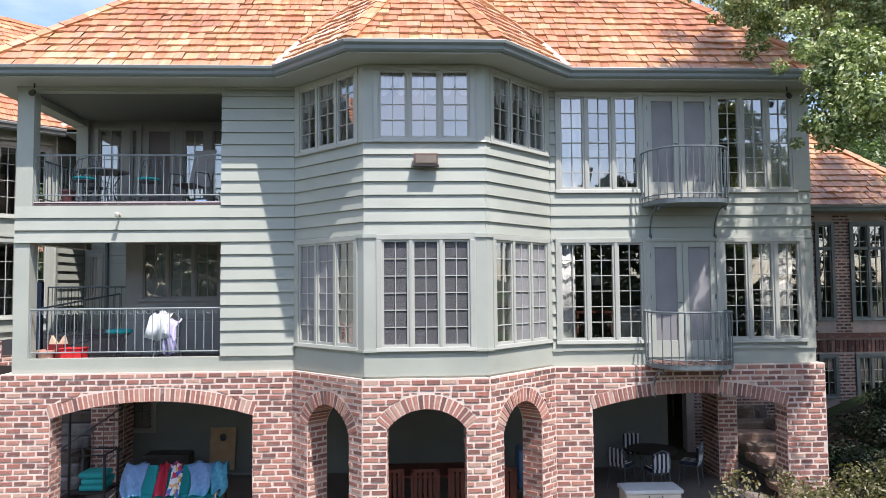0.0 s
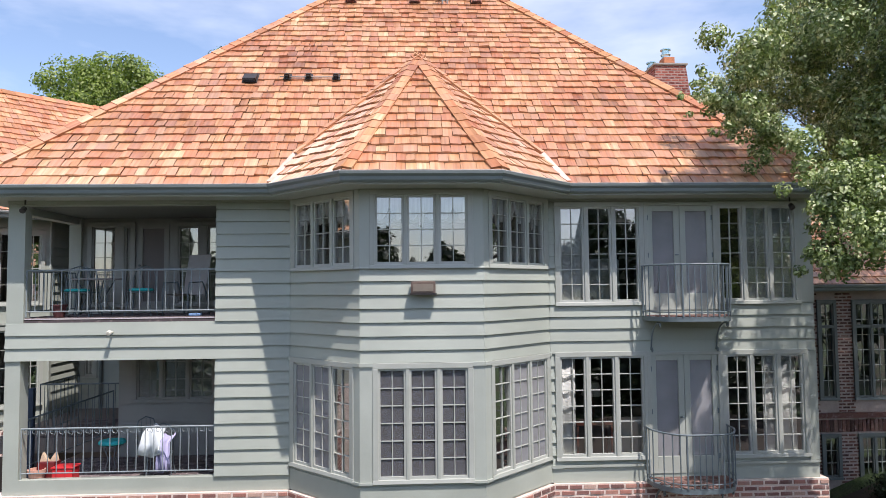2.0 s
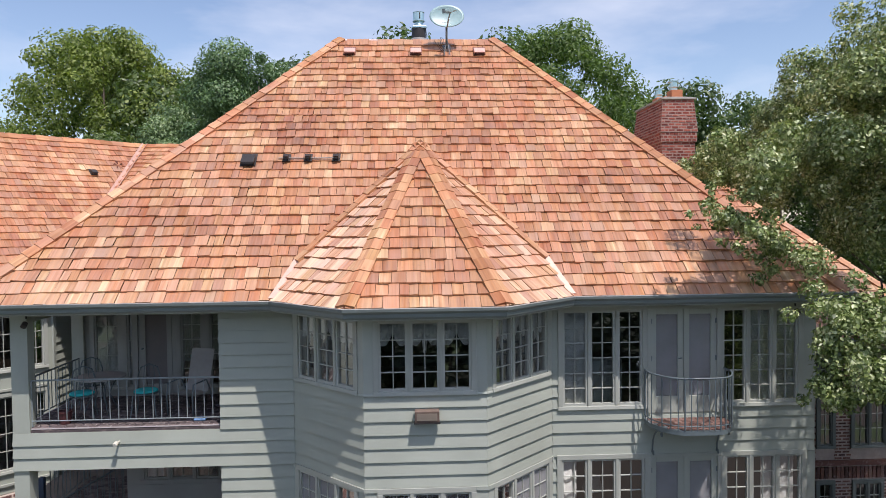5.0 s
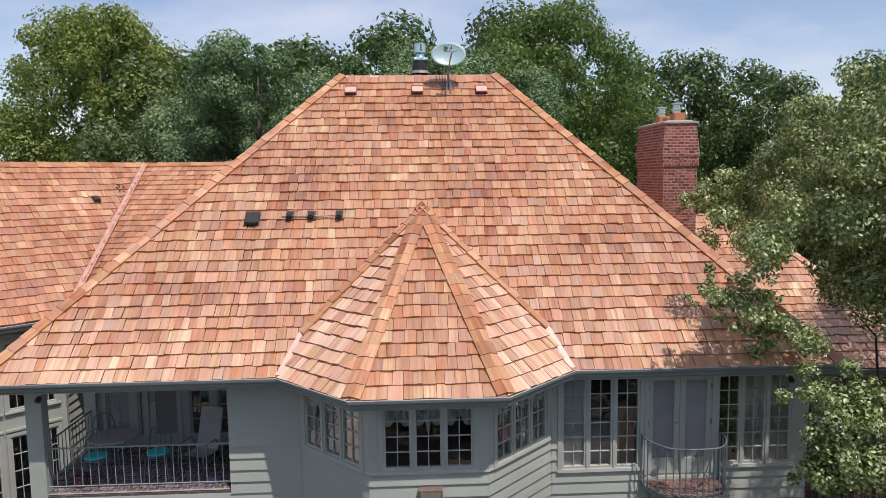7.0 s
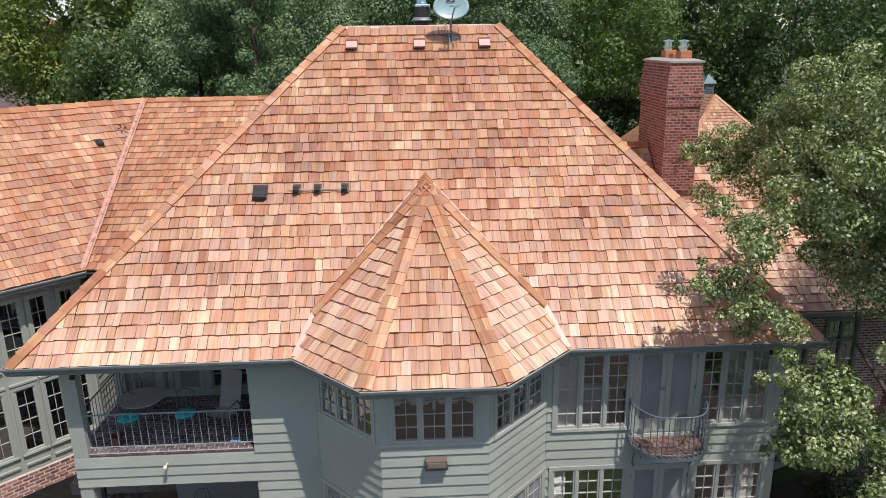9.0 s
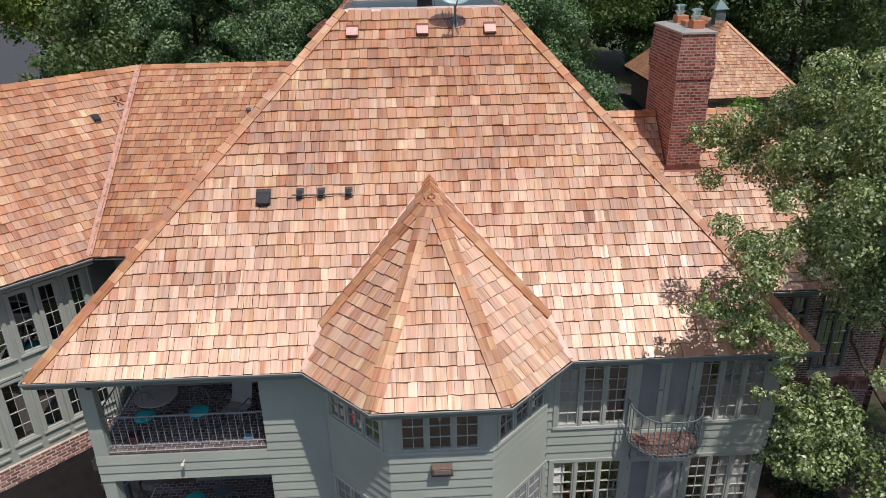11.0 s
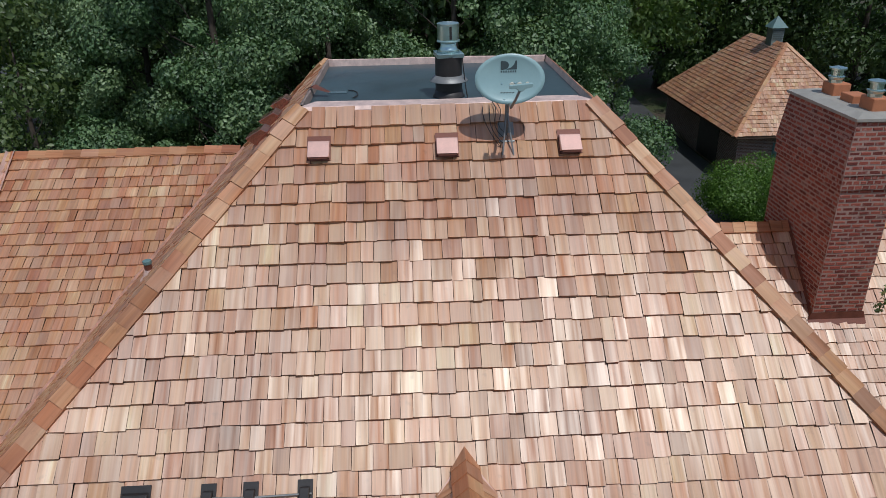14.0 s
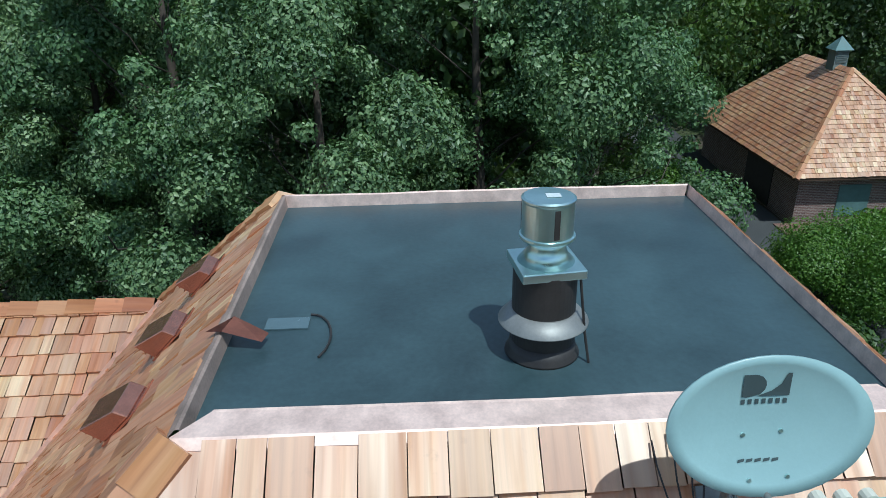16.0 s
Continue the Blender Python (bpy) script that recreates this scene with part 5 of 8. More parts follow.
spots = [(1, -3.4, 35.5, 0.90, 1.0), (0, 5.2, 38.0, 0.92, 2.2), (3, -1.0, 41.0, 1.02, 4.2), (1, -11.5, 40.0, 0.91, 3.1), (4, -16.0, 38.5, 0.66, 4.0), (3, -21.0, 35.0, 0.42, 5.1),
         (3, -30.0, 41.0, 0.70, 0.3), (4, -17.0, 54.5, 1.03, 2.3), (4, 6.5, 50.0, 0.95, 2.9), (3, 28.5, 66.0, 0.98, 1.9), (4, 31.0, 58.0, 0.95, 0.1), (3, 4.0, 70.0, 1.1, 4.4), (4, 8.5, 62.0, 1.3, 3.6), (3, 24.0, 74.0, 0.95, 0.6),
         (3, 33.0, 47.0, 0.9, 2.6), (4, 38.0, 56.0, 1.03, 1.2), (3, 22.0, 72.0, 1.2, 5.9), (4, -13.0, 50.0, 0.98, 1.4), (3, -17.5, 50.0, 1.0, 2.0), (4, -39.0, 52.0, 1.15, 4.9),
         (3, -32.0, 33.0, 0.9, 1.1), (4, -40.0, 42.0, 1.1, 3.0), (3, 44.0, 66.0, 1.1, 5.0), (4, 28.0, 38.0, 0.74, 0.9), (3, 33.0, 33.0, 0.78, 4.1), (4, -1.0, 62.0, 1.2, 2.4), (3, -10.0, 64.0, 1.2, 0.8), (4, -26.0, 64.0, 1.2, 3.9),
         (3, 20.5, 22.0, 0.60, 2.0), (4, 25.0, 28.0, 0.66, 5.2), (3, 38.0, 76.0, 1.2, 1.0), (4, 16.0, 80.0, 1.3, 2.7), (3, 52.0, 52.0, 1.2, 0.6), (4, -46.0, 60.0, 1.3, 1.9),
         (3, -26.0, -20.0, 0.72, 1.0), (4, -17.5, -22.0, 0.66, 2.0), (3, -9.5, -20.0, 0.62, 3.0), (3, -2.0, -22.0, 0.60, 4.0), (3, 6.0, -20.5, 0.60, 5.0), (4, 25.5, 64.5, 1.12, 0.7), (4, 13.5, -21.0, 0.68, 0.5), (3, 21.0, -18.0, 0.78, 1.5), (4, -13.0, -10.0, 0.55, 2.6), (3, -6.0, -8.6, 0.50, 1.6), (4, 1.5, -9.0, 0.48, 0.6), (3, 8.0, -9.0, 0.52, 3.6), (4, 15.0, -9.0, 0.58, 4.6), (3, -21.0, -9.0, 0.6, 5.6), (3, -2.0, -14.5, 0.58, 2.1), (4, 5.5, -14.5, 0.56, 1.1), (3, 12.0, -15.0, 0.6, 5.1), (4, -10.0, -15.0, 0.6, 4.1), (4, 29.0, -12.0, 0.85, 2.2), (3, -33.0, -10.0, 0.85, 0.2)]
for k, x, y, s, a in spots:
    # trees at y < 0 are out of view; they darken window reflections
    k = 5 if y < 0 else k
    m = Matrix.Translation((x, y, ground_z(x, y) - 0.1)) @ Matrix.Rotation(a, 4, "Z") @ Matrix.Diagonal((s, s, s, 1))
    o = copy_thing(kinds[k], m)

# ---- more materials ----
CUSHION = rough_paint("teal_cushion", (0.02, 0.46, 0.47), 0.9, 0.1, 5.0, fine=120, relief=0.4)
def print_cloth(name):
    """White cotton printed with red, blue and yellow blots."""
    m, t, b = nodes_of(name)
    v = t.nodes.new("ShaderNodeTexVoronoi")
    v.inputs["Scale"].default_value = 13.0
    link(t, coords(t), v.inputs["Vector"])
    sep = t.nodes.new("ShaderNodeSeparateColor")
    link(t, v.outputs["Color"], sep.inputs[0])
    r = ramp(t, sep.outputs[0], [(0.0, (0.80, 0.78, 0.76)), (0.40, (0.80, 0.78, 0.76)), (0.42, (0.62, 0.05, 0.10)), (0.62, (0.62, 0.05, 0.10)), (0.64, (0.10, 0.14, 0.50)), (0.80, (0.10, 0.14, 0.50)), (0.82, (0.75, 0.50, 0.08)), (1.0, (0.75, 0.42, 0.30))])
    link(t, r, b.inputs["Base Color"])
    b.inputs["Roughness"].default_value = 0.95
    return m


PRINT_CLOTH = print_cloth("printed_towel")
BLUE_TOWEL = rough_paint("blue_towel", (0.20, 0.35, 0.58), 0.95, 0.2, 14.0, fine=160, relief=0.8)
RED_TOWEL = rough_paint("red_towel", (0.48, 0.02, 0.05), 0.95, 0.12, 8.0, fine=160, relief=0.8)
WHITE_CLOTH = rough_paint("white_cloth", (0.60, 0.65, 0.66), 0.95, 0.08, 6.0, fine=160, relief=0.6)
LILAC_CLOTH = rough_paint("lilac_cloth", (0.42, 0.40, 0.58), 0.95, 0.15, 6.0, fine=160, relief=0.6)
RED_PLASTIC = rough_paint("red_plastic", (0.62, 0.025, 0.03), 0.35, 0.05, 4.0)
TERRACOTTA = rough_paint("terracotta", (0.60, 0.33, 0.24), 0.8, 0.12, 8.0)
PLYWOOD = rough_paint("plywood", (0.48, 0.33, 0.18), 0.7, 0.12, 5.0)
DARKWOOD = rough_paint("dark_red_wood", (0.13, 0.035, 0.02), 0.5, 0.25, 9.0)
def screen_mat(name, colour):
    """Woven screen: half open, half pale grey thread."""
    m, t, b = nodes_of(name)
    b.inputs["Base Color"].default_value = (*colour, 1)
    b.inputs["Roughness"].default_value = 0.6
    tr = t.nodes.new("ShaderNodeBsdfTransparent")
    ms = t.nodes.new("ShaderNodeMixShader")
    n = noise_of(t, coords(t), 2.2, 3)
    link(t, ramp(t, n, [(0.3, (0.46,) * 3), (0.7, (0.58,) * 3)]), ms.inputs[0])
    link(t, tr.outputs[0], ms.inputs[1])
    link(t, b.outputs[0], ms.inputs[2])
    link(t, ms.outputs[0], t.nodes["Material Output"].inputs[0])
    return m


SCREEN = screen_mat("insect_screen", (0.37, 0.37, 0.375))
DARK_SCREEN = screen_mat("dark_insect_screen", (0.15, 0.15, 0.158))
PORCH_PAVER = brick_mat("porch_paver", [(0.0, (0.095, 0.08, 0.083)), (0.5, (0.15, 0.122, 0.122)), (1.0, (0.23, 0.195, 0.19))])
PALE_BED = rough_paint("pale_paver_bed", (0.55, 0.50, 0.48), 0.95, 0.15, 5.0)
# siding tone darkened and browned: the deep porch's shade is in the colour
PORCHWALL = rough_paint("shade_toned_porch_paint", (0.34, 0.345, 0.315), 0.55, 0.10, 1.2)
SHADE = rough_paint("grey_blind", (0.12, 0.12, 0.12), 0.9, 0.1, 2.0)
# darker copy of BRICK: the oak's shade is put into the brick colour
DARK_BRICK = brick_mat("shade_toned_wing_brick", [(0.0, (0.07, 0.04, 0.035)), (0.4, (0.13, 0.065, 0.055)), (0.8, (0.20, 0.10, 0.08)), (1.0, (0.27, 0.17, 0.14))])
MESHSEAT = rough_paint("grey_sling", (0.34, 0.33, 0.31), 0.85, 0.1, 6.0)
DISH = rough_paint("dish_enamel", (0.31, 0.46, 0.465), 0.38, 0.05, 3.0)
MARK = rough_paint("dark_print", (0.055, 0.08, 0.085), 0.6, 0.05, 3.0)
CREAM = rough_paint("cream_plastic", (0.66, 0.63, 0.52), 0.5, 0.06, 4.0)
ROCK = rough_paint("boulder", (0.12, 0.095, 0.08), 0.95, 0.3, 2.5, fine=22, relief=1.0)
LAMPSHADE = rough_paint("lamp_shade", (0.68, 0.66, 0.60), 0.9, 0.05, 3.0)
BLUE_SLATE = rough_paint("patina_copper", (0.14, 0.24, 0.24), 0.6, 0.15, 3.0)
FLOODBODY = rough_paint("weathered_bronze", (0.20, 0.14, 0.11), 0.6, 0.2, 9.0)


# ---- curtains, blinds and valances ----
def curtain(face, u0, u1, z0, z1, d=-0.045, label="white gathered curtain behind glass", mat=None, seed=0, name="curtain", waves=34):
    g = Geo()
    n = max(12, int((u1 - u0) * 60))
    r = random.Random(seed + int(u0 * 100))
    ph = r.uniform(0, 6)
    row = []
    for z in (z0, (z0 + z1) / 2, z1):
        row.append([face.at(u0 + (u1 - u0) * i / n, z, d + 0.013 * math.sin(i / n * (u1 - u0) * waves + ph + 0.4 * math.sin(i * 0.3)) * (0.7 + 0.3 * (z < z1 - 0.1))) for i in range(n + 1)])
    V = [p for q in row for p in q]
    m = n + 1
    g.add(V, [(j * m + i, j * m + i + 1, (j + 1) * m + i + 1, (j + 1) * m + i) for j in range(2) for i in range(n)])
    ob = solid(name, g, mat or CURTAIN, label, "curtain", smooth=True)
    s = ob.modifiers.new("thickness", "SOLIDIFY")
    s.thickness = 0.004
    return ob


def swag(face, u0, u1, z1, seed):
    """A lace swag: gathered at the top, its hem a double scallop."""
    g = Geo()
    n = 20
    top, hem = [], []
    for i in range(n + 1):
        t = i / n
        u = u0 + (u1 - u0) * t
        d = -0.062 + 0.012 * math.sin(t * 40 + seed)
        drop = 0.19 + 0.30 * abs(math.cos(t * math.pi)) ** 0.75 - 0.10 * abs(math.cos(t * math.pi)) ** 6 + (0.27 if 0.44 < t < 0.56 and seed % 2 == 0 else 0)
        top.append(face.at(u, z1, d))
        hem.append(face.at(u, z1 - drop, d + 0.01))
    g.add(top + hem, [(i, n + 1 + i, n + 2 + i, i + 1) for i in range(n)])
    ob = solid("valance", g, CURTAIN, "white lace swag across the window head", "valance", "window valances", smooth=True)
    s = ob.modifiers.new("thickness", "SOLIDIFY")
    s.thickness = 0.004


def sash_span(hole, k):
    w = (hole[1] - hole[0]) / 3
    return hole[0] + k * w + 0.03, hole[0] + (k + 1) * w - 0.03


for face, hole in ((bay_f, BF_U), (bay_l, BL_U), (bay_r, BR_U)):
    for k in range(3):
        a, b = sash_span(hole, k)
        swag(face, a, b, hole[3] - 0.02, k + (3 if face is bay_f else 4))
for face, hole, k, f0, f1 in ((front_r, W_LA, 0, 0.0, 0.62), (front_r, W_LB, 1, 0.45, 1.0), (front_r, W_LB, 2, 0.0, 0.72), (front_r, W_UA, 0, 0.0, 1.0), (front_r, W_UB, 1, 0.0, 1.0), (front_r, W_UB, 2, 0.0, 1.0),
                              (bay_l, BL_L, 0, 0.0, 1.0), (bay_l, BL_L, 1, 0.1, 1.0), (bay_r, BR_L, 2, 0.0, 1.0), (bay_r, BR_L, 1, 0.35, 1.0)):
    a, b = sash_span(hole, k)
    curtain(face, a + (b - a) * f0, a + (b - a) * f1, hole[2] + 0.03, hole[3] - 0.02)
for k in range(3):
    a, b = sash_span(BF_L, k)
    g = Geo(); bay_f.block(g, a + 0.03, b - 0.03, BF_L[2] + 0.07, BF_L[3] - 0.06, -0.012, -0.0105)
    part("insect_screen", g, DARK_SCREEN, WIN4, "grey insect screen")
    g = Geo(); bay_f.block(g, a, b, BF_L[2] + 0.06, BF_L[3] - 0.03, -0.078, -0.066)
    solid("window_blind", g, SHADE, "dark grey blind drawn behind divided panes", "blind", "bay window blinds")
for face, hole, ks, win in ((bay_l, BL_L, (0, 1), WIN5), (bay_r, BR_L, (1, 2), WIN6)):
    for k in ks:
        a, b = sash_span(hole, k)
        g = Geo(); face.block(g, a + 0.03, b - 0.03, hole[2] + 0.07, hole[3] - 0.06, -0.012, -0.0105)
        part("insect_screen", g, SCREEN, win, "grey insect screen")
g = Geo(); g.box(-9.2, -6.5, 17.05, 17.2, -0.05, 2.9)
solid("wall_retaining", g, ROCK, "rough brown stone retaining wall in shade", "wall", kind="structure")


# ---- french doors and bow balconies ----
def french_door(n, face, hole):
    u0, u1, z0, z1 = hole
    d = thing("door_%d" % n, face.at((u0 + u1) / 2, z0), "pair of sage screened french doors", "door", kind="structure")
    g = Geo()
    face.block(g, u0 - 0.045, u0 + 0.02, z0, z1, -0.1, 0.057)
    face.block(g, u1 - 0.02, u1 + 0.045, z0, z1, -0.1, 0.057)
    face.block(g, u0 - 0.045, u1 + 0.045, z1, z1 + 0.06, -0.1, 0.057)
    part("door_frame", g, WINFRAME, d, bevel=0.005)
    mid = (u0 + u1) / 2
    for a, b, s in ((u0 + 0.02, mid - 0.004, 1), (mid + 0.004, u1 - 0.02, 0)):
        g = Geo()
        t = 0.105
        face.block(g, a, a + t, z0, z1, -0.03, 0.015)
        face.block(g, b - t, b, z0, z1, -0.03, 0.015)
        face.block(g, a + t, b - t, z1 - 0.10, z1, -0.03, 0.015)
        face.block(g, a + t, b - t, z0, z0 + 0.30, -0.03, 0.015)
        leaf = part("door_leaf", g, TRIM, d, bevel=0.004)
        g = Geo()
        face.block(g, a + t, b - t, z0 + 0.30, z1 - 0.10, -0.022, -0.012)
        part("screen", g, SCREEN, leaf, "grey insect screen")
        g = Geo()
        for k in range(1, 5):
            z = z0 + 0.30 + (z1 - z0 - 0.40) * k / 5
            face.block(g, a + t, b - t, z - 0.007, z + 0.007, -0.034, -0.026)
        face.block(g, (a + b) / 2 - 0.007, (a + b) / 2 + 0.007, z0 + 0.30, z1 - 0.10, -0.034, -0.0265)
        part("muntins", g, WINFRAME, leaf)
        for k in (0.12, 0.5, 0.86):
            g = Geo()
            u = a + 0.012 if s else b - 0.012
            face.block(g, u - 0.012, u + 0.012, z0 + (z1 - z0) * k, z0 + (z1 - z0) * k + 0.09, 0.015, 0.03)
            part("hinge", g, IRON, leaf)
    g = Geo()
    g.tube([face.at(mid - 0.05, z0 + 1.0, 0.015), face.at(mid - 0.05, z0 + 1.0, 0.06), face.at(mid - 0.11, z0 + 1.0, 0.065)], 0.011, 8)
    part("handle", g, IRON, d, "dark lever handle", smooth=True)


french_door(1, front_r, D_U)
french_door(2, front_r, D_L)
for h in (D_U, D_L):
    mid = (h[0] + h[1]) / 2
    curtain(front_r, h[0] + 0.08, mid - 0.22, h[2] + 0.05, h[3] - 0.05, -0.07, "grey sheer curtain behind the balcony door", rough_paint("grey_sheer", (0.40, 0.39, 0.42), 0.9, 0.1, 2.0))
    curtain(front_r, mid + 0.10, h[1] - 0.10, h[2] + 0.05, h[3] - 0.05, -0.07, "white sheer curtain behind the balcony door")


def bow(t, cx=5.0, half=0.74, y0=12.36, y1=11.82):
    """Plan of the bow balcony: 0..1 from one wall end round the front to the other."""
    if t < 0.12:
        return Vector((cx - half, WALL_Y - 0.03 + (y0 - WALL_Y + 0.03) * t / 0.12, 0))
    if t > 0.88:
        return Vector((cx + half, WALL_Y - 0.03 + (y0 - WALL_Y + 0.03) * (1 - t) / 0.12, 0))
    a = (t - 0.12) / 0.76 * 2 - 1
    return Vector((cx + half * a, y0 + (y1 - y0) * (1 - abs(a) ** 4), 0))


def balcony(z, label, deck_mat):
    b = thing("bow_balcony", (5.0, 12.3, z), label, "balcony", "iron bow balconies")
    P = [bow(i / 40) for i in range(41)]
    up = Vector((0, 0, 1))
    g = Geo()
    V = [p + up * (z + 0.02) for p in P] + [p + up * (z - 0.06) for p in P]
    n = len(P)
    g.add(V, [tuple(range(n)), tuple(range(2 * n - 1, n - 1, -1))] + [(i + 1, i, n + i, n + i + 1) for i in range(n - 1)])
    part("platform", g, IRON, b)
    g = Geo()
    for i in range(8):
        y = 12.62 - i * 0.095
        xs_ = [p.x for p in P if p.y <= y + 0.01]
        if not xs_:
            continue
        x = min(xs_) + 0.03 + (0.1 if i % 2 else 0)
        while x < max(xs_) - 0.06:
            w = min(0.19, max(xs_) - 0.03 - x)
            g.box(x, x + w - 0.012, y - 0.085, y, z + 0.02, z + 0.035)
            x += 0.19
    part("deck_bricks", g, deck_mat, b, "red brick pavers on the platform")
    for h, r in ((0.92, 0.016), (0.10, 0.010)):
        g = Geo()
        g.tube([p + up * (z + h) for p in P], r, 8)
        part("rail", g, IRON, b, smooth=True)
    for k in range(19):
        t = 0.02 + 0.96 * k / 18
        p = bow(t)
        g = Geo()
        g.tube([p + up * (z + 0.02), p + up * (z + 0.45), p + up * (z + 0.92)], 0.0105 if k % 6 else 0.016, 6)
        part("baluster", g, IRON, b)
    for sx in (-1, 1):
        x = 5.0 + sx * 0.60
        g = Geo()
        pts = [Vector((x, WALL_Y - 0.03, z - 0.60))]
        for i in range(9):
            a = i / 8 * math.pi / 2
            pts.append(Vector((x, WALL_Y - 0.05 - 0.42 * (1 - math.cos(a)), z - 0.55 + 0.46 * math.sin(a))))
        g.tube(pts, 0.016, 6)
        for c, s in ((Vector((x, WALL_Y - 0.09, z - 0.60)), 1), (Vector((x, WALL_Y - 0.52, z - 0.12)), -1)):
            g.tube([c + Vector((0, 0.05 * (1 - i / 16) * math.cos(i * 0.7), 0.05 * (1 - i / 16) * math.sin(i * 0.7) * s)) for i in range(12)], 0.011, 6)
        part("scroll_bracket", g, IRON, b, smooth=True)
    return b


balcony(5.86, "blue grey iron bow balcony with red pavers", PAVER)
balcony(2.98, "blue grey iron bow balcony at the lower doors", PAVER)


# ---- porches ----
def railing(name, a, b, h, n, label, rings=False, low=0.10, mat=None):
    a, b = Vector(a), Vector(b)
    up = Vector((0, 0, 1))
    t = thing(name, a.lerp(b, 0.5), label, "railing", "porch railings")
    g = Geo()
    for p, q in ((a, b),):
        g.tube([p + up * h, q + up * h], 0.018, 6)
    part("top_rail", g, mat or IRON, t)
    g = Geo()
    g.tube([a + up * low, b + up * low], 0.012, 6)
    part("bottom_rail", g, mat or IRON, t)
    for i in range(n + 1):
        p = a.lerp(b, i / n)
        g = Geo()
        g.tube([p + up * (0 if i in (0, n) else low), p + up * h], 0.013 if i in (0, n) else 0.0085, 6)
        part("baluster", g, mat or IRON, t)
    if rings:
        d = (b - a).normalized()
        for i in range(n):
            c = a.lerp(b, (i + 0.5) / n) + up * (h - 0.055)
            g = Geo()
            r = min(0.05, (b - a).length / n * 0.42)
            g.tube([c + d * r * math.cos(k * math.pi / 8) * (1 - 0.03 * k) + up * r * math.sin(k * math.pi / 8) * (1 - 0.03 * k) for k in range(-3, 14)], 0.006, 5, False)
            part("scroll", g, mat or IRON, t)
    return t


railing("porch_railing", (-6.66, 12.76, FLOOR2 + 0.04), (-3.37, 12.76, FLOOR2 + 0.04), 0.82, 22, "thin grey iron railing across the upper porch", mat=PALE_IRON)
railing("porch_railing", (-6.80, 12.90, FLOOR2 + 0.04), (-6.80, 14.85, FLOOR2 + 0.04), 0.82, 14, "thin iron railing along the side of the upper porch")
railing("porch_railing", (-6.69, 12.76, FLOOR1 + 0.18), (-3.38, 12.76, FLOOR1 + 0.18), 0.86, 22, "grey iron railing with a scroll frieze across the lower porch", True, mat=PALE_IRON)

g = Geo()
g.box(XL + 0.02, -3.38, 12.72, 15.0, FLOOR2, FLOOR2 + 0.02)
up_floor = solid("paving_porch_upper", g, PALE_BED, "worn dark brick floor of the upper porch", "paving", kind="structure")
g = Geo()
g.box(XL + 0.02, -3.38, 12.72, 15.0, FLOOR1, FLOOR1 + 0.02)
lo_floor = solid("paving_porch_lower", g, PALE_BED, "red brick floor of the lower porch", "paving", kind="structure")
g = Geo()
g.box(-6.66, -3.37, 12.70, 12.78, 5.876, 5.915)
solid("trim_porch_sill", g, PORCH_PAVER, "red brick sill at the porch edge", "trim", kind="structure")


def pavers(parent, x0, x1, y0, y1, z, own=150, mat=None):
    mat = mat or PORCH_PAVER
    rest = Geo()
    made, j = 0, 0
    y = y0
    rr = random.Random(int(z * 100))
    while y < y1 - 0.05:
        x = x0 - (0.1 if j % 2 else 0)
        while x < x1 - 0.03:
            a, b = max(x, x0) + 0.009, min(x + 0.2, x1) - 0.009
            x += 0.2
            if b - a < 0.03:
                continue
            h = rr.uniform(0.004, 0.010)
            if made < own and b - a > 0.178:
                key = ("paver", mat.name, rr.randrange(3))
                if key not in SHARED:
                    q = Geo(); q.box(-0.091, 0.091, -0.041, 0.041, -0.01, 0.0); SHARED[key] = q.mesh("paver", mat)
                ob = new("paver", SHARED[key])
                ob.parent = parent
                ob.location = Vector(((a + b) / 2, y + 0.05, z + h)) - BASE[parent]
                made += 1
            else:
                rest.box(a, b, y + 0.009, y + 0.091, z - 0.01, z + h)
        y += 0.1
        j += 1
    if rest.v:
        part("paver_field", rest, mat, parent)["kind"] = "stuff"


pavers(up_floor, XL + 0.05, -3.4, 12.72, 15.0, FLOOR2 + 0.02, 200)
pavers(lo_floor, XL + 0.05, -3.4, 12.72, 15.0, FLOOR1 + 0.02, 120)

# back walls of the porches
pb_u = Face((-6.86, 15.0), (-3.36, 15.0))
pb_l = Face((-5.95, 15.0), (-3.36, 15.0))
PU = [(0.30, 0.86, 6.12, 7.80), (0.96, 1.16, 6.12, 7.80), (1.26, 1.90, 5.98, 7.84), (2.06, 2.56, 6.12, 7.80), (2.66, 3.30, 6.12, 7.80)]
PL = [(0.34, 1.96, 4.15, 5.38)]
w = solid("wall_porch_upper", wall_mesh(pb_u, 0, pb_u.length, FLOOR2, 8.04, PU, 0.14), PORCHWALL, "taupe grey upper porch back wall, shade put into its colour", "wall", kind="structure")
w = solid("wall_porch_lower", wall_mesh(pb_l, 0, pb_l.length, FLOOR1, 5.63, PL, 0.14), PORCHWALL, "taupe grey lower porch back wall, shade put into its colour", "wall", kind="structure")
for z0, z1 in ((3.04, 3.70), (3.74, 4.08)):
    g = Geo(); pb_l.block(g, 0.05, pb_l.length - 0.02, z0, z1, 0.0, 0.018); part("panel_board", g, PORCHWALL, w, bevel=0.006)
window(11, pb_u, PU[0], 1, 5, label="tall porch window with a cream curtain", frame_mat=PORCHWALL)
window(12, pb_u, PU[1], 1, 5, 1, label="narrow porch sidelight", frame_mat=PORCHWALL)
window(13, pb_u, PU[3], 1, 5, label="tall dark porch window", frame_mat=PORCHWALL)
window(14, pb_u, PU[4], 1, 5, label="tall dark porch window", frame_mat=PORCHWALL)
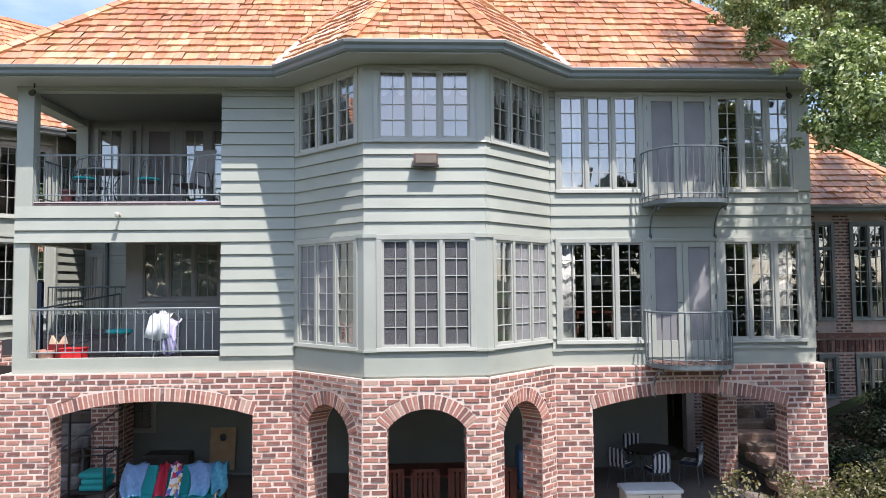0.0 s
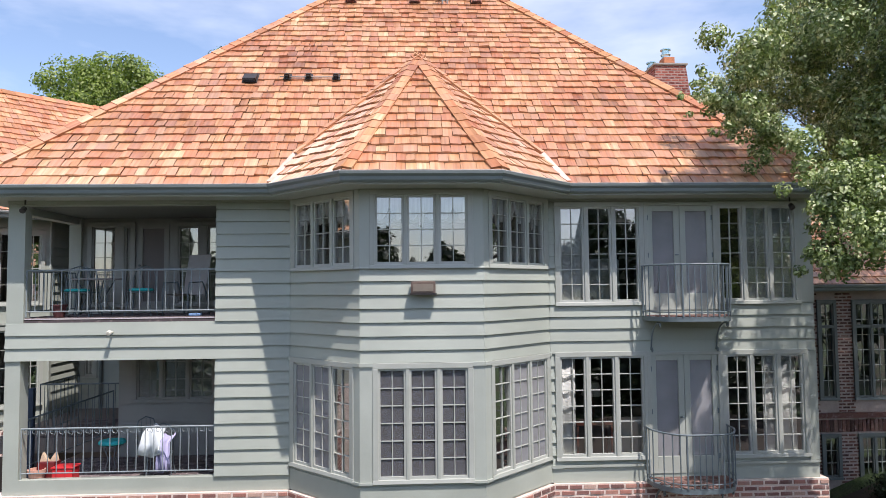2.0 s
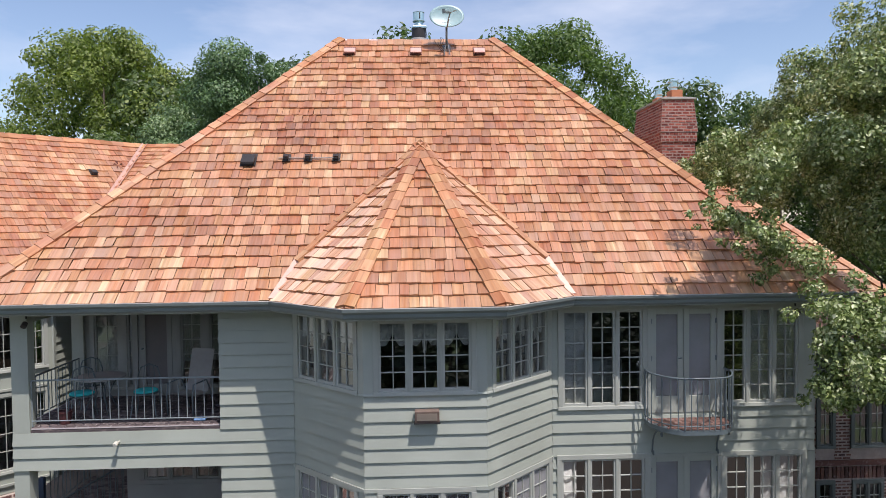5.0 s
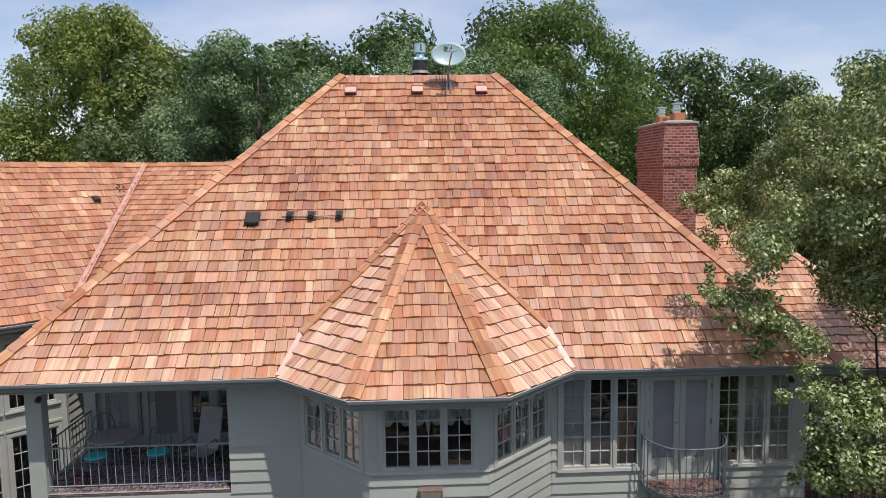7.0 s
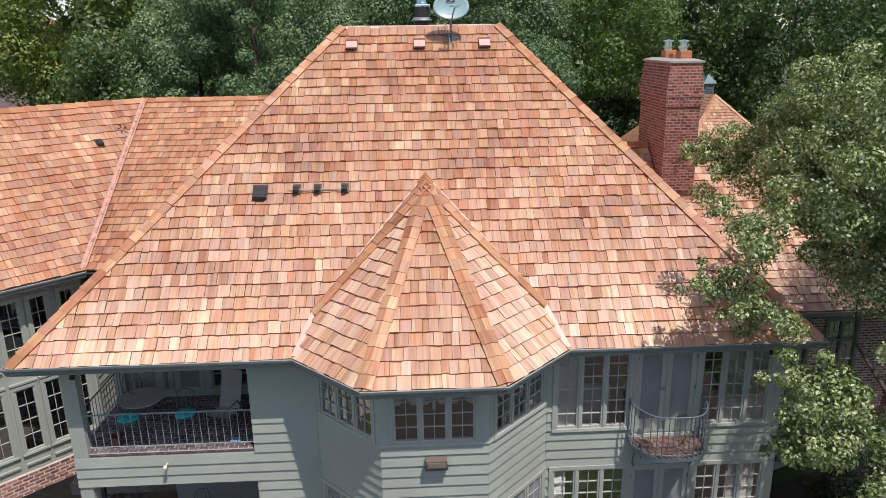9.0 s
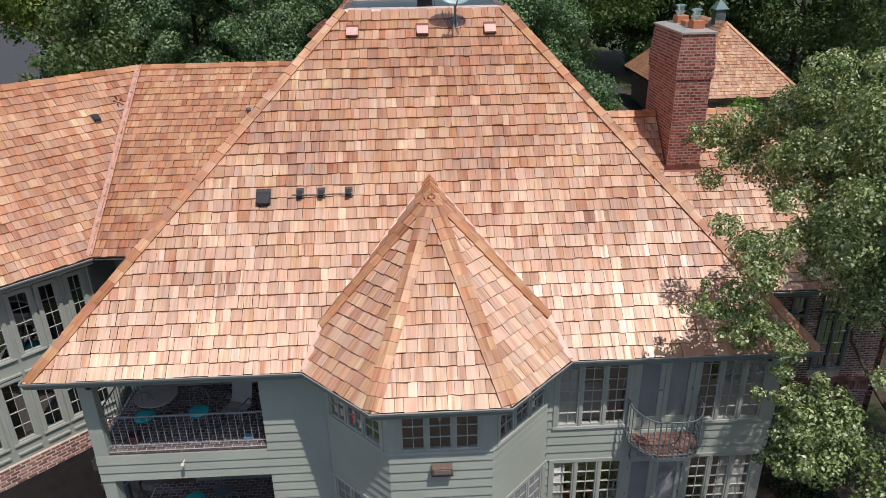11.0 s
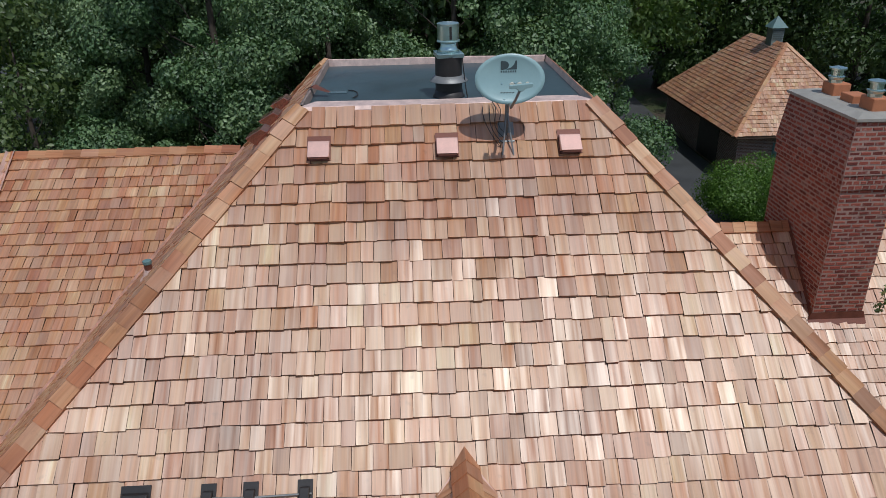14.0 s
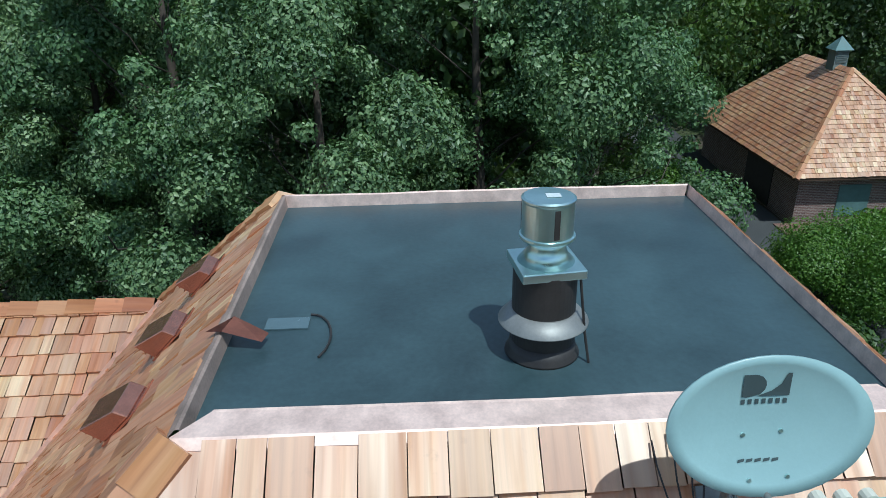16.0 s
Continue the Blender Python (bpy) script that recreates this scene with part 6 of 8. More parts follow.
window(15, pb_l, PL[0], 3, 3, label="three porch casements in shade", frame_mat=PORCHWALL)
curtain(pb_u, 0.32, 0.86, 6.14, 7.78, label="cream curtain behind the porch window")
curtain(pb_u, 0.98, 1.10, 6.14, 7.78, label="white curtain behind the porch sidelight")
curtain(pb_l, 0.40, 0.75, 4.18, 5.36, label="faint curtain in the shaded porch window")
d = thing("door_3", pb_u.at(1.58, 5.98), "dark screened porch door in a sage frame", "door", kind="structure")
g = Geo()
pb_u.block(g, 1.26, 1.36, 5.98, 7.84, -0.03, 0.02); pb_u.block(g, 1.80, 1.90, 5.98, 7.84, -0.03, 0.02)
pb_u.block(g, 1.36, 1.80, 7.72, 7.84, -0.03, 0.02); pb_u.block(g, 1.36, 1.80, 5.98, 6.20, -0.03, 0.02)
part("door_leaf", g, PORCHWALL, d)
g = Geo(); pb_u.block(g, 1.36, 1.80, 6.20, 7.72, -0.02, -0.01); part("screen", g, rough_paint("brown_screen", (0.21, 0.19, 0.185), 0.8, 0.1, 2.0), d, "brown insect screen")
g = Geo(); g.tube([pb_u.at(1.31, 6.95, 0.02), pb_u.at(1.31, 6.95, 0.07)], 0.02, 8); part("handle", g, IRON, d)
g = Geo()
g.box(XL, XL + 0.26, WALL_Y + 0.161, WALL_Y + 0.28, FLOOR1, 8.05)
g.box(XL, XL + 0.24, 14.9, 15.14, 5.22, 8.05)
g.box(XL, XL + 0.2, 12.97, 14.9, 7.80, 8.05)
g.box(XL, XL + 0.2, 12.97, 14.9, 5.22, 5.90)
solid("trim_porch_posts", g, TRIM, "sage corner posts and side beams of the porch", "trim", kind="structure")
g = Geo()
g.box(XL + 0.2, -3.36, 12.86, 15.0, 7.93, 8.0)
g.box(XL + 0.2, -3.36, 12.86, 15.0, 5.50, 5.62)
solid("ceiling_porch", g, PORCHCEIL, "porch ceilings with their shade put into the paint colour", "ceiling", kind="structure")


# ---- porch furniture ----
def iron_chair(at, turn, cushion=None, label="black wrought iron chair with a teal seat cushion"):
    c = thing("bistro_chair", (0, 0, 0), label, "chair", "patio chairs")
    for sx, sy in ((-1, -1), (1, -1), (-1, 1), (1, 1)):
        g = Geo(); g.tube([(0.19 * sx, 0.18 * sy, 0.44), (0.20 * sx, 0.20 * sy, 0.2), (0.23 * sx, 0.23 * sy, 0)], 0.011, 6); part("leg", g, IRON, c)
    g = Geo()
    g.tube([(-0.19, 0.18, 0.44), (-0.20, 0.22, 0.70), (-0.15, 0.24, 0.87), (0, 0.25, 0.93), (0.15, 0.24, 0.87), (0.20, 0.22, 0.70), (0.19, 0.18, 0.44)], 0.012, 6)
    for x in (-0.08, 0, 0.08):
        g.tube([(x, 0.19, 0.46), (x * 1.2, 0.23, 0.70), (x, 0.245, 0.91)], 0.006, 5)
    part("backrest", g, IRON, c, smooth=True)
    g = Geo(); g.turned([(0.20, 0.425), (0.22, 0.435), (0.22, 0.445), (0.20, 0.452)], 20); part("seat", g, IRON, c)
    if cushion:
        g = Geo(); g.turned([(0.17, 0.454), (0.21, 0.465), (0.215, 0.485), (0.19, 0.505), (0.1, 0.512)], 22); part("cushion", g, cushion, c, "round teal cushion", smooth=True)
    c.matrix_basis = Matrix.Translation(at) @ Matrix.Rotation(turn, 4, "Z")
    return c


def round_table(at, r, h, mat, label):
    t = thing("round_table", (0, 0, 0), label, "table")
    g = Geo(); g.turned([(r - 0.01, h - 0.03), (r, h - 0.02), (r, h - 0.008), (r - 0.012, h)], 36); part("tabletop", g, mat, t)
    for k in range(4):
        a = math.pi / 4 + k * math.pi / 2
        c, s = math.cos(a), math.sin(a)
        g = Geo(); g.tube([(r * 0.75 * c, r * 0.75 * s, h - 0.03), (r * 0.35 * c, r * 0.35 * s, h * 0.5), (r * 0.7 * c, r * 0.7 * s, 0)], 0.012, 6); part("leg", g, IRON, t, smooth=True)
    t.matrix_basis = Matrix.Translation(at)
    return t


def sling_chair(at, turn, label="grey sling lounge chair with a tall back"):
    c = thing("sling_chair", (0, 0, 0), label, "chair")
    for sx in (-0.28, 0.28):
        g = Geo(); g.tube([(sx, -0.30, 0), (sx, -0.32, 0.38), (sx, -0.28, 0.60), (sx, 0.1, 0.62), (sx, 0.22, 0.40), (sx, 0.32, 0)], 0.014, 6); part("frame", g, IRON, c, smooth=True)
    g = Geo()
    sec = [(-0.28, 0.40), (0.0, 0.36), (0.18, 0.38), (0.26, 0.55), (0.34, 0.85), (0.42, 1.15)]
    V = [(sx, y, z) for y, z in sec for sx in (-0.25, 0.25)] + [(sx, y + 0.006, z - 0.012) for y, z in sec for sx in (-0.25, 0.25)]
    n = len(sec)
    g.add(V, [(2 * i, 2 * i + 1, 2 * i + 3, 2 * i + 2) for i in range(n - 1)] + [(2 * n + 2 * i + 2, 2 * n + 2 * i + 3, 2 * n + 2 * i + 1, 2 * n + 2 * i) for i in range(n - 1)]
          + [(2 * i, 2 * i + 2, 2 * n + 2 * i + 2, 2 * n + 2 * i) for i in range(n - 1)] + [(2 * i + 3, 2 * i + 1, 2 * n + 2 * i + 1, 2 * n + 2 * i + 3) for i in range(n - 1)])
    part("sling", g, MESHSEAT, c, "grey woven sling")
    c.matrix_basis = Matrix.Translation(at) @ Matrix.Rotation(turn, 4, "Z")
    return c


round_table((-5.88, 13.70, FLOOR2 + 0.03), 0.46, 0.70, MESHSEAT, "round grey metal table on the upper porch")
iron_chair((-6.02, 13.25, FLOOR2 + 0.03), 0.3, CUSHION)
iron_chair((-6.25, 14.2, FLOOR2 + 0.03), 0.5)
iron_chair((-4.90, 13.35, FLOOR2 + 0.03), 0.1, CUSHION)
sling_chair((-4.15, 13.55, FLOOR2 + 0.03), -0.35)
g = Geo(); g.turned([(0.09, 0), (0.12, 0.2), (0.135, 0.2), (0.135, 0.23), (0.11, 0.23), (0.10, 0.16)], 18, Matrix.Translation((-6.2, 12.98, FLOOR2 + 0.03)))
solid("plant_pot", g, rough_paint("dark_red_pot", (0.09, 0.03, 0.03), 0.5, 0.1, 6), "small dark red pot on the porch floor", "pot", smooth=False)
g = Geo(); g.box(-3.92, -3.70, 12.92, 13.08, FLOOR2 + 0.03, FLOOR2 + 0.08)
solid("folded_towel", g, BLUE_TOWEL, "folded blue towel on the porch floor", "towel", bevel=0.03)

stool = round_table((-5.55, 13.75, FLOOR1 + 0.03), 0.20, 0.52, IRON, "low iron stool with a round teal cushion on the lower porch")
g = Geo(); g.turned([(0.18, 0.52), (0.235, 0.535), (0.245, 0.565), (0.22, 0.595), (0.12, 0.605)], 24); part("cushion", g, CUSHION, stool, "round teal cushion", smooth=True)
iron_chair((-4.5, 13.3, FLOOR1 + 0.03), 0.2, None, "dark iron chair hung with towels")
iron_chair((-4.95, 14.1, FLOOR1 + 0.03), 0.8)


def draped(name, pts, width, mat, label, seed=0):
    """A cloth hung over something: a path of (y, z) spread along x with folds."""
    r = random.Random(seed)
    g = Geo()
    n = 14
    V = []
    for j, (x0, y, z) in enumerate(pts):
        for i in range(n + 1):
            t = i / n - 0.5
            V.append((x0 + 0.035 * math.sin(j * 1.4 + seed) + t * width * r.uniform(0.95, 1.05) * (1 + 0.16 * math.sin(j * 1.1 + seed * 1.7)), y - 0.040 * math.sin(i * 0.62 + seed + j * 0.8) - 0.022 * math.sin(i * 1.5 + seed * 2 + j * 1.9) + r.uniform(-0.010, 0.010), z + 0.030 * math.sin(i * 0.55 + j * 1.3 + seed) + r.uniform(-0.006, 0.006) - (0.08 * abs(t) * (j == len(pts) - 1)) * r.uniform(0, 2)))
    m = n + 1
    g.add(V, [(j * m + i, j * m + i + 1, (j + 1) * m + i + 1, (j + 1) * m + i) for j in range(len(pts) - 1) for i in range(n)])
    ob = solid(name, g, mat, label, "towel", "towels laid out to dry", smooth=True)
    s = ob.modifiers.new("thickness", "SOLIDIFY")
    s.thickness = 0.014
    return ob


draped("towel", [(-4.62, 13.0, 3.48), (-4.58, 13.02, 3.70), (-4.55, 13.08, 3.90), (-4.50, 13.25, 3.98), (-4.46, 13.38, 3.80)], 0.40, WHITE_CLOTH, "white towel thrown over a porch chair", 1)
draped("towel", [(-4.38, 12.98, 3.20), (-4.36, 13.0, 3.45), (-4.34, 13.04, 3.72), (-4.33, 13.18, 3.84)], 0.26, LILAC_CLOTH, "lilac cloth hanging from a porch chair", 2)
g = Geo()
for x, s in ((-6.46, -0.03), (-6.30, 0.03)):
    g.add([(x - 0.07, 13.08, 3.41), (x + 0.07, 13.08, 3.41), (x + s, 13.08, 3.56), (x - 0.07, 13.16, 3.41), (x + 0.07, 13.16, 3.41), (x + s, 13.16, 3.56)], [(0, 1, 2), (5, 4, 3), (0, 3, 4, 1), (1, 4, 5, 2), (2, 5, 3, 0)])
solid("folded_flyer", g, rough_paint("tan_card", (0.62, 0.47, 0.32), 0.7, 0.2, 9.0), "tan folded card on the maroon tub", "card")
b = thing("toy_box", (-6.08, 13.0, FLOOR1 + 0.03), "bright red plastic box on the lower porch", "box")
g = Geo(); g.box(-6.22, -5.86, 12.86, 13.14, FLOOR1 + 0.03, FLOOR1 + 0.32); part("body", g, RED_PLASTIC, b, bevel=0.02)
g = Geo(); g.box(-6.235, -5.845, 12.845, 13.155, FLOOR1 + 0.325, FLOOR1 + 0.35); part("lid", g, RED_PLASTIC, b, bevel=0.01)
g = Geo(); g.box(-6.55, -6.24, 13.0, 13.24, FLOOR1 + 0.03, FLOOR1 + 0.41); solid("storage_tub", g, rough_paint("maroon_plastic", (0.2, 0.02, 0.02), 0.4), "maroon plastic tub beside the red box", "tub", bevel=0.02)
g = Geo(); g.turned([(0.10, 0), (0.13, 0.24), (0.15, 0.24), (0.15, 0.30), (0.125, 0.30), (0.11, 0.18)], 18, Matrix.Translation((-6.5, 12.92, FLOOR1 + 0.02)))
solid("plant_pot", g, TERRACOTTA, "terracotta pot on the lower porch", "pot")

# landing and steps beyond the lower porch
g = Geo(); g.box(-8.78, -5.97, 15.6, 19.4, 3.0, 3.32)
landing = solid("landing", g, PAVER_BED, "brick landing outside the porch", "landing", kind="structure")
pavers(landing, -7.9, -6.0, 15.6, 17.8, 3.32, 60)
railing("landing_railing", (-7.85, 15.65, 3.34), (-6.0, 15.65, 3.34), 1.10, 13, "black iron railing round the brick landing")
railing("landing_railing", (-7.85, 17.4, 3.34), (-7.85, 15.65, 3.34), 1.10, 10, "black iron railing round the brick landing")
railing("landing_railing", (-7.2, 13.7, 3.05), (-6.3, 15.6, 3.34), 0.95, 12, "sloping black iron handrail beside the porch")
g = Geo(); g.box(-7.35, -7.25, 14.2, 14.3, 0, 4.55); solid("iron_post", g, rough_paint("navy_post", (0.03, 0.05, 0.09), 0.5), "dark blue square iron post", "post", bevel=0.006)

# ---- west wing walls ----
wb = Face((-8.80 - 9.2, 17.80 - 9.2), (-8.80, 17.80))
LB = wb.length
holes = []
for s0, s1 in ((0.16, 0.57), (0.82, 1.29), (1.45, 1.98), (2.18, 2.72), (2.95, 3.48)):
    holes += [(LB - s1, LB - s0, 3.72, 5.55), (LB - s1, LB - s0, 6.12, 7.85)]
w = solid("wall_west_wing", wall_mesh(wb, 0, LB, 3.22, 8.3, holes, 0.2), SIDING, "sage painted wall of the angled wing", "wall", kind="structure")
for i, h in enumerate(holes):
    wn = window(20 + i, wb, h, 1, 4, label="narrow wing casement with white divided panes")
    g = Geo(); wb.block(g, h[0] - 0.06, h[1] + 0.06, h[3] + 0.10, h[3] + 0.15, 0, 0.07); part("head_moulding", g, WINFRAME, wn)
    if h[2] < 5:
        g = Geo(); wb.block(g, h[0] - 0.02, h[1] + 0.02, 3.40, 3.45, 0, 0.06); part("apron_moulding", g, WINFRAME, wn)
g = Geo(); wb.block(g, 0, LB, -0.2, 3.2, -0.35, 0.06)
wbb = solid("wall_west_brick", g, MORTAR, "brick base of the angled wing", "wall", kind="structure")
# black sheet gives the opening's shade; the wall behind is uncut
g = Geo(); wb.block(g, LB - 5, LB - 0.9, 0.1, 2.62, 0.065, 0.075); part("dark_opening", g, BLACK_METAL, wbb, "black sheet standing for the shaded opening under the soldier course")
wa = Face((-8.80, 19.4), (-4.2, 19.4))
wr = Face((-8.80, 17.80), (-8.80, 19.4))
w = solid("wall_west_return", wall_mesh(wr, 0, wr.length, 0, 8.3, [], 0.2), SIDING, "sage clapboard return wall beside the landing", "wall", kind="structure")
clapboards(w, wr, 0.12, wr.length, steps(3.3, 8.2, 22), [])
g = Geo(); wr.block(g, 0, 0.12, 3.2, 8.2, 0, 0.04); part("corner_board", g, TRIM, w)
w = solid("wall_west_link", wall_mesh(wa, 0, wa.length, 0, 8.3, [(0.16, 0.46, 4.15, 5.32)], 0.2), SIDING, "sage clapboard wall behind the porch", "wall", kind="structure")
clapboards(w, wa, 0.12, wa.length, steps(3.3, 8.2, 22), [(0.10, 0.52, 4.10, 5.38)])
window(40, wa, (0.16, 0.46, 4.15, 5.32), 1, 4, label="narrow window with a pale blind in the shaded link wall")
curtain(wa, 0.17, 0.45, 4.17, 5.30, label="pale blind in the narrow link window")
g = Geo(); g.tube([(-8.17, 19.32, 3.3), (-8.17, 19.32, 8.1)], 0.045, 10); solid("downpipe", g, GUTTER, "dark downpipe on the link wall", "pipe")
g = Geo()
strip(g, [(-8.45, 17.48), (-18.0, 7.93)], [(-8.80, 17.80), (-18.0, 8.6)], 8.22, 8.22)
strip(g, [(-6.9, 17.48), (-8.45, 17.48)], [(-6.9, 19.4), (-8.80, 19.4)], 8.22, 8.22)
solid("soffit_west", g, SOFFIT, "soffit of the angled wing", "soffit", kind="structure")
gutter("gutter.002", [(-18.0, 7.95), (-8.45, 17.50)], WZ0 - 0.01, "dark gutter on the angled wing")

# unseen walls added behind the wing windows to block daylight
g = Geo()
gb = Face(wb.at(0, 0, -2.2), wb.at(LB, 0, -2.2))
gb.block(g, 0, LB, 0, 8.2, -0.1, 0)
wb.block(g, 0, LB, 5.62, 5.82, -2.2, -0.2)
solid("wall_west_inner", g, ROOMWALL, "added dark backing walls behind the angled wing windows", "wall", kind="structure")
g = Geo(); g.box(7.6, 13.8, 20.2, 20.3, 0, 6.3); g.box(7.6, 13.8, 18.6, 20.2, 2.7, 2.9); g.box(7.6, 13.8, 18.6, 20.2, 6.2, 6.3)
solid("wall_east_inner", g, ROOMWALL, "added dark backing walls behind the brick wing windows", "wall", kind="structure")

# ---- east wing walls ----
ew = Face((7.2, 18.25), (14.0, 18.25))
E0 = 7.2
eh = [(10.85 - E0, 11.27 - E0, 3.40, 5.95), (11.80 - E0, 12.72 - E0, 3.40, 5.95), (10.85 - E0, 11.27 - E0, 1.35, 2.45), (11.85 - E0, 12.62 - E0, 1.35, 2.45), (9.3 - E0, 10.3 - E0, 3.4, 5.95)]
# mortar toned down as well, for the tree shade
east_wall = solid("wall_east_wing", wall_mesh(ew, 0, ew.length, 0, 6.35, eh, 0.3), rough_paint("shaded_mortar", (0.40, 0.33, 0.29), 0.95, 0.15, 6.0), "dark red brick wall of the wing, tree shade put into its colour", "wall", kind="structure")
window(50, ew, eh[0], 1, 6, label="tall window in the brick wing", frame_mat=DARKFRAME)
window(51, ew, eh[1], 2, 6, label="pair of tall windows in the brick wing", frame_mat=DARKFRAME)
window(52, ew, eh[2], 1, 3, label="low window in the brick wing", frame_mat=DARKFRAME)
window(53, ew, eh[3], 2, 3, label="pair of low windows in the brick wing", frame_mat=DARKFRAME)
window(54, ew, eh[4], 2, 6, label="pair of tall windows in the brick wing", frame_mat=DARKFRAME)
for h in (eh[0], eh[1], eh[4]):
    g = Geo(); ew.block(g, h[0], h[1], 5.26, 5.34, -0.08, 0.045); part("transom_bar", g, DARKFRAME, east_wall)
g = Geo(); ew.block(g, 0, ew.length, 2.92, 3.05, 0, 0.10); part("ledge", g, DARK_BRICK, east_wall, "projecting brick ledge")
for k in range(60):
    g = Geo(); u = 0.1 + k * 0.11; ew.block(g, u, u + 0.09, 2.55, 2.86, 0, 0.02); part("brick", g, DARK_BRICK, east_wall)
g = Geo()
for X in (14.0,):
    g.box(13.8, 14.0, 18.25, 25.5, 0, 6.35)
g.box(7.2, 14.0, 25.3, 25.5, 0, 6.35)
solid("wall_east_back", g, DARK_BRICK, "plain far walls of the brick wing", "wall", kind="structure")

# ---- chimney on the east wing ----
CX0, CX1, CY0, CY1 = 7.45, 8.44, 20.5, 22.9
chim = thing("chimney", ((CX0 + CX1) / 2, (CY0 + CY1) / 2, 6.0), "tall red brick chimney with a corbelled head", "chimney")
g = Geo(); g.box(CX0, CX1, CY0, CY1, 6.0, 11.82); part("shaft", g, CH_MORTAR, chim)
g = Geo(); g.box(CX0 - 0.04, CX1 + 0.04, CY0 - 0.04, CY1 + 0.04, 11.82, 12.10); part("corbel", g, CH_MORTAR, chim)
g = Geo()
e0, e1 = 0.06, -0.03
g.add([(CX0 - e0, CY0 - e0, 12.10), (CX1 + e0, CY0 - e0, 12.10), (CX1 + e0, CY1 + e0, 12.10), (CX0 - e0, CY1 + e0, 12.10),
       (CX0 - e1, CY0 - e1, 13.06), (CX1 + e1, CY0 - e1, 13.06), (CX1 + e1, CY1 + e1, 13.06), (CX0 - e1, CY1 + e1, 13.06)],
      [(3, 2, 1, 0), (4, 5, 6, 7), (0, 1, 5, 4), (1, 2, 6, 5), (2, 3, 7, 6), (3, 0, 4, 7)])
part("head", g, CH_MORTAR, chim)
g = Geo()
g.add([(CX0 - 0.02, CY0 - 0.02, 13.06), (CX1 + 0.02, CY0 - 0.02, 13.06), (CX1 + 0.02, CY1 + 0.02, 13.06), (CX0 - 0.02, CY1 + 0.02, 13.06),
       (CX0 - 0.02, CY0 - 0.02, 13.11), (CX1 + 0.02, CY0 - 0.02, 13.11), (CX1 + 0.02, CY1 + 0.02, 13.11), (CX0 - 0.02, CY1 + 0.02, 13.11),
       (CX0 + 0.2, CY0 + 0.2, 13.17), (CX1 - 0.2, CY0 + 0.2, 13.17), (CX1 - 0.2, CY1 - 0.2, 13.17), (CX0 + 0.2, CY1 - 0.2, 13.17)],
      [(3, 2, 1, 0), (0, 1, 5, 4), (1, 2, 6, 5), (2, 3, 7, 6), (3, 0, 4, 7), (4, 5, 9, 8), (5, 6, 10, 9), (6, 7, 11, 10), (7, 4, 8, 11), (8, 9, 10, 11)])
part("crown", g, CONCRETE, chim, "pale mortar crown")
for i, y in enumerate((20.95, 21.55, 22.2)):
    g = Geo()
    h = 0.24 if i != 1 else 0.16
    cx = 8.0
    g.box(cx - 0.17, cx + 0.17, y - 0.2, y + 0.2, 13.15, 13.15 + h)
    flue = part("flue", g, CLAY, chim, "orange clay flue tile", bevel=0.02)
    if i != 1:
        m = Matrix.Translation((cx - 0.04, y, 13.15 + h))
        g = Geo(); g.turned([(0.12, 0.0), (0.12, 0.06), (0.15, 0.10), (0.15, 0.12), (0.11, 0.13), (0.11, 0.24), (0.16, 0.25), (0.16, 0.28), (0.03, 0.31)], 18, m); part("flue_cap", g, STEEL, flue, "bright metal flue cap")
g = Geo()
zf = REZ + (CY0 - RE) * kf
g.add([(CX0 - 0.08, CY0 - 0.16, zf - 0.10), (CX1 + 0.08, CY0 - 0.16, zf - 0.10), (CX1 + 0.08, CY0 - 0.02, zf + 0.05), (CX0 - 0.08, CY0 - 0.02, zf + 0.05), (CX0 - 0.02, CY0 - 0.012, zf + 0.2), (CX1 + 0.02, CY0 - 0.012, zf + 0.2)],
      [(0, 1, 2, 3), (3, 2, 5, 4)])
g.add([(CX0 - 0.02, CY0, zf + 0.2), (CX0 - 0.02, RY, RZ + 0.2), (CX0 - 0.02, RY, RZ + 0.02), (CX0 - 0.02, CY0, zf + 0.02), (CX0 - 0.10, RY, RZ + 0.06), (CX0 - 0.10, CY0, zf + 0.06)], [(0, 1, 2, 3), (2, 4, 5, 3)])
part("base_flashing", g, COPPER_DARK, chim, "folded copper base flashing")

# ---- garage behind the drive ----
gar = thing("garage", (21.9, 52.8, 2.6), "brick garage with a hipped cedar roof and cupola", "garage")
g = Geo(); g.box(18.25, 25.5, 46.95, 58.8, 2.3, 5.25); gw = part("wall", g, FAR_BRICK, gar)
GX0, GX1, GY0, GY1, GZ = 17.65, 26.15, 46.3, 59.4, 5.3
gh = (GX1 - GX0) / 2
g = Geo()
V = [(GX0, GY0, GZ), (GX1, GY0, GZ), (GX1, GY1, GZ), (GX0, GY1, GZ), (GX0 + gh, GY0 + gh, GZ + gh * 1.02), (GX0 + gh, GY1 - gh, GZ + gh * 1.02)]
g.add(V + [(x, y, z - 0.12) for x, y, z in V[:4]], [(0, 1, 4), (1, 2, 5, 4), (2, 3, 5), (3, 0, 4, 5), (0, 6, 7, 1), (1, 7, 8, 2), (2, 8, 9, 3), (3, 9, 6, 0), (6, 9, 8, 7)])
part("roof", g, DECK, gar)
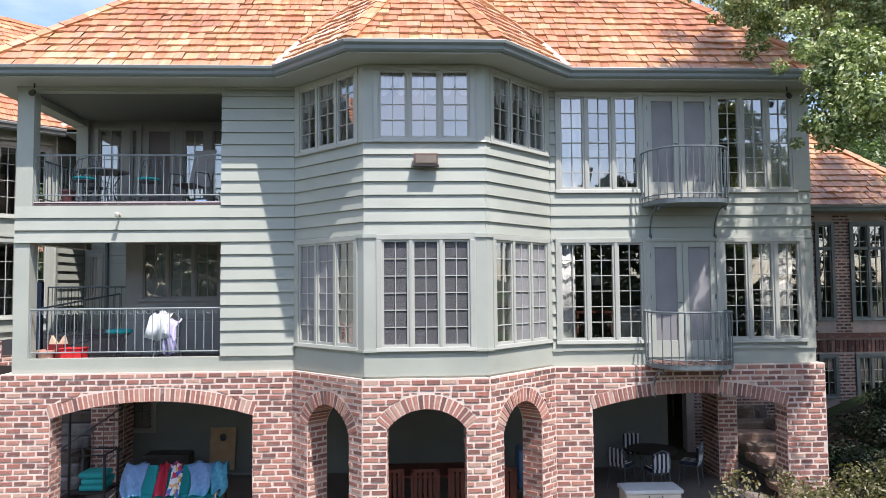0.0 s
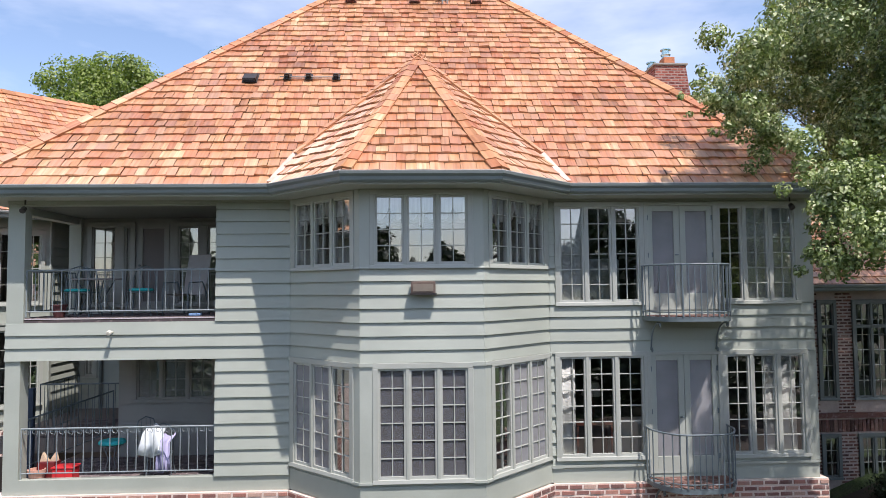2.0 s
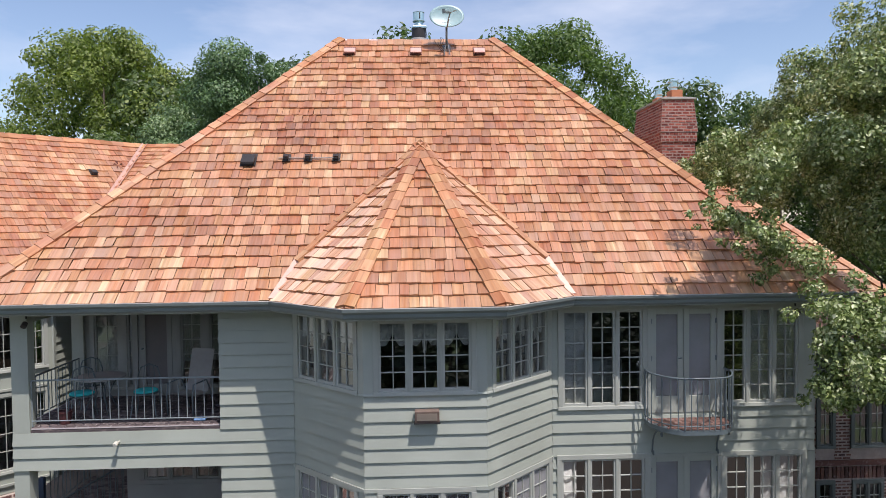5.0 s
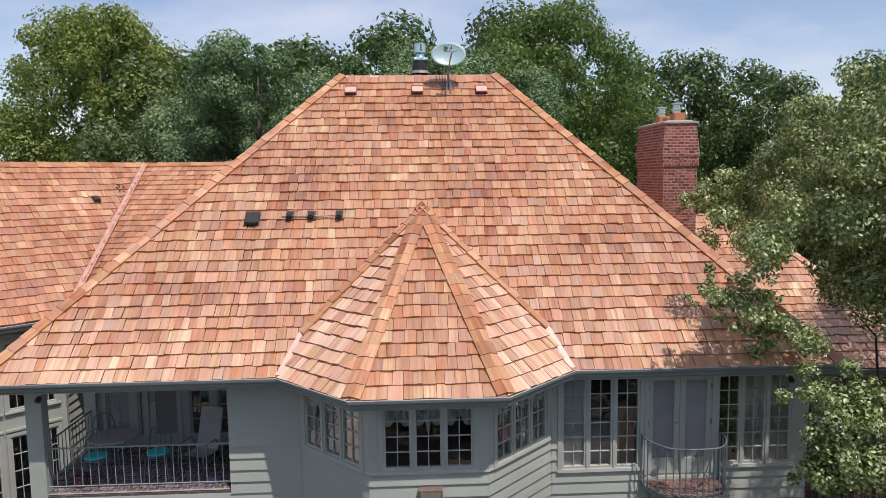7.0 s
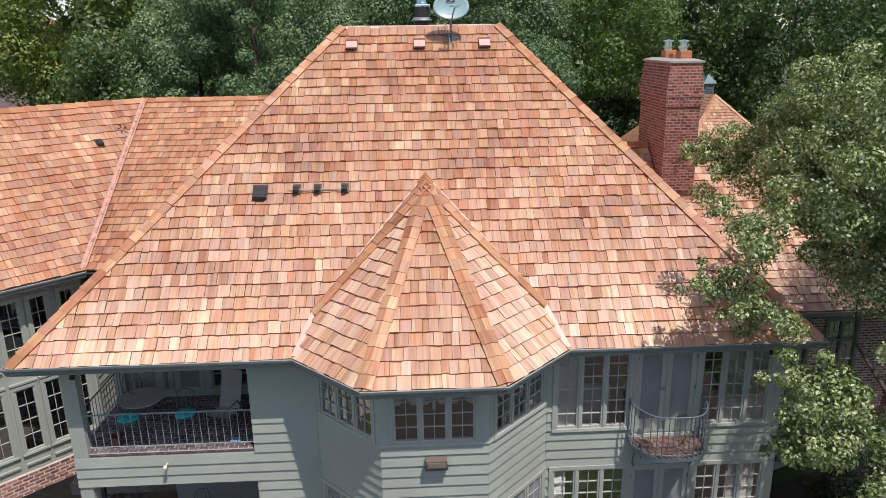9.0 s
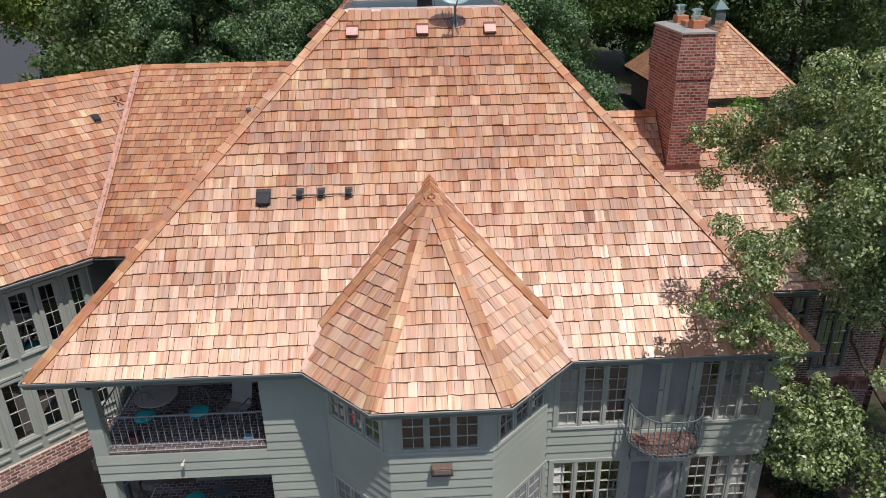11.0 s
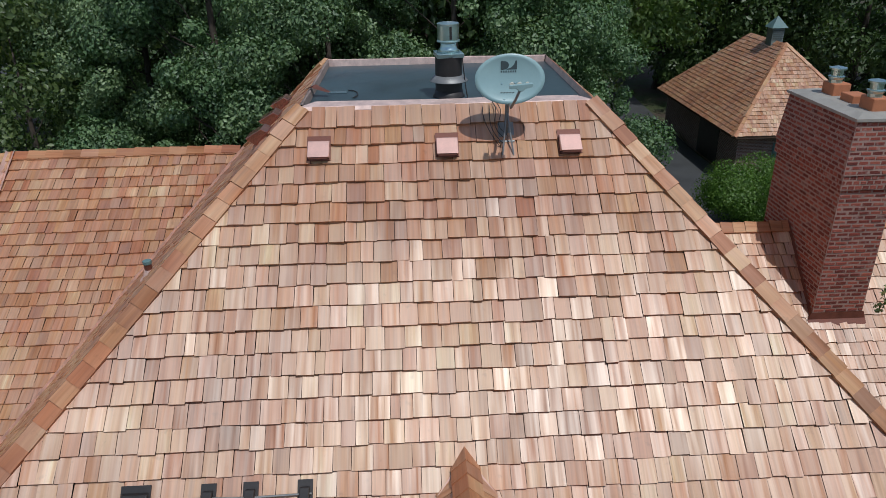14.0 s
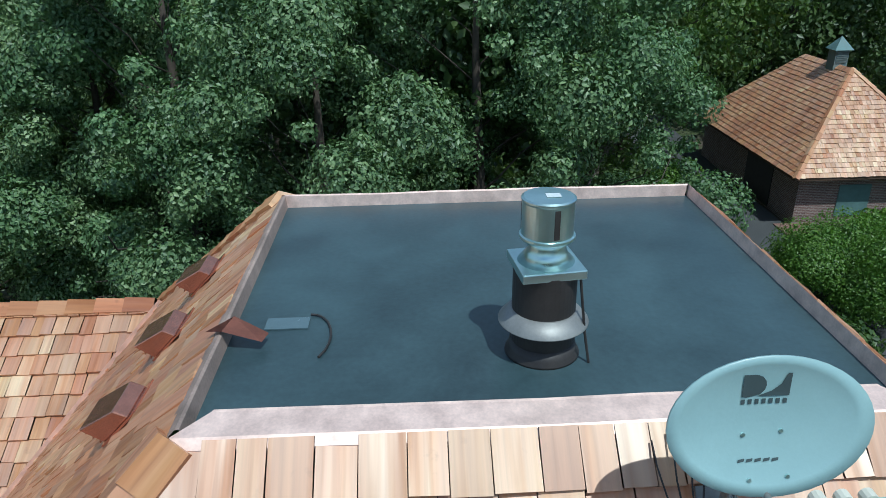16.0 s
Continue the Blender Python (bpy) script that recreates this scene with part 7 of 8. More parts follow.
for k in range(4):
    if k == 0:
        s = Slope((0, GY0, GZ), (1, 0), (0, 1), 1.02); sp = lambda w: [(GX0 + w, GX1 - w)]
    elif k == 1:
        s = Slope((GX0, 0, GZ), (0, 1), (1, 0), 1.02); sp = lambda w: [(GY0 + w, GY1 - w)]
    else:
        continue
    shingles(gar, s, 0, gh, sp, SHINGLE, rnd=random.Random(70 + k))
    if k == 0:
        keep = s
    else:
        hip_caps(gar, (GX0, GY0, GZ), V[4], keep.n, s.n, every=0.5)
hip_caps(gar, (GX1, GY0, GZ), V[4], keep.n, Vector((0.7, 0, 0.7)), every=0.5)
cz = GZ + gh * 1.02
g = Geo(); g.box(21.55, 22.25, 51.65, 52.35, cz - 0.5, cz + 0.75); cup = part("cupola", g, rough_paint("cupola_paint", (0.24, 0.30, 0.29), 0.5), gar, "grey green louvred cupola")
for k in range(5):
    g = Geo(); g.box(21.60, 22.20, 51.61, 51.66, cz + 0.10 + k * 0.12, cz + 0.17 + k * 0.12); part("louvre", g, GUTTER, cup)
g = Geo()
g.add([(21.4, 51.5, cz + 0.75), (22.4, 51.5, cz + 0.75), (22.4, 52.5, cz + 0.75), (21.4, 52.5, cz + 0.75), (21.9, 52.0, cz + 1.42)], [(0, 1, 4), (1, 2, 4), (2, 3, 4), (3, 0, 4), (3, 2, 1, 0)])
part("cupola_roof", g, BLUE_SLATE, cup, "patinated pointed cap")
g = Geo(); g.box(18.2, 18.24, 49.5, 52.5, 2.7, 4.9); part("door", g, BLACK_METAL, gar, "dark garage door")
g = Geo(); g.box(20.3, 21.9, 46.90, 46.96, 3.1, 4.7); part("window", g, BLUE_SLATE, gar)
g = Geo(); g.box(17.3, 19.2, 45.4, 46.9, 2.5, 2.78); solid("garage_step", g, PAVER, "red brick apron at the garage corner", "paving", kind="structure")

# ---- neighbour among the trees ----
nb = thing("neighbour_house", (-58.5, 120.0, 4.0), "brick house with a cedar roof half hidden by trees", "house")
NX0, NX1, NY0, NY1, NZ = -70.0, -47.0, 112.0, 128.0, 10.0
nh = (NY1 - NY0) / 2
g = Geo(); g.box(NX0 + 0.6, NX1 - 0.6, NY0 + 0.6, NY1 - 0.6, 2.0, NZ); part("wall", g, FAR_BRICK, nb)
V = [(NX0, NY0, NZ), (NX1, NY0, NZ), (NX1, NY1, NZ), (NX0, NY1, NZ), (NX0 + nh, NY0 + nh, NZ + nh * 0.95), (NX1 - nh, NY0 + nh, NZ + nh * 0.95)]
g = Geo(); g.add(V, [(0, 1, 5, 4), (1, 2, 5), (2, 3, 4, 5), (3, 0, 4), (3, 2, 1, 0)]); part("roof", g, DECK, nb)
ns = Slope((0, NY0, NZ), (1, 0), (0, 1), 0.95)
shingles(nb, ns, 0, nh, lambda w: [(NX0 + w, NX1 - w)], SHINGLE, rnd=random.Random(75), expo=0.5, widths=(0.5, 0.8))
ne = Slope((NX1, 0, NZ), (0, 1), (-1, 0), 0.95)
shingles(nb, ne, 0, nh, lambda w: [(NY0 + w, NY1 - w)], SHINGLE, rnd=random.Random(76), expo=0.5, widths=(0.5, 0.8))
g = Geo()
rows_ = [(-35.8 - (y - 72.2) * 0.465, y) for y in [70 + 2 * k for k in range(21)]]
g.add([(x - 2.5 * k, y, ground_z(x - 2.5 * k, y) + 0.04) for x, y in rows_ for k in range(7)],
      [(j * 7 + i, (j + 1) * 7 + i, (j + 1) * 7 + i + 1, j * 7 + i + 1) for j in range(20) for i in range(6)])
solid("driveway.001", g, ASPHALT, "grey asphalt drive running into the trees", "driveway", kind="structure")

# ---- things on the roof ----
def box_vent(slope_, u, w, wide, mat, label, hh=0.10, ln=0.27, name="roof_vent", plate=0.012):
    t = thing(name, slope_.at(u, w), label, "roof vent", "roof vents")
    A = slope_.at
    p0, ln = 0.056, ln / slope_.k
    g = Geo()
    h = wide / 2
    g.hexa([A(u - h - plate, w, p0), A(u + h + plate, w, p0), A(u + h + plate, w + ln + 0.05, p0), A(u - h - plate, w + ln + 0.05, p0),
            A(u - h - plate, w, p0 + 0.014), A(u + h + plate, w, p0 + 0.014), A(u + h + plate, w + ln + 0.05, p0 + 0.014), A(u - h - plate, w + ln + 0.05, p0 + 0.014)])
    part("flange", g, COPPER_DARK if mat is VENT_COPPER else mat, t)
    g = Geo()
    g.hexa([A(u - h, w + 0.02, p0 + 0.014), A(u + h, w + 0.02, p0 + 0.014), A(u + h, w + ln, p0 + 0.014), A(u - h, w + ln, p0 + 0.014),
            A(u - h, w + 0.0, p0 + hh), A(u + h, w + 0.0, p0 + hh), A(u + h, w + ln * 0.9, p0 + hh * 0.6), A(u - h, w + ln * 0.9, p0 + hh * 0.6)])
    part("hood", g, mat, t, bevel=0.008)
    g = Geo()
    for k in range(3):
        z = p0 + 0.025 + k * (hh - 0.03) / 3
        g.hexa([A(u - h + 0.02, w - 0.004, z), A(u + h - 0.02, w - 0.004, z), A(u + h - 0.02, w + 0.01, z + 0.01), A(u - h + 0.02, w + 0.01, z + 0.01),
                A(u - h + 0.02, w - 0.012, z + 0.004), A(u + h - 0.02, w - 0.012, z + 0.004), A(u + h - 0.02, w + 0.0, z + 0.016), A(u - h + 0.02, w + 0.0, z + 0.016)])
    part("louvre", g, COPPER_DARK if mat is VENT_COPPER else mat, t)
    return t


for x in (-1.375, 0.235, 1.795):
    box_vent(front, x, 17.48 - EAVE_Y, 0.27, VENT_COPPER, "square copper box vent near the roof top")
for y in (19.15, 20.15, 21.2):
    box_vent(west, y, 5.05, 0.34, SHINY_COPPER, "dark red copper box vent on the steep slope", 0.19, 0.30)
box_vent(front, -3.215, 14.55 - EAVE_Y, 0.27, BLACK_METAL, "square black roof vent on shingles", 0.11, 0.30, plate=0.02)
for x in (-2.46, -2.02, -1.45):
    box_vent(front, x, 14.64 - EAVE_Y, 0.10, BLACK_METAL, "small black pipe vent on shingles", 0.14, 0.16, "pipe_vent", 0.03)
g = Geo(); g.tube([front.at(-2.62, 14.70 - EAVE_Y, 0.085), front.at(-2.02, 14.69 - EAVE_Y, 0.085), front.at(-1.38, 14.70 - EAVE_Y, 0.085)], 0.012, 6)
solid("conduit", g, GREY_METAL, "thin grey conduit lying between the pipe vents", "conduit")
box_vent(sb, -2.05, 2.9, 0.16, BLACK_METAL, "small black vent on the wing roof", 0.12, 0.2, plate=0.02)
t = thing("copper_cleat", sb.at(-2.9, 3.3), "crumpled copper flashing piece on the wing roof", "flashing")
g = Geo()
for a in range(5):
    c, s = 0.16 * math.cos(a * 1.3), 0.16 * math.sin(a * 1.3)
    P = [sb.at(-2.9, 3.3, 0.05), sb.at(-2.9 + c, 3.3 + s, 0.06), sb.at(-2.9 + c * 0.7 - s * 0.3, 3.3 + s * 0.7 + c * 0.3, 0.09)]
    g.add(P, [(0, 1, 2), (2, 1, 0)])
part("sheet", g, COPPER_DARK, t)
v = thing("vent_pipe", (-4.18, 18.5, 11.5), "copper clad vent pipe with a dark cap", "pipe")
g = Geo(); g.tube([(-4.18, 18.5, 11.45), (-4.18, 18.5, 11.78)], 0.055, 14); part("pipe", g, COPPER_DARK, v)
g = Geo(); g.turned([(0.062, 0), (0.065, 0.01), (0.065, 0.05), (0.04, 0.06)], 14, Matrix.Translation((-4.18, 18.5, 11.77))); part("cap", g, BLUE_SLATE, v)
g = Geo(); g.turned([(0.15, 0.0), (0.10, 0.05), (0.06, 0.16)], 16, Matrix.Translation((-4.18, 18.5, 11.52))); part("collar", g, COPPER, v)

# furnace stack on the flat top
SX, SY, SZ = 0.335, 18.84, 14.06
st = thing("flue_stack", (SX, SY, SZ), "black flue stack with a bright steel cap", "flue")
M = Matrix.Translation((SX, SY, SZ))
g = Geo(); g.turned([(0.225, 0.0), (0.222, 0.012), (0.205, 0.035), (0.195, 0.09)], 40, M); part("base_boot", g, BLACK_METAL, st, smooth=True)
g = Geo(); g.turned([(0.187, 0.0), (0.187, 0.56)], 40, M); part("pipe", g, BLACK_METAL, st, "soot black pipe")
g = Geo(); g.turned([(0.190, 0.30), (0.20, 0.30), (0.266, 0.225), (0.268, 0.22), (0.26, 0.215), (0.190, 0.285)], 48, M); part("storm_collar", g, GREY_METAL, st, "dull grey storm collar", smooth=True)
g = Geo(); g.box(SX - 0.185, SX + 0.185, SY - 0.185, SY + 0.185, SZ + 0.55, SZ + 0.605, Matrix.Translation((SX, SY, 0)) @ Matrix.Rotation(0.12, 4, "Z") @ Matrix.Translation((-SX, -SY, 0))); part("cap_plate", g, STEEL, st, "square galvanised plate", bevel=0.006)
g = Geo(); g.turned([(0.165, 0.605), (0.118, 0.66), (0.108, 0.70), (0.112, 0.75)], 32, M); part("neck", g, STEEL, st, smooth=True)
g = Geo(); g.turned([(0.11, 0.74), (0.155, 0.745), (0.160, 0.755), (0.158, 0.768), (0.147, 0.772), (0.147, 0.965), (0.152, 0.975), (0.152, 0.985), (0.14, 0.993), (0.02, 1.0)], 48, M); part("cap_drum", g, STEEL, st, "bright steel drum with rolled rims")
for a in (-1.40, 0.7, 2.8):
    g = Geo()
    m = M @ Matrix.Rotation(a, 4, "Z")
    g.box(0.143, 0.149, -0.016, 0.016, 0.785, 0.955, m); part("slot", g, BLACK_METAL, st, "dark upright slot in the drum")
g = Geo(); g.box(SX - 0.02, SX + 0.06, SY - 0.05, SY + 0.01, SZ + 1.0, SZ + 1.003); part("sticker", g, WHITE_CLOTH, st, "small white sticker")
g = Geo(); g.tube([(SX + 0.18, SY - 0.10, SZ + 0.56), (SX + 0.22, SY - 0.13, SZ + 0.2), (SX + 0.25, SY - 0.16, SZ + 0.0)], 0.008, 6); part("stay", g, BLACK_METAL, st)
# lighter slab paints in a rectangular reflection on the membrane
g = Geo()
g.box(-1.40, -1.12, 19.18, 19.32, 14.062, 14.07)
solid("membrane_patch", g, rough_paint("pale_reflection", (0.10, 0.15, 0.17), 0.25, 0.1, 3.0), "pale slab standing for a reflection on the flat roof", "patch")
g = Geo(); g.tube([(-1.12 + 0.16 * math.sin(i * 0.3), 19.05 + 0.3 * math.cos(i * 0.3) , 14.072) for i in range(9)], 0.008, 6); solid("cable_offcut", g, BLACK_METAL, "curved black cable lying on the flat roof", "cable")
g = Geo(); g.add([(-1.60, 18.95, 14.20), (-1.36, 18.93, 14.13), (-1.34, 19.05, 14.12), (-1.55, 19.10, 14.22), (-1.72, 19.02, 14.16)], [(0, 1, 2, 3), (0, 3, 4), (3, 2, 1, 0), (4, 3, 0)])
solid("copper_offcut", g, COPPER_DARK, "bent copper offcut on the roof rim", "offcut")

# satellite dish
DC = Vector((1.0, 17.45, 14.55))
dn = Vector((0, -0.965, 0.262))
du, dv = Vector((1, 0, 0)), Vector((0, 0.262, 0.965))
di = thing("satellite_dish", (1.0, 17.69, 13.8), "pale grey oval satellite dish on a roof mast", "satellite dish")
g = Geo()
rings, seg = 7, 44
V, Fc = [], []
for side in (0, 1):
    for i in range(rings + 1):
        r = i / rings
        for k in range(seg):
            a = 2 * math.pi * k / seg
            sq = 1.0
            p = DC + du * (0.425 * r * math.cos(a)) + dv * (0.30 * r * math.sin(a)) + dn * (0.055 * (r * r - 1) - 0.008 * side)
            if i == rings and side == 0:
                p += dn * 0.006
            V.append(p)
o2 = (rings + 1) * seg
for i in range(rings):
    for k in range(seg):
        a, b = i * seg + k, i * seg + (k + 1) % seg
        Fc.append((a, b, b + seg, a + seg))
        Fc.append((o2 + a + seg, o2 + b + seg, o2 + b, o2 + a))
for k in range(seg):
    a, b = rings * seg + k, rings * seg + (k + 1) % seg
    Fc.append((a, b, o2 + b, o2 + a))
g.add(V, Fc)
part("reflector", g, DISH, di, smooth=True)


def on_dish(x, y, lift=0.004):
    r2 = (x / 0.425) ** 2 + (y / 0.30) ** 2
    return DC + du * x + dv * y + dn * (0.055 * (r2 - 1) + lift)


def dish_shape(pts, name, label):
    g = Geo()
    g.add([on_dish(x, y) for x, y in pts], [tuple(range(len(pts)))])
    part(name, g, MARK, di, label)


dish_shape([(-0.105, 0.215)] + [(-0.06 + 0.055 * math.sin(a), 0.165 + 0.05 * math.cos(a)) for a in (0.2, 0.7, 1.2, 1.6, 2.0, 2.5)] + [(-0.085, 0.112), (-0.105, 0.115)], "emblem", "dark half round emblem")
dish_shape([(-0.04, 0.116), (0.02, 0.140), (0.055, 0.170), (0.075, 0.218), (0.092, 0.218), (0.092, 0.116)], "emblem", "dark swoosh emblem")
for k in range(7):
    dish_shape([(-0.105 + k * 0.029, 0.082), (-0.105 + k * 0.029 + 0.016, 0.082), (-0.105 + k * 0.029 + 0.016, 0.104), (-0.105 + k * 0.029, 0.104)], "print_bar", "small dark print bar")
for k in range(5):
    dish_shape([(-0.115 + k * 0.036, -0.165), (-0.115 + k * 0.036 + 0.028, -0.160), (-0.115 + k * 0.036 + 0.030, -0.148), (-0.115 + k * 0.036 + 0.004, -0.152)], "print_bar", "thin dark script bar")
for x, y in ((-0.09, -0.05), (0.07, -0.04), (-0.07, -0.235), (0.09, -0.225)):
    g = Geo(); c = on_dish(x, y, 0.0); g.tube([c, c + dn * 0.008], 0.009, 8); part("bolt", g, STEEL, di)
g = Geo(); g.tube([(1.0, 17.69, 13.80), (1.0, 17.66, 14.15), (1.0, 17.60, 14.42)], 0.027, 12); part("mast", g, GREY_METAL, di, smooth=True)
g = Geo(); g.box(0.93, 1.07, 17.53, 17.64, 14.34, 14.50); part("back_bracket", g, GREY_METAL, di, bevel=0.01)
g = Geo()
g.hexa([front.at(0.90, 5.52, 0.03), front.at(1.10, 5.52, 0.03), front.at(1.10, 5.72, 0.03), front.at(0.90, 5.72, 0.03), front.at(0.90, 5.52, 0.05), front.at(1.10, 5.52, 0.05), front.at(1.10, 5.72, 0.05), front.at(0.90, 5.72, 0.05)])
part("foot_plate", g, GREY_METAL, di)
for x in (0.93, 1.07):
    g = Geo(); g.tube([front.at(x, 5.38, 0.05), Vector((1.0, 17.66, 14.12))], 0.011, 6); part("brace", g, GREY_METAL, di)
LN = Vector((1.06, 16.97, 14.55))
g = Geo(); g.tube([(1.0, 17.52, 14.30), (1.0, 17.30, 14.24), (1.02, 17.08, 14.38), LN + Vector((0, 0.03, -0.03))], 0.017, 8); part("feed_arm", g, GREY_METAL, di, smooth=True)
g = Geo()
g.add([LN + Vector(p) for p in ((-0.13, 0, 0.02), (0.14, 0, 0.04), (0.15, 0, 0.0), (0.06, 0, -0.02), (0.03, 0, -0.05), (-0.02, 0, -0.05), (-0.05, 0, -0.02), (-0.13, 0, -0.02))]
      + [LN + Vector(p) for p in ((-0.13, 0.05, 0.02), (0.14, 0.05, 0.04), (0.15, 0.05, 0.0), (0.06, 0.05, -0.02), (0.03, 0.05, -0.05), (-0.02, 0.05, -0.05), (-0.05, 0.05, -0.02), (-0.13, 0.05, -0.02))],
      [tuple(range(7, -1, -1)), tuple(range(8, 16))] + [(i, (i + 1) % 8, 8 + (i + 1) % 8, 8 + i) for i in range(8)])
lnb = part("feed_head", g, DISH, di, "wide plastic feed head", bevel=0.006)
for x in (-0.09, 0.0, 0.09):
    g = Geo(); p = LN + Vector((x, 0.05, 0.015)); g.tube([p, p + Vector((0, 0.04, 0.0))], 0.028, 12); part("feed_horn", g, CREAM, lnb)
rr = random.Random(4)
for k in range(4):
    pts = []
    a = Vector((0.86 - 0.05 * k, 18.02 - 0.03 * k, 14.18))
    for i in range(9):
        t = i / 8
        x = a.x + (1.0 - a.x) * t + 0.05 * math.sin(t * 7 + k)
        y = a.y + (17.62 - a.y) * t - 0.10 * math.sin(t * math.pi) * (1 + 0.4 * k)
        pts.append((x, y, max(y - 3.9 + 0.05, 13.6) + 0.16 * math.sin(t * math.pi * (1 + 0.3 * k)) * 0.6 + 0.02))
    g = Geo(); g.tube(pts, 0.005, 6); part("cable", g, BLACK_METAL, di, "loose black cable", smooth=True)

# ---- small things on the front ----
fl = thing("flood_light", (0.27, 11.30, 6.36), "weathered bronze flood light on the bay", "light fixture")
g = Geo(); bay_f.block(g, 0.80, 1.19, 6.33, 6.52, 0.05, 0.19, -0.03); part("housing", g, FLOODBODY, fl, bevel=0.012)
g = Geo(); bay_f.block(g, 0.835, 1.155, 6.365, 6.48, 0.196, 0.204, -0.018); part("lens", g, rough_paint("dull_brown_glass", (0.30, 0.25, 0.20), 0.3, 0.1, 4.0), fl, "dull glass lens")
g = Geo(); bay_f.block(g, 0.95, 1.05, 6.40, 6.48, 0.0, 0.08); part("mount", g, FLOODBODY, fl)
g = Geo(); bay_f.block(g, 0.785, 1.205, 6.31, 6.335, 0.08, 0.20); part("bracket", g, BLACK_METAL, fl)
c = thing("security_camera", (-5.13, 12.6, 5.70), "small white spotlight under the upper porch", "camera")
g = Geo(); g.tube([(-5.13, 12.68, 5.70), (-5.13, 12.56, 5.71)], 0.018, 8); part("stem", g, CREAM, c)
g = Geo(); g.turned([(0.02, 0), (0.04, 0.01), (0.042, 0.07), (0.03, 0.085)], 14, Matrix.Translation((-5.13, 12.55, 5.71)) @ Matrix.Rotation(radians(105), 4, "X")); part("head", g, CREAM, c)
for x, y in ((-6.55, 12.45), (6.95, 12.45)):
    c = thing("eave_spotlight", (x, y, 8.0), "small dark spotlight hung under the eave", "light fixture", "eave spotlights")
    g = Geo(); g.tube([(x, y, 8.0), (x, y, 7.92)], 0.015, 8); part("stem", g, BLACK_METAL, c)
    g = Geo(); g.turned([(0.025, 0), (0.045, 0.01), (0.05, 0.10), (0.03, 0.11)], 14, Matrix.Translation((x, y - 0.02, 7.86)) @ Matrix.Rotation(radians(130), 4, "X")); part("head", g, BLACK_METAL, c)

# ---- rooms seen through the glass ----
lamp = thing("table_lamp", (3.45, 13.25, FLOOR1), "white shaded lamp on a side table indoors", "lamp")
g = Geo(); g.turned([(0.20, 1.38), (0.13, 1.62)], 24, Matrix.Translation((3.45, 13.25, FLOOR1))); part("shade", g, LAMPSHADE, lamp, "white drum shade", smooth=False)
g = Geo(); g.turned([(0.08, 0.9), (0.03, 0.95), (0.05, 1.1), (0.02, 1.38)], 16, Matrix.Translation((3.45, 13.25, FLOOR1))); part("base", g, DARKWOOD, lamp, smooth=True)
g = Geo(); g.box(3.1, 3.8, 13.05, 13.5, FLOOR1 + 0.86, FLOOR1 + 0.9)
for x, y in ((3.13, 13.08), (3.77, 13.08), (3.13, 13.47), (3.77, 13.47)):
    g.box(x - 0.02, x + 0.02, y - 0.02, y + 0.02, FLOOR1, FLOOR1 + 0.86)
solid("side_table", g, DARKWOOD, "dark side table by the window", "table")
for z, x in ((FLOOR1, 4.2), (FLOOR2, 3.6)):
    s = thing("armchair", (x, 13.4, z), "pale upholstered armchair with its back to the window", "armchair", "armchairs")
    g = Geo(); g.box(x - 0.36, x + 0.36, 12.98, 13.12, z + 0.1, z + 1.0); part("backrest", g, WHITE_CLOTH, s, bevel=0.05)
    g = Geo(); g.box(x - 0.36, x + 0.36, 13.12, 13.8, z + 0.1, z + 0.45); part("seat", g, WHITE_CLOTH, s, bevel=0.05)

# ---- patio under the house ----
sofa = thing("patio_sofa", (-4.52, 13.6, 0.0), "teal cushioned patio sofa strewn with towels", "sofa")
g = Geo()
for x in (-5.46, -3.58):
    g.tube([(x, 13.2, 0), (x, 13.2, 0.62), (x, 13.9, 0.66), (x, 14.0, 0)], 0.022, 8)
part("frame", g, BLACK_METAL, sofa, smooth=True)
for k in range(3):
    x = -5.42 + k * 0.62
    g = Geo(); g.box(x, x + 0.60, 13.2, 13.75, 0.36, 0.52); part("seat_cushion", g, CUSHION, sofa, bevel=0.05)
    g = Geo(); g.box(x, x + 0.60, 0, 0.16, 0, 0.56, Matrix.Translation((0, 13.66, 0.50)) @ Matrix.Rotation(radians(-14), 4, "X")); part("back_cushion", g, CUSHION, sofa, bevel=0.05)
for x, wd, mat, lab, sd in ((-5.18, 0.40, BLUE_TOWEL, "blue towel over the patio sofa", 3), (-4.66, 0.20, RED_TOWEL, "red towel over the patio sofa", 4), (-4.42, 0.24, PRINT_CLOTH, "bright patterned towel over the patio sofa", 5),
                            (-3.95, 0.40, BLUE_TOWEL, "blue towel over the patio sofa", 6), (-3.60, 0.26, rough_paint("aqua_towel", (0.10, 0.40, 0.55), 0.95, 0.3, 14.0), "aqua towel over the sofa arm", 7)):
    draped("towel", [(x, 13.42, 0.56), (x, 13.50, 0.70), (x, 13.57, 0.9), (x, 13.66, 1.07), (x, 13.78, 1.09), (x, 13.84, 0.95)], wd, mat, lab, sd)
for x, z in ((-6.24, 0.455), (-6.20, 0.575), (-6.25, 0.695)):
    g = Geo(); g.box(x - 0.25, x + 0.25, 14.2, 14.66, z, z + 0.118); solid("seat_cushion", g, CUSHION, "teal cushion in a pile on the iron rack", "cushion", "piled cushions", bevel=0.05)
b = thing("toss_board", (-4.38, 16.75, 0.0), "tan plywood toss game board leaning on the wall", "game board")
g = Geo()
m = Matrix.Translation((-4.38, 16.72, 0.17)) @ Matrix.Rotation(radians(-8), 4, "X")
N, R = 24, 0.085
sq = []
crn = [(0.29, -0.73), (0.29, 0.22), (-0.29, 0.22), (-0.29, -0.73)]
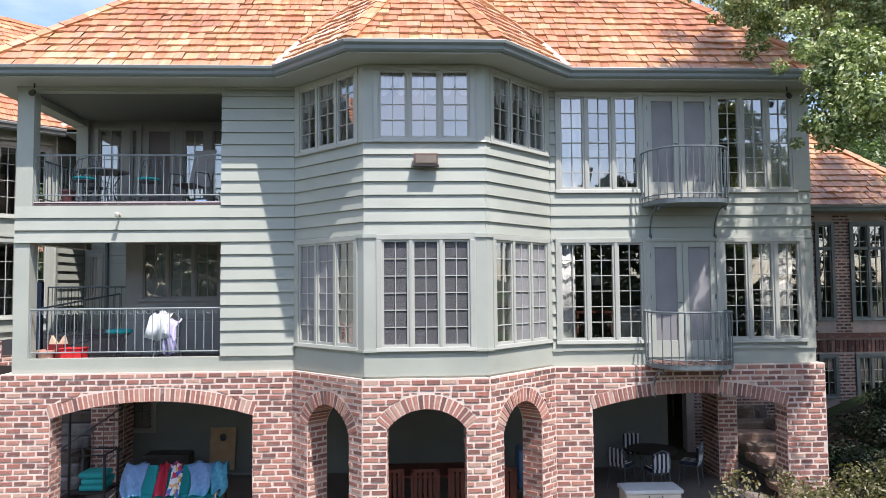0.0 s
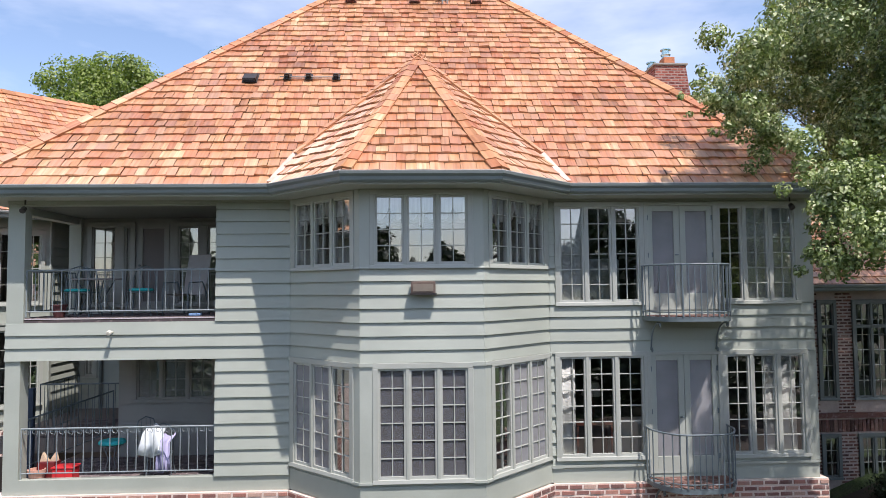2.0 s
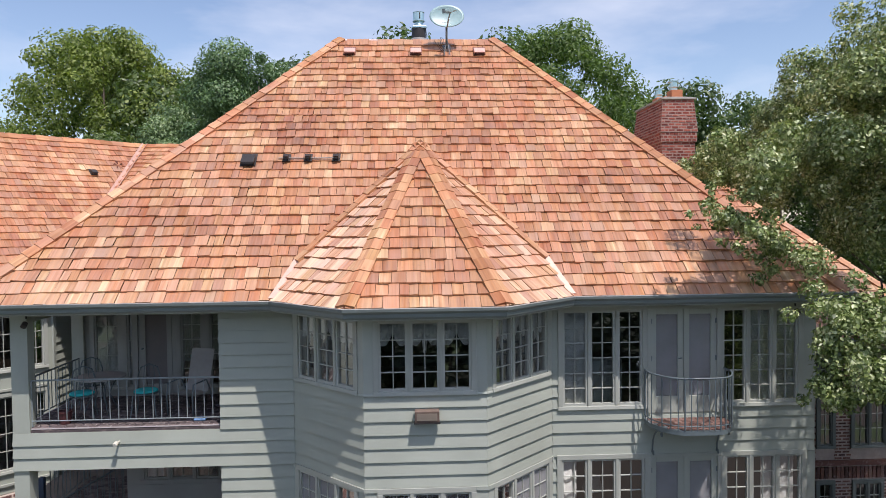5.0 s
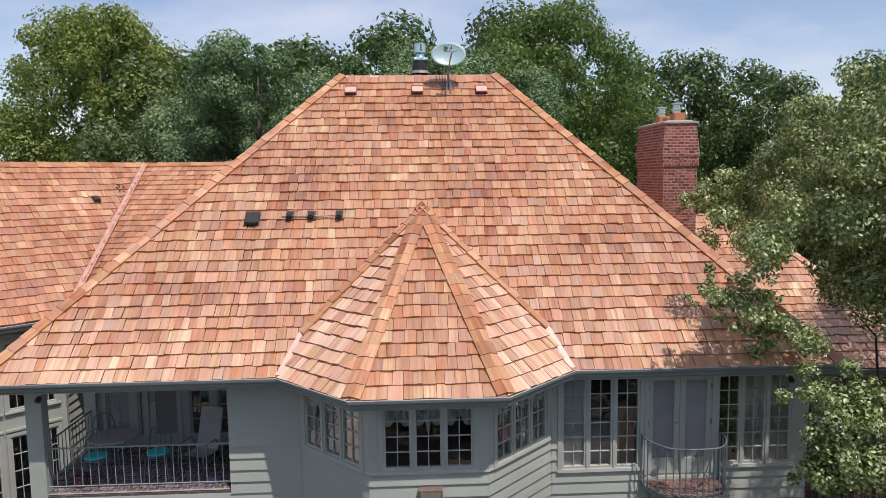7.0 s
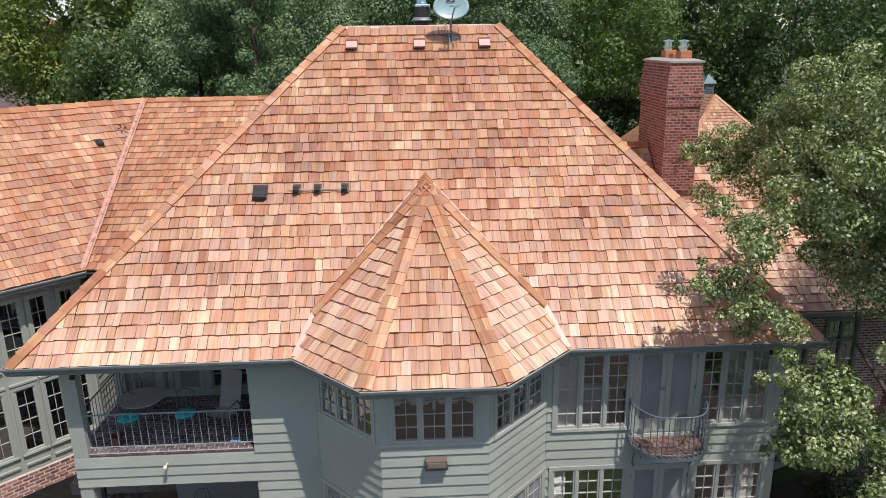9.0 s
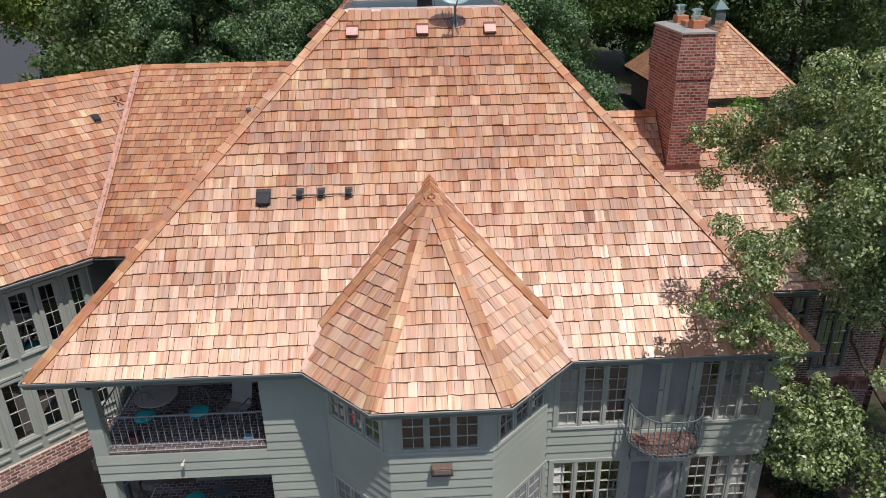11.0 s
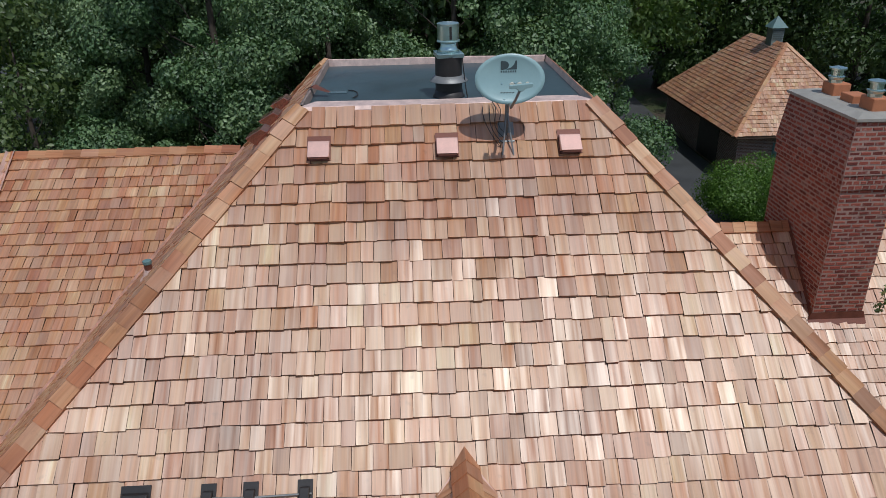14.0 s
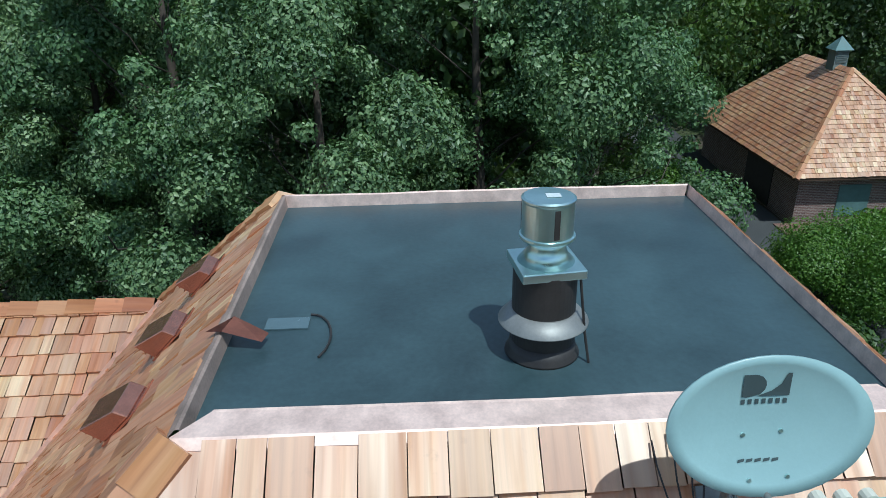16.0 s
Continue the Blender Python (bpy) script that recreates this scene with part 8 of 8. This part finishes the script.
for i in range(N):
    p, q = Vector(crn[i // 6]), Vector(crn[(i // 6 + 1) % 4])
    p = p.lerp(q, (i % 6) / 6)
    sq.append((tuple(p), tuple(p.normalized() * R)))
V = []
for d0 in (-0.02, 0.02):
    V += [m @ Vector((p[0], d0, 0.75 + p[1])) for p, q in sq] + [m @ Vector((q[0], d0, 0.75 + q[1])) for p, q in sq]
Fb = []
for i in range(N):
    j = (i + 1) % N
    Fb += [(i, j, N + j, N + i), (3 * N + i, 3 * N + j, 2 * N + j, 2 * N + i), (j, i, 2 * N + i, 2 * N + j), (N + i, N + j, 3 * N + j, 3 * N + i)]
g.add(V, Fb)
part("board", g, PLYWOOD, b)
g = Geo(); g.box(-5.9, -4.9, 15.9, 16.4, 0.0, 0.75)
solid("patio_grill", g, BLACK_METAL, "covered black grill against the patio wall", "grill", bevel=0.06)
pwl = Face((-7.0, 17.0), (-4.2, 17.0))
w = solid("wall_patio_west", wall_mesh(pwl, 0, pwl.length, 0, 2.7, [(0.41, 0.97, 1.05, 1.95)], 0.15), PATIOWALL, "dark green patio wall with a small window", "wall", kind="structure")
window(60, pwl, (0.41, 0.97, 1.05, 1.95), 1, 2, label="small white window in the dark patio wall")
curtain(pwl, 0.41, 0.97, 1.07, 1.93, label="pale blind in the small patio window")
def boulder(k, x, y, z, size, tall):
    """A rough split stone: a squashed ball, broken up at two scales."""
    me_v, me_f = [], []
    nu, nv = 16, 10
    turn = k * 1.7
    for i in range(nv + 1):
        ph = math.pi * i / nv
        for j in range(nu):
            a = 2 * math.pi * j / nu
            d = Vector((math.sin(ph) * math.cos(a), math.sin(ph) * math.sin(a), math.cos(ph)))
            q = max(abs(d.x), abs(d.y), abs(d.z)) ** -0.6
            q *= 1 + 0.22 * noise.noise(d * 1.6 + Vector((k * 3.1, 0, 0))) + 0.10 * noise.noise(d * 5.0 + Vector((0, k * 2.3, 0)))
            px, py = d.x * q * size, d.y * q * size * 0.75
            me_v.append((x + px * math.cos(turn) - py * math.sin(turn), y + px * math.sin(turn) + py * math.cos(turn), z + d.z * q * tall))
    for i in range(nv):
        for j in range(nu):
            a, b_ = i * nu + j, i * nu + (j + 1) % nu
            me_f.append((a, a + nu, b_ + nu, b_))
    g = Geo()
    g.add(me_v, me_f)
    solid("boulder", g, ROCK if k % 3 else TAN_ROCK, "rough brown split stone in the shaded bank", "boulder", "bank boulders")


TAN_ROCK = rough_paint("tan_boulder", (0.17, 0.125, 0.095), 0.95, 0.3, 3.0, fine=22, relief=1.0)
rb = random.Random(77)
def stone_step(k, x0, x1, y, z, deep, tall, mat, label, group):
    """A split stone tread: a slab with a broken, wavering outline and worn top edge."""
    n = 18
    low, mid, top = [], [], []
    for i in range(n):
        a = 2 * math.pi * i / n
        q = max(abs(math.cos(a)), abs(math.sin(a))) ** -0.85
        w = 1 + 0.13 * noise.noise(Vector((math.cos(a) * 1.4, math.sin(a) * 1.4, k * 2.7)))
        px, py = math.cos(a) * q * w * (x1 - x0) / 2, math.sin(a) * q * w * deep / 2
        h = 0.025 * noise.noise(Vector((px * 5, py * 5, k)))
        cx = (x0 + x1) / 2
        low.append((cx + px * 0.97, y + py * 0.97, z - tall))
        mid.append((cx + px * 1.02, y + py * 1.02, z - 0.03 + h))
        top.append((cx + px * 0.93, y + py * 0.93, z + h))
    g = Geo()
    g.add(low + mid + top, [(r * n + i, r * n + (i + 1) % n, (r + 1) * n + (i + 1) % n, (r + 1) * n + i) for r in range(2) for i in range(n)] + [tuple(range(2 * n, 3 * n)), tuple(range(n))[::-1]])
    solid("stone_step", g, mat, label, "stone", group)


LEDGE_STONE = rough_paint("ledge_stone", (0.24, 0.22, 0.215), 0.95, 0.35, 3.0, fine=22, relief=1.0)
STEP_STONE = rough_paint("step_stone", (0.30, 0.20, 0.15), 0.95, 0.35, 3.0, fine=22, relief=1.0)
for k in range(7):
    y, z = 14.0 + 0.42 * k, 0.16 + 0.165 * k
    stone_step(k, 7.42 + rb.uniform(-0.05, 0.08), 8.75, y, z, 0.62, 0.17, STEP_STONE if k % 2 else TAN_ROCK, "broad brown split stone step climbing the bank", "bank steps")
    if k % 2:
        boulder(k, 8.55 + rb.uniform(-0.1, 0.1), y + 0.1, z + 0.10, 0.24, 0.15)
for k in range(8, 11):
    boulder(k, 7.75 + 0.36 * (k - 8), 17.0, 1.22, 0.26, 0.18)
for k in range(20, 38):
    row, col = divmod(k - 20, 2)
    x0 = -9.0 + 1.0 * col + rb.uniform(-0.12, 0.12)
    stone_step(k, x0, x0 + 1.05, 15.35 + 0.17 * row + rb.uniform(-0.08, 0.08), 0.20 + 0.25 * row, 0.75, 0.235, LEDGE_STONE if k % 3 else ROCK, "split stone slab stacked in the shaded bank", "bank slabs")
pier = thing("brick_pier", (7.05, 15.6, 0), "brick pier at the back of the patio", "pier")
g = Geo(); g.box(6.85, 7.28, 15.55, 16.4, 0, 2.66); part("core", g, MORTAR, pier)
PIER_F, PIER_S = Face((6.85, 15.55), (7.28, 15.55)), Face((6.85, 16.4), (6.85, 15.55))
pier2 = thing("brick_pier", (-6.7, 15.9, 0), "brick pier beside the patio steps", "pier")
g = Geo(); g.box(-7.0, -6.42, 15.9, 16.75, 0, 2.66); part("core", g, MORTAR, pier2)
PIER2_F, PIER2_S = Face((-7.0, 15.9), (-6.42, 15.9)), Face((-6.42, 15.9), (-6.42, 16.75))
railing("stair_railing", (-7.0, 13.6, 0.1), (-6.1, 15.4, 0.9), 1.0, 8, "black iron stair railing in the patio")
rack = thing("iron_rack", (-6.28, 14.3, 0), "black iron rack holding a pile of cushions", "rack")
for x in (-6.62, -5.95):
    for y in (14.12, 14.74):
        g = Geo(); g.tube([(x, y, 0), (x, y, 2.5 if x < -6.5 and y < 14.5 else 1.19)], 0.026, 8); part("post", g, BLACK_METAL, rack, smooth=True)
for z in (0.44, 1.17):
    for a, b in (((-6.62, 14.12), (-5.95, 14.12)), ((-6.62, 14.74), (-5.95, 14.74)), ((-6.62, 14.12), (-6.62, 14.74)), ((-5.95, 14.12), (-5.95, 14.74))):
        g = Geo(); g.tube([(*a, z), (*b, z)], 0.016, 8); part("rail", g, BLACK_METAL, rack, smooth=True)
for k in range(7):
    y = 14.18 + 0.085 * k
    g = Geo(); g.box(-6.61, -5.96, y - 0.02, y + 0.02, 0.435, 0.452); part("slat", g, BLACK_METAL, rack)
round_table((5.35, 15.6, 0.02), 0.55, 0.72, BLACK_METAL, "round black iron patio table in shade")


def slat_chair(at, turn, label, mat):
    c = thing("slatted_chair", (0, 0, 0), label, "chair", "slatted wooden chairs")
    for sx in (-0.24, 0.24):
        g = Geo(); g.box(sx - 0.025, sx + 0.025, -0.27, -0.22, 0, 1.05); part("leg", g, mat, c)
        g = Geo(); g.box(sx - 0.025, sx + 0.025, 0.22, 0.27, 0, 0.45); part("leg", g, mat, c)
    for k in range(5):
        g = Geo(); x = -0.18 + k * 0.09; g.box(x - 0.03, x + 0.03, -0.255, -0.235, 0.5, 1.0); part("slat", g, mat, c)
    g = Geo(); g.box(-0.265, 0.265, -0.27, -0.225, 1.0, 1.06); part("top_rail", g, mat, c)
    g = Geo(); g.box(-0.26, 0.26, -0.25, 0.27, 0.42, 0.46); part("seat", g, mat, c)
    c.matrix_basis = Matrix.Translation(at) @ Matrix.Rotation(turn, 4, "Z")


for x, tt in ((-0.42, 0.1), (0.25, 0.0), (0.95, -0.08), (1.7, -0.2)):
    slat_chair((x, 13.2, 0.02), tt, "dark red slatted wooden chair in the patio", DARKWOOD)
g = Geo(); g.box(-0.9, 1.9, 13.75, 14.7, 0.70, 0.75)
for x in (-0.8, 1.8):
    for y in (13.85, 14.6):
        g.box(x - 0.04, x + 0.04, y - 0.04, y + 0.04, 0.012, 0.70)
solid("long_table", g, DARKWOOD, "long dark wooden table under the bay", "table")
g = Geo(); g.box(2.3, 3.1, 15.2, 15.8, 0.012, 0.85); solid("cooler_cart", g, BLUE_TOWEL, "dull blue cart in the dark patio", "cart", bevel=0.04)


def stripe_mat():
    m, t, b = nodes_of("striped_cushion")
    wv = t.nodes.new("ShaderNodeTexWave")
    wv.inputs["Scale"].default_value = 3.2
    link(t, coords(t), wv.inputs["Vector"])
    link(t, ramp(t, wv.outputs["Fac"], [(0.47, (0.03, 0.035, 0.06)), (0.53, (0.72, 0.72, 0.70))]), b.inputs["Base Color"])
    b.inputs["Roughness"].default_value = 0.9
    return m


STRIPE = stripe_mat()
for x, y, tt in ((4.55, 15.25, 2.3), (5.15, 14.75, 3.3), (6.1, 15.3, -2.2), (5.2, 16.4, 0.0)):
    c = iron_chair((x, y, 0.02), tt, None, "black iron patio chair with striped cushion")
    for nm, x0, x1, y0, y1, z0, z1 in (("cushion", -0.2, 0.2, -0.2, 0.2, 0.455, 0.53), ("back_cushion", -0.19, 0.19, 0.16, 0.22, 0.53, 0.85)):
        g = Geo(); g.box(x0, x1, y0, y1, z0, z1)
        me = g.mesh(nm, STRIPE)
        o = new(nm, me)
        o.parent = c
        bb = o.modifiers.new("bevel", "BEVEL"); bb.width, bb.segments = 0.025, 2
        tagged(o, "navy and white striped cushion")
cool = thing("ice_chest", (4.5, 13.3, 0.0), "white and cream ice chest on the paving", "ice chest")
g = Geo(); g.box(3.98, 5.02, 13.05, 13.55, 0.02, 0.50); part("body", g, CREAM, cool, bevel=0.03)
g = Geo(); g.box(3.95, 5.05, 13.02, 13.58, 0.505, 0.58); part("lid", g, WHITE_CLOTH, cool, "white lid", bevel=0.02)
g = Geo(); g.tube([(4.4, 13.04, 0.47), (4.4, 13.0, 0.43), (4.65, 13.0, 0.43), (4.65, 13.04, 0.47)], 0.012, 6); part("handle", g, BLACK_METAL, cool)


# ---- shrubs ----
def shrub(name, root, radius, height, n, size, mat, seed, label, lump=0.42, count=16):
    r = random.Random(seed)
    L = []
    for i in range(count):
        a, q = r.uniform(0, 6.28), math.sqrt(r.random()) * radius * 0.75
        L.append((q * math.cos(a), q * math.sin(a), height * (0.3 + 0.5 * r.random() * (1 - (q / radius) ** 2)), radius * lump * r.uniform(0.7, 1.2)))
    t = thing(name, root, label, "shrub")
    g = Geo()
    for k in range(6):
        x, y, z, q = L[k]
        g.tube([root, Vector(root) + Vector((x * 0.5, y * 0.5, z * 0.6)), Vector(root) + Vector((x, y, z))], [0.03, 0.02, 0.006], 5)
    part("stems", g, BARK, t)
    c = new("foliage", crown_mesh("foliage", L, n, size, mat, seed, droop=0.1))
    c.parent = t


shrub("round_shrub", (15.6, 37.8, 2.6), 3.1, 5.0, 60000, 0.10, LIGHT_LEAF, 201, "dense bright green clipped shrub by the drive", 0.34, 30)
shrub("round_shrub", (18.8, 39.2, 2.6), 2.8, 4.4, 16000, 0.22, LIGHT_LEAF, 202, "dense bright green clipped shrub by the drive", 0.34, 24)
shrub("low_shrub", (12.3, 52.0, 2.6), 2.4, 2.4, 9000, 0.24, LIGHT_LEAF, 203, "low green shrub beside the drive")
shrub("low_shrub", (11.5, 33.5, 2.6), 2.4, 3.2, 12000, 0.22, WOOD_LEAF, 204, "dark green shrub behind the house")
shrub("low_shrub", (-8.0, 31.0, 2.6), 2.4, 3.0, 12000, 0.22, WOOD_LEAF, 205, "dark green shrub behind the house")
shrub("low_shrub", (-14.5, 29.5, 2.6), 2.4, 3.0, 10000, 0.22, WOOD_LEAF, 206, "dark green shrub behind the house")
DRY = leaf_mat("dry_leaf", [(0.0, (0.06, 0.065, 0.03)), (0.5, (0.16, 0.15, 0.075)), (0.85, (0.30, 0.26, 0.16)), (1.0, (0.46, 0.40, 0.28))])
for i, (x, y, rad, h) in enumerate(((3.7, 9.0, 0.5, 2.1), (4.2, 9.1, 0.6, 2.35), (4.7, 8.9, 0.5, 2.3), (5.2, 9.1, 0.6, 2.4), (5.7, 9.0, 0.6, 2.75), (6.2, 8.9, 0.6, 2.85), (6.8, 9.2, 0.7, 2.9), (7.4, 9.5, 0.8, 2.8), (5.6, 10.2, 0.7, 2.0), (6.6, 10.4, 0.8, 2.2))):
    shrub("border_shrub", (x, y, 0.0), rad, h, 1600, 0.06, DRY, 210 + i, "sparse yellowing shrub in the front border", 0.34, 20)
for i, (x, y, r, h) in enumerate(((9.3, 14.6, 0.9, 0.8), (10.6, 15.6, 1.0, 0.8), (11.8, 16.4, 1.0, 0.7), (9.0, 12.6, 0.8, 0.7))):
    shrub("bed_shrub", (x, y, ground_z(x, y)), r, h, 3500, 0.08, DARK_LEAF, 230 + i, "dark green bed shrub, shade put into its leaf colour")

# ---- brick pieces, last ----
for i, (w, face, arch, own) in enumerate(ARCHES):
    voussoirs(w, face, arch, BRICK)
    bricks(w, face, 0, face.length, 0.0, SILL - 0.01, BRICK, arch, own=own, seed=60 + i)
    c, half, spring, rise = arch
    for p, q in ((face.at(c - half, 0, 0), face.at(c - half, 0, -0.42)), (face.at(c + half, 0, -0.42), face.at(c + half, 0, 0))):
        bricks(w, Face(p, q), 0.0, 0.42, 0.0, spring - 0.02, BRICK, seed=66 + i, start=0.06)
bricks(pier, PIER_F, 0, 0.43, 0.0, 2.66, BRICK, seed=81)
bricks(pier, PIER_S, 0, 0.85, 0.0, 2.66, BRICK, seed=82)
bricks(pier2, PIER2_F, 0, 0.58, 0.0, 2.66, BRICK, seed=83)
bricks(pier2, PIER2_S, 0, 0.85, 0.0, 2.66, BRICK, seed=84)
bricks(wbb, Face(wb.at(0, 0, 0.06), wb.at(LB, 0, 0.06)), LB - 6, LB, 2.62, 3.2, BRICK, own=40, seed=84)
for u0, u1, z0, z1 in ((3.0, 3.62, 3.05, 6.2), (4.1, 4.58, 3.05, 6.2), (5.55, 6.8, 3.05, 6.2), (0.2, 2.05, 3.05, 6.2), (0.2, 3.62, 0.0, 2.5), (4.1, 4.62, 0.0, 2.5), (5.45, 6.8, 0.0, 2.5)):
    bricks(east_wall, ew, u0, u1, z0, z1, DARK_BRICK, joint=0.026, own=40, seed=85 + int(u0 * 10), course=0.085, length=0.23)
CF, CS = Face((CX0, CY0), (CX1, CY0)), Face((CX0, CY1), (CX0, CY0))
for f, n in ((CF, 120), (CS, 160)):
    bricks(chim, f, 0, f.length, 7.6, 11.82, CH_BRICK, own=n, seed=90, course=0.084, length=0.225, joint=0.018, proud=0.006)
CF2, CS2 = Face((CX0 - 0.04, CY0 - 0.04), (CX1 + 0.04, CY0 - 0.04)), Face((CX0 - 0.04, CY1 + 0.04), (CX0 - 0.04, CY0 - 0.04))
for f in (CF2, CS2):
    bricks(chim, f, 0, f.length, 11.82, 12.10, CH_BRICK, own=20, seed=91, course=0.09, length=0.13, joint=0.012, proud=0.006)


class Batter(Face):
    """A face that leans back as it rises."""

    def at(self, u, z, d=0.0):
        t = (z - 12.10) / 0.96
        inset = 0.09 * t
        k = inset + (self.length - 2 * inset) * u / self.length
        return Face.at(self, k, z, d - inset)


for a, b in (((CX0 - 0.06, CY0 - 0.06), (CX1 + 0.06, CY0 - 0.06)), ((CX0 - 0.06, CY1 + 0.06), (CX0 - 0.06, CY0 - 0.06))):
    f = Batter(a, b)
    bricks(chim, f, 0, f.length, 12.11, 13.05, CH_BRICK, own=0, seed=93, course=0.085, length=0.225, joint=0.018, proud=0.006)
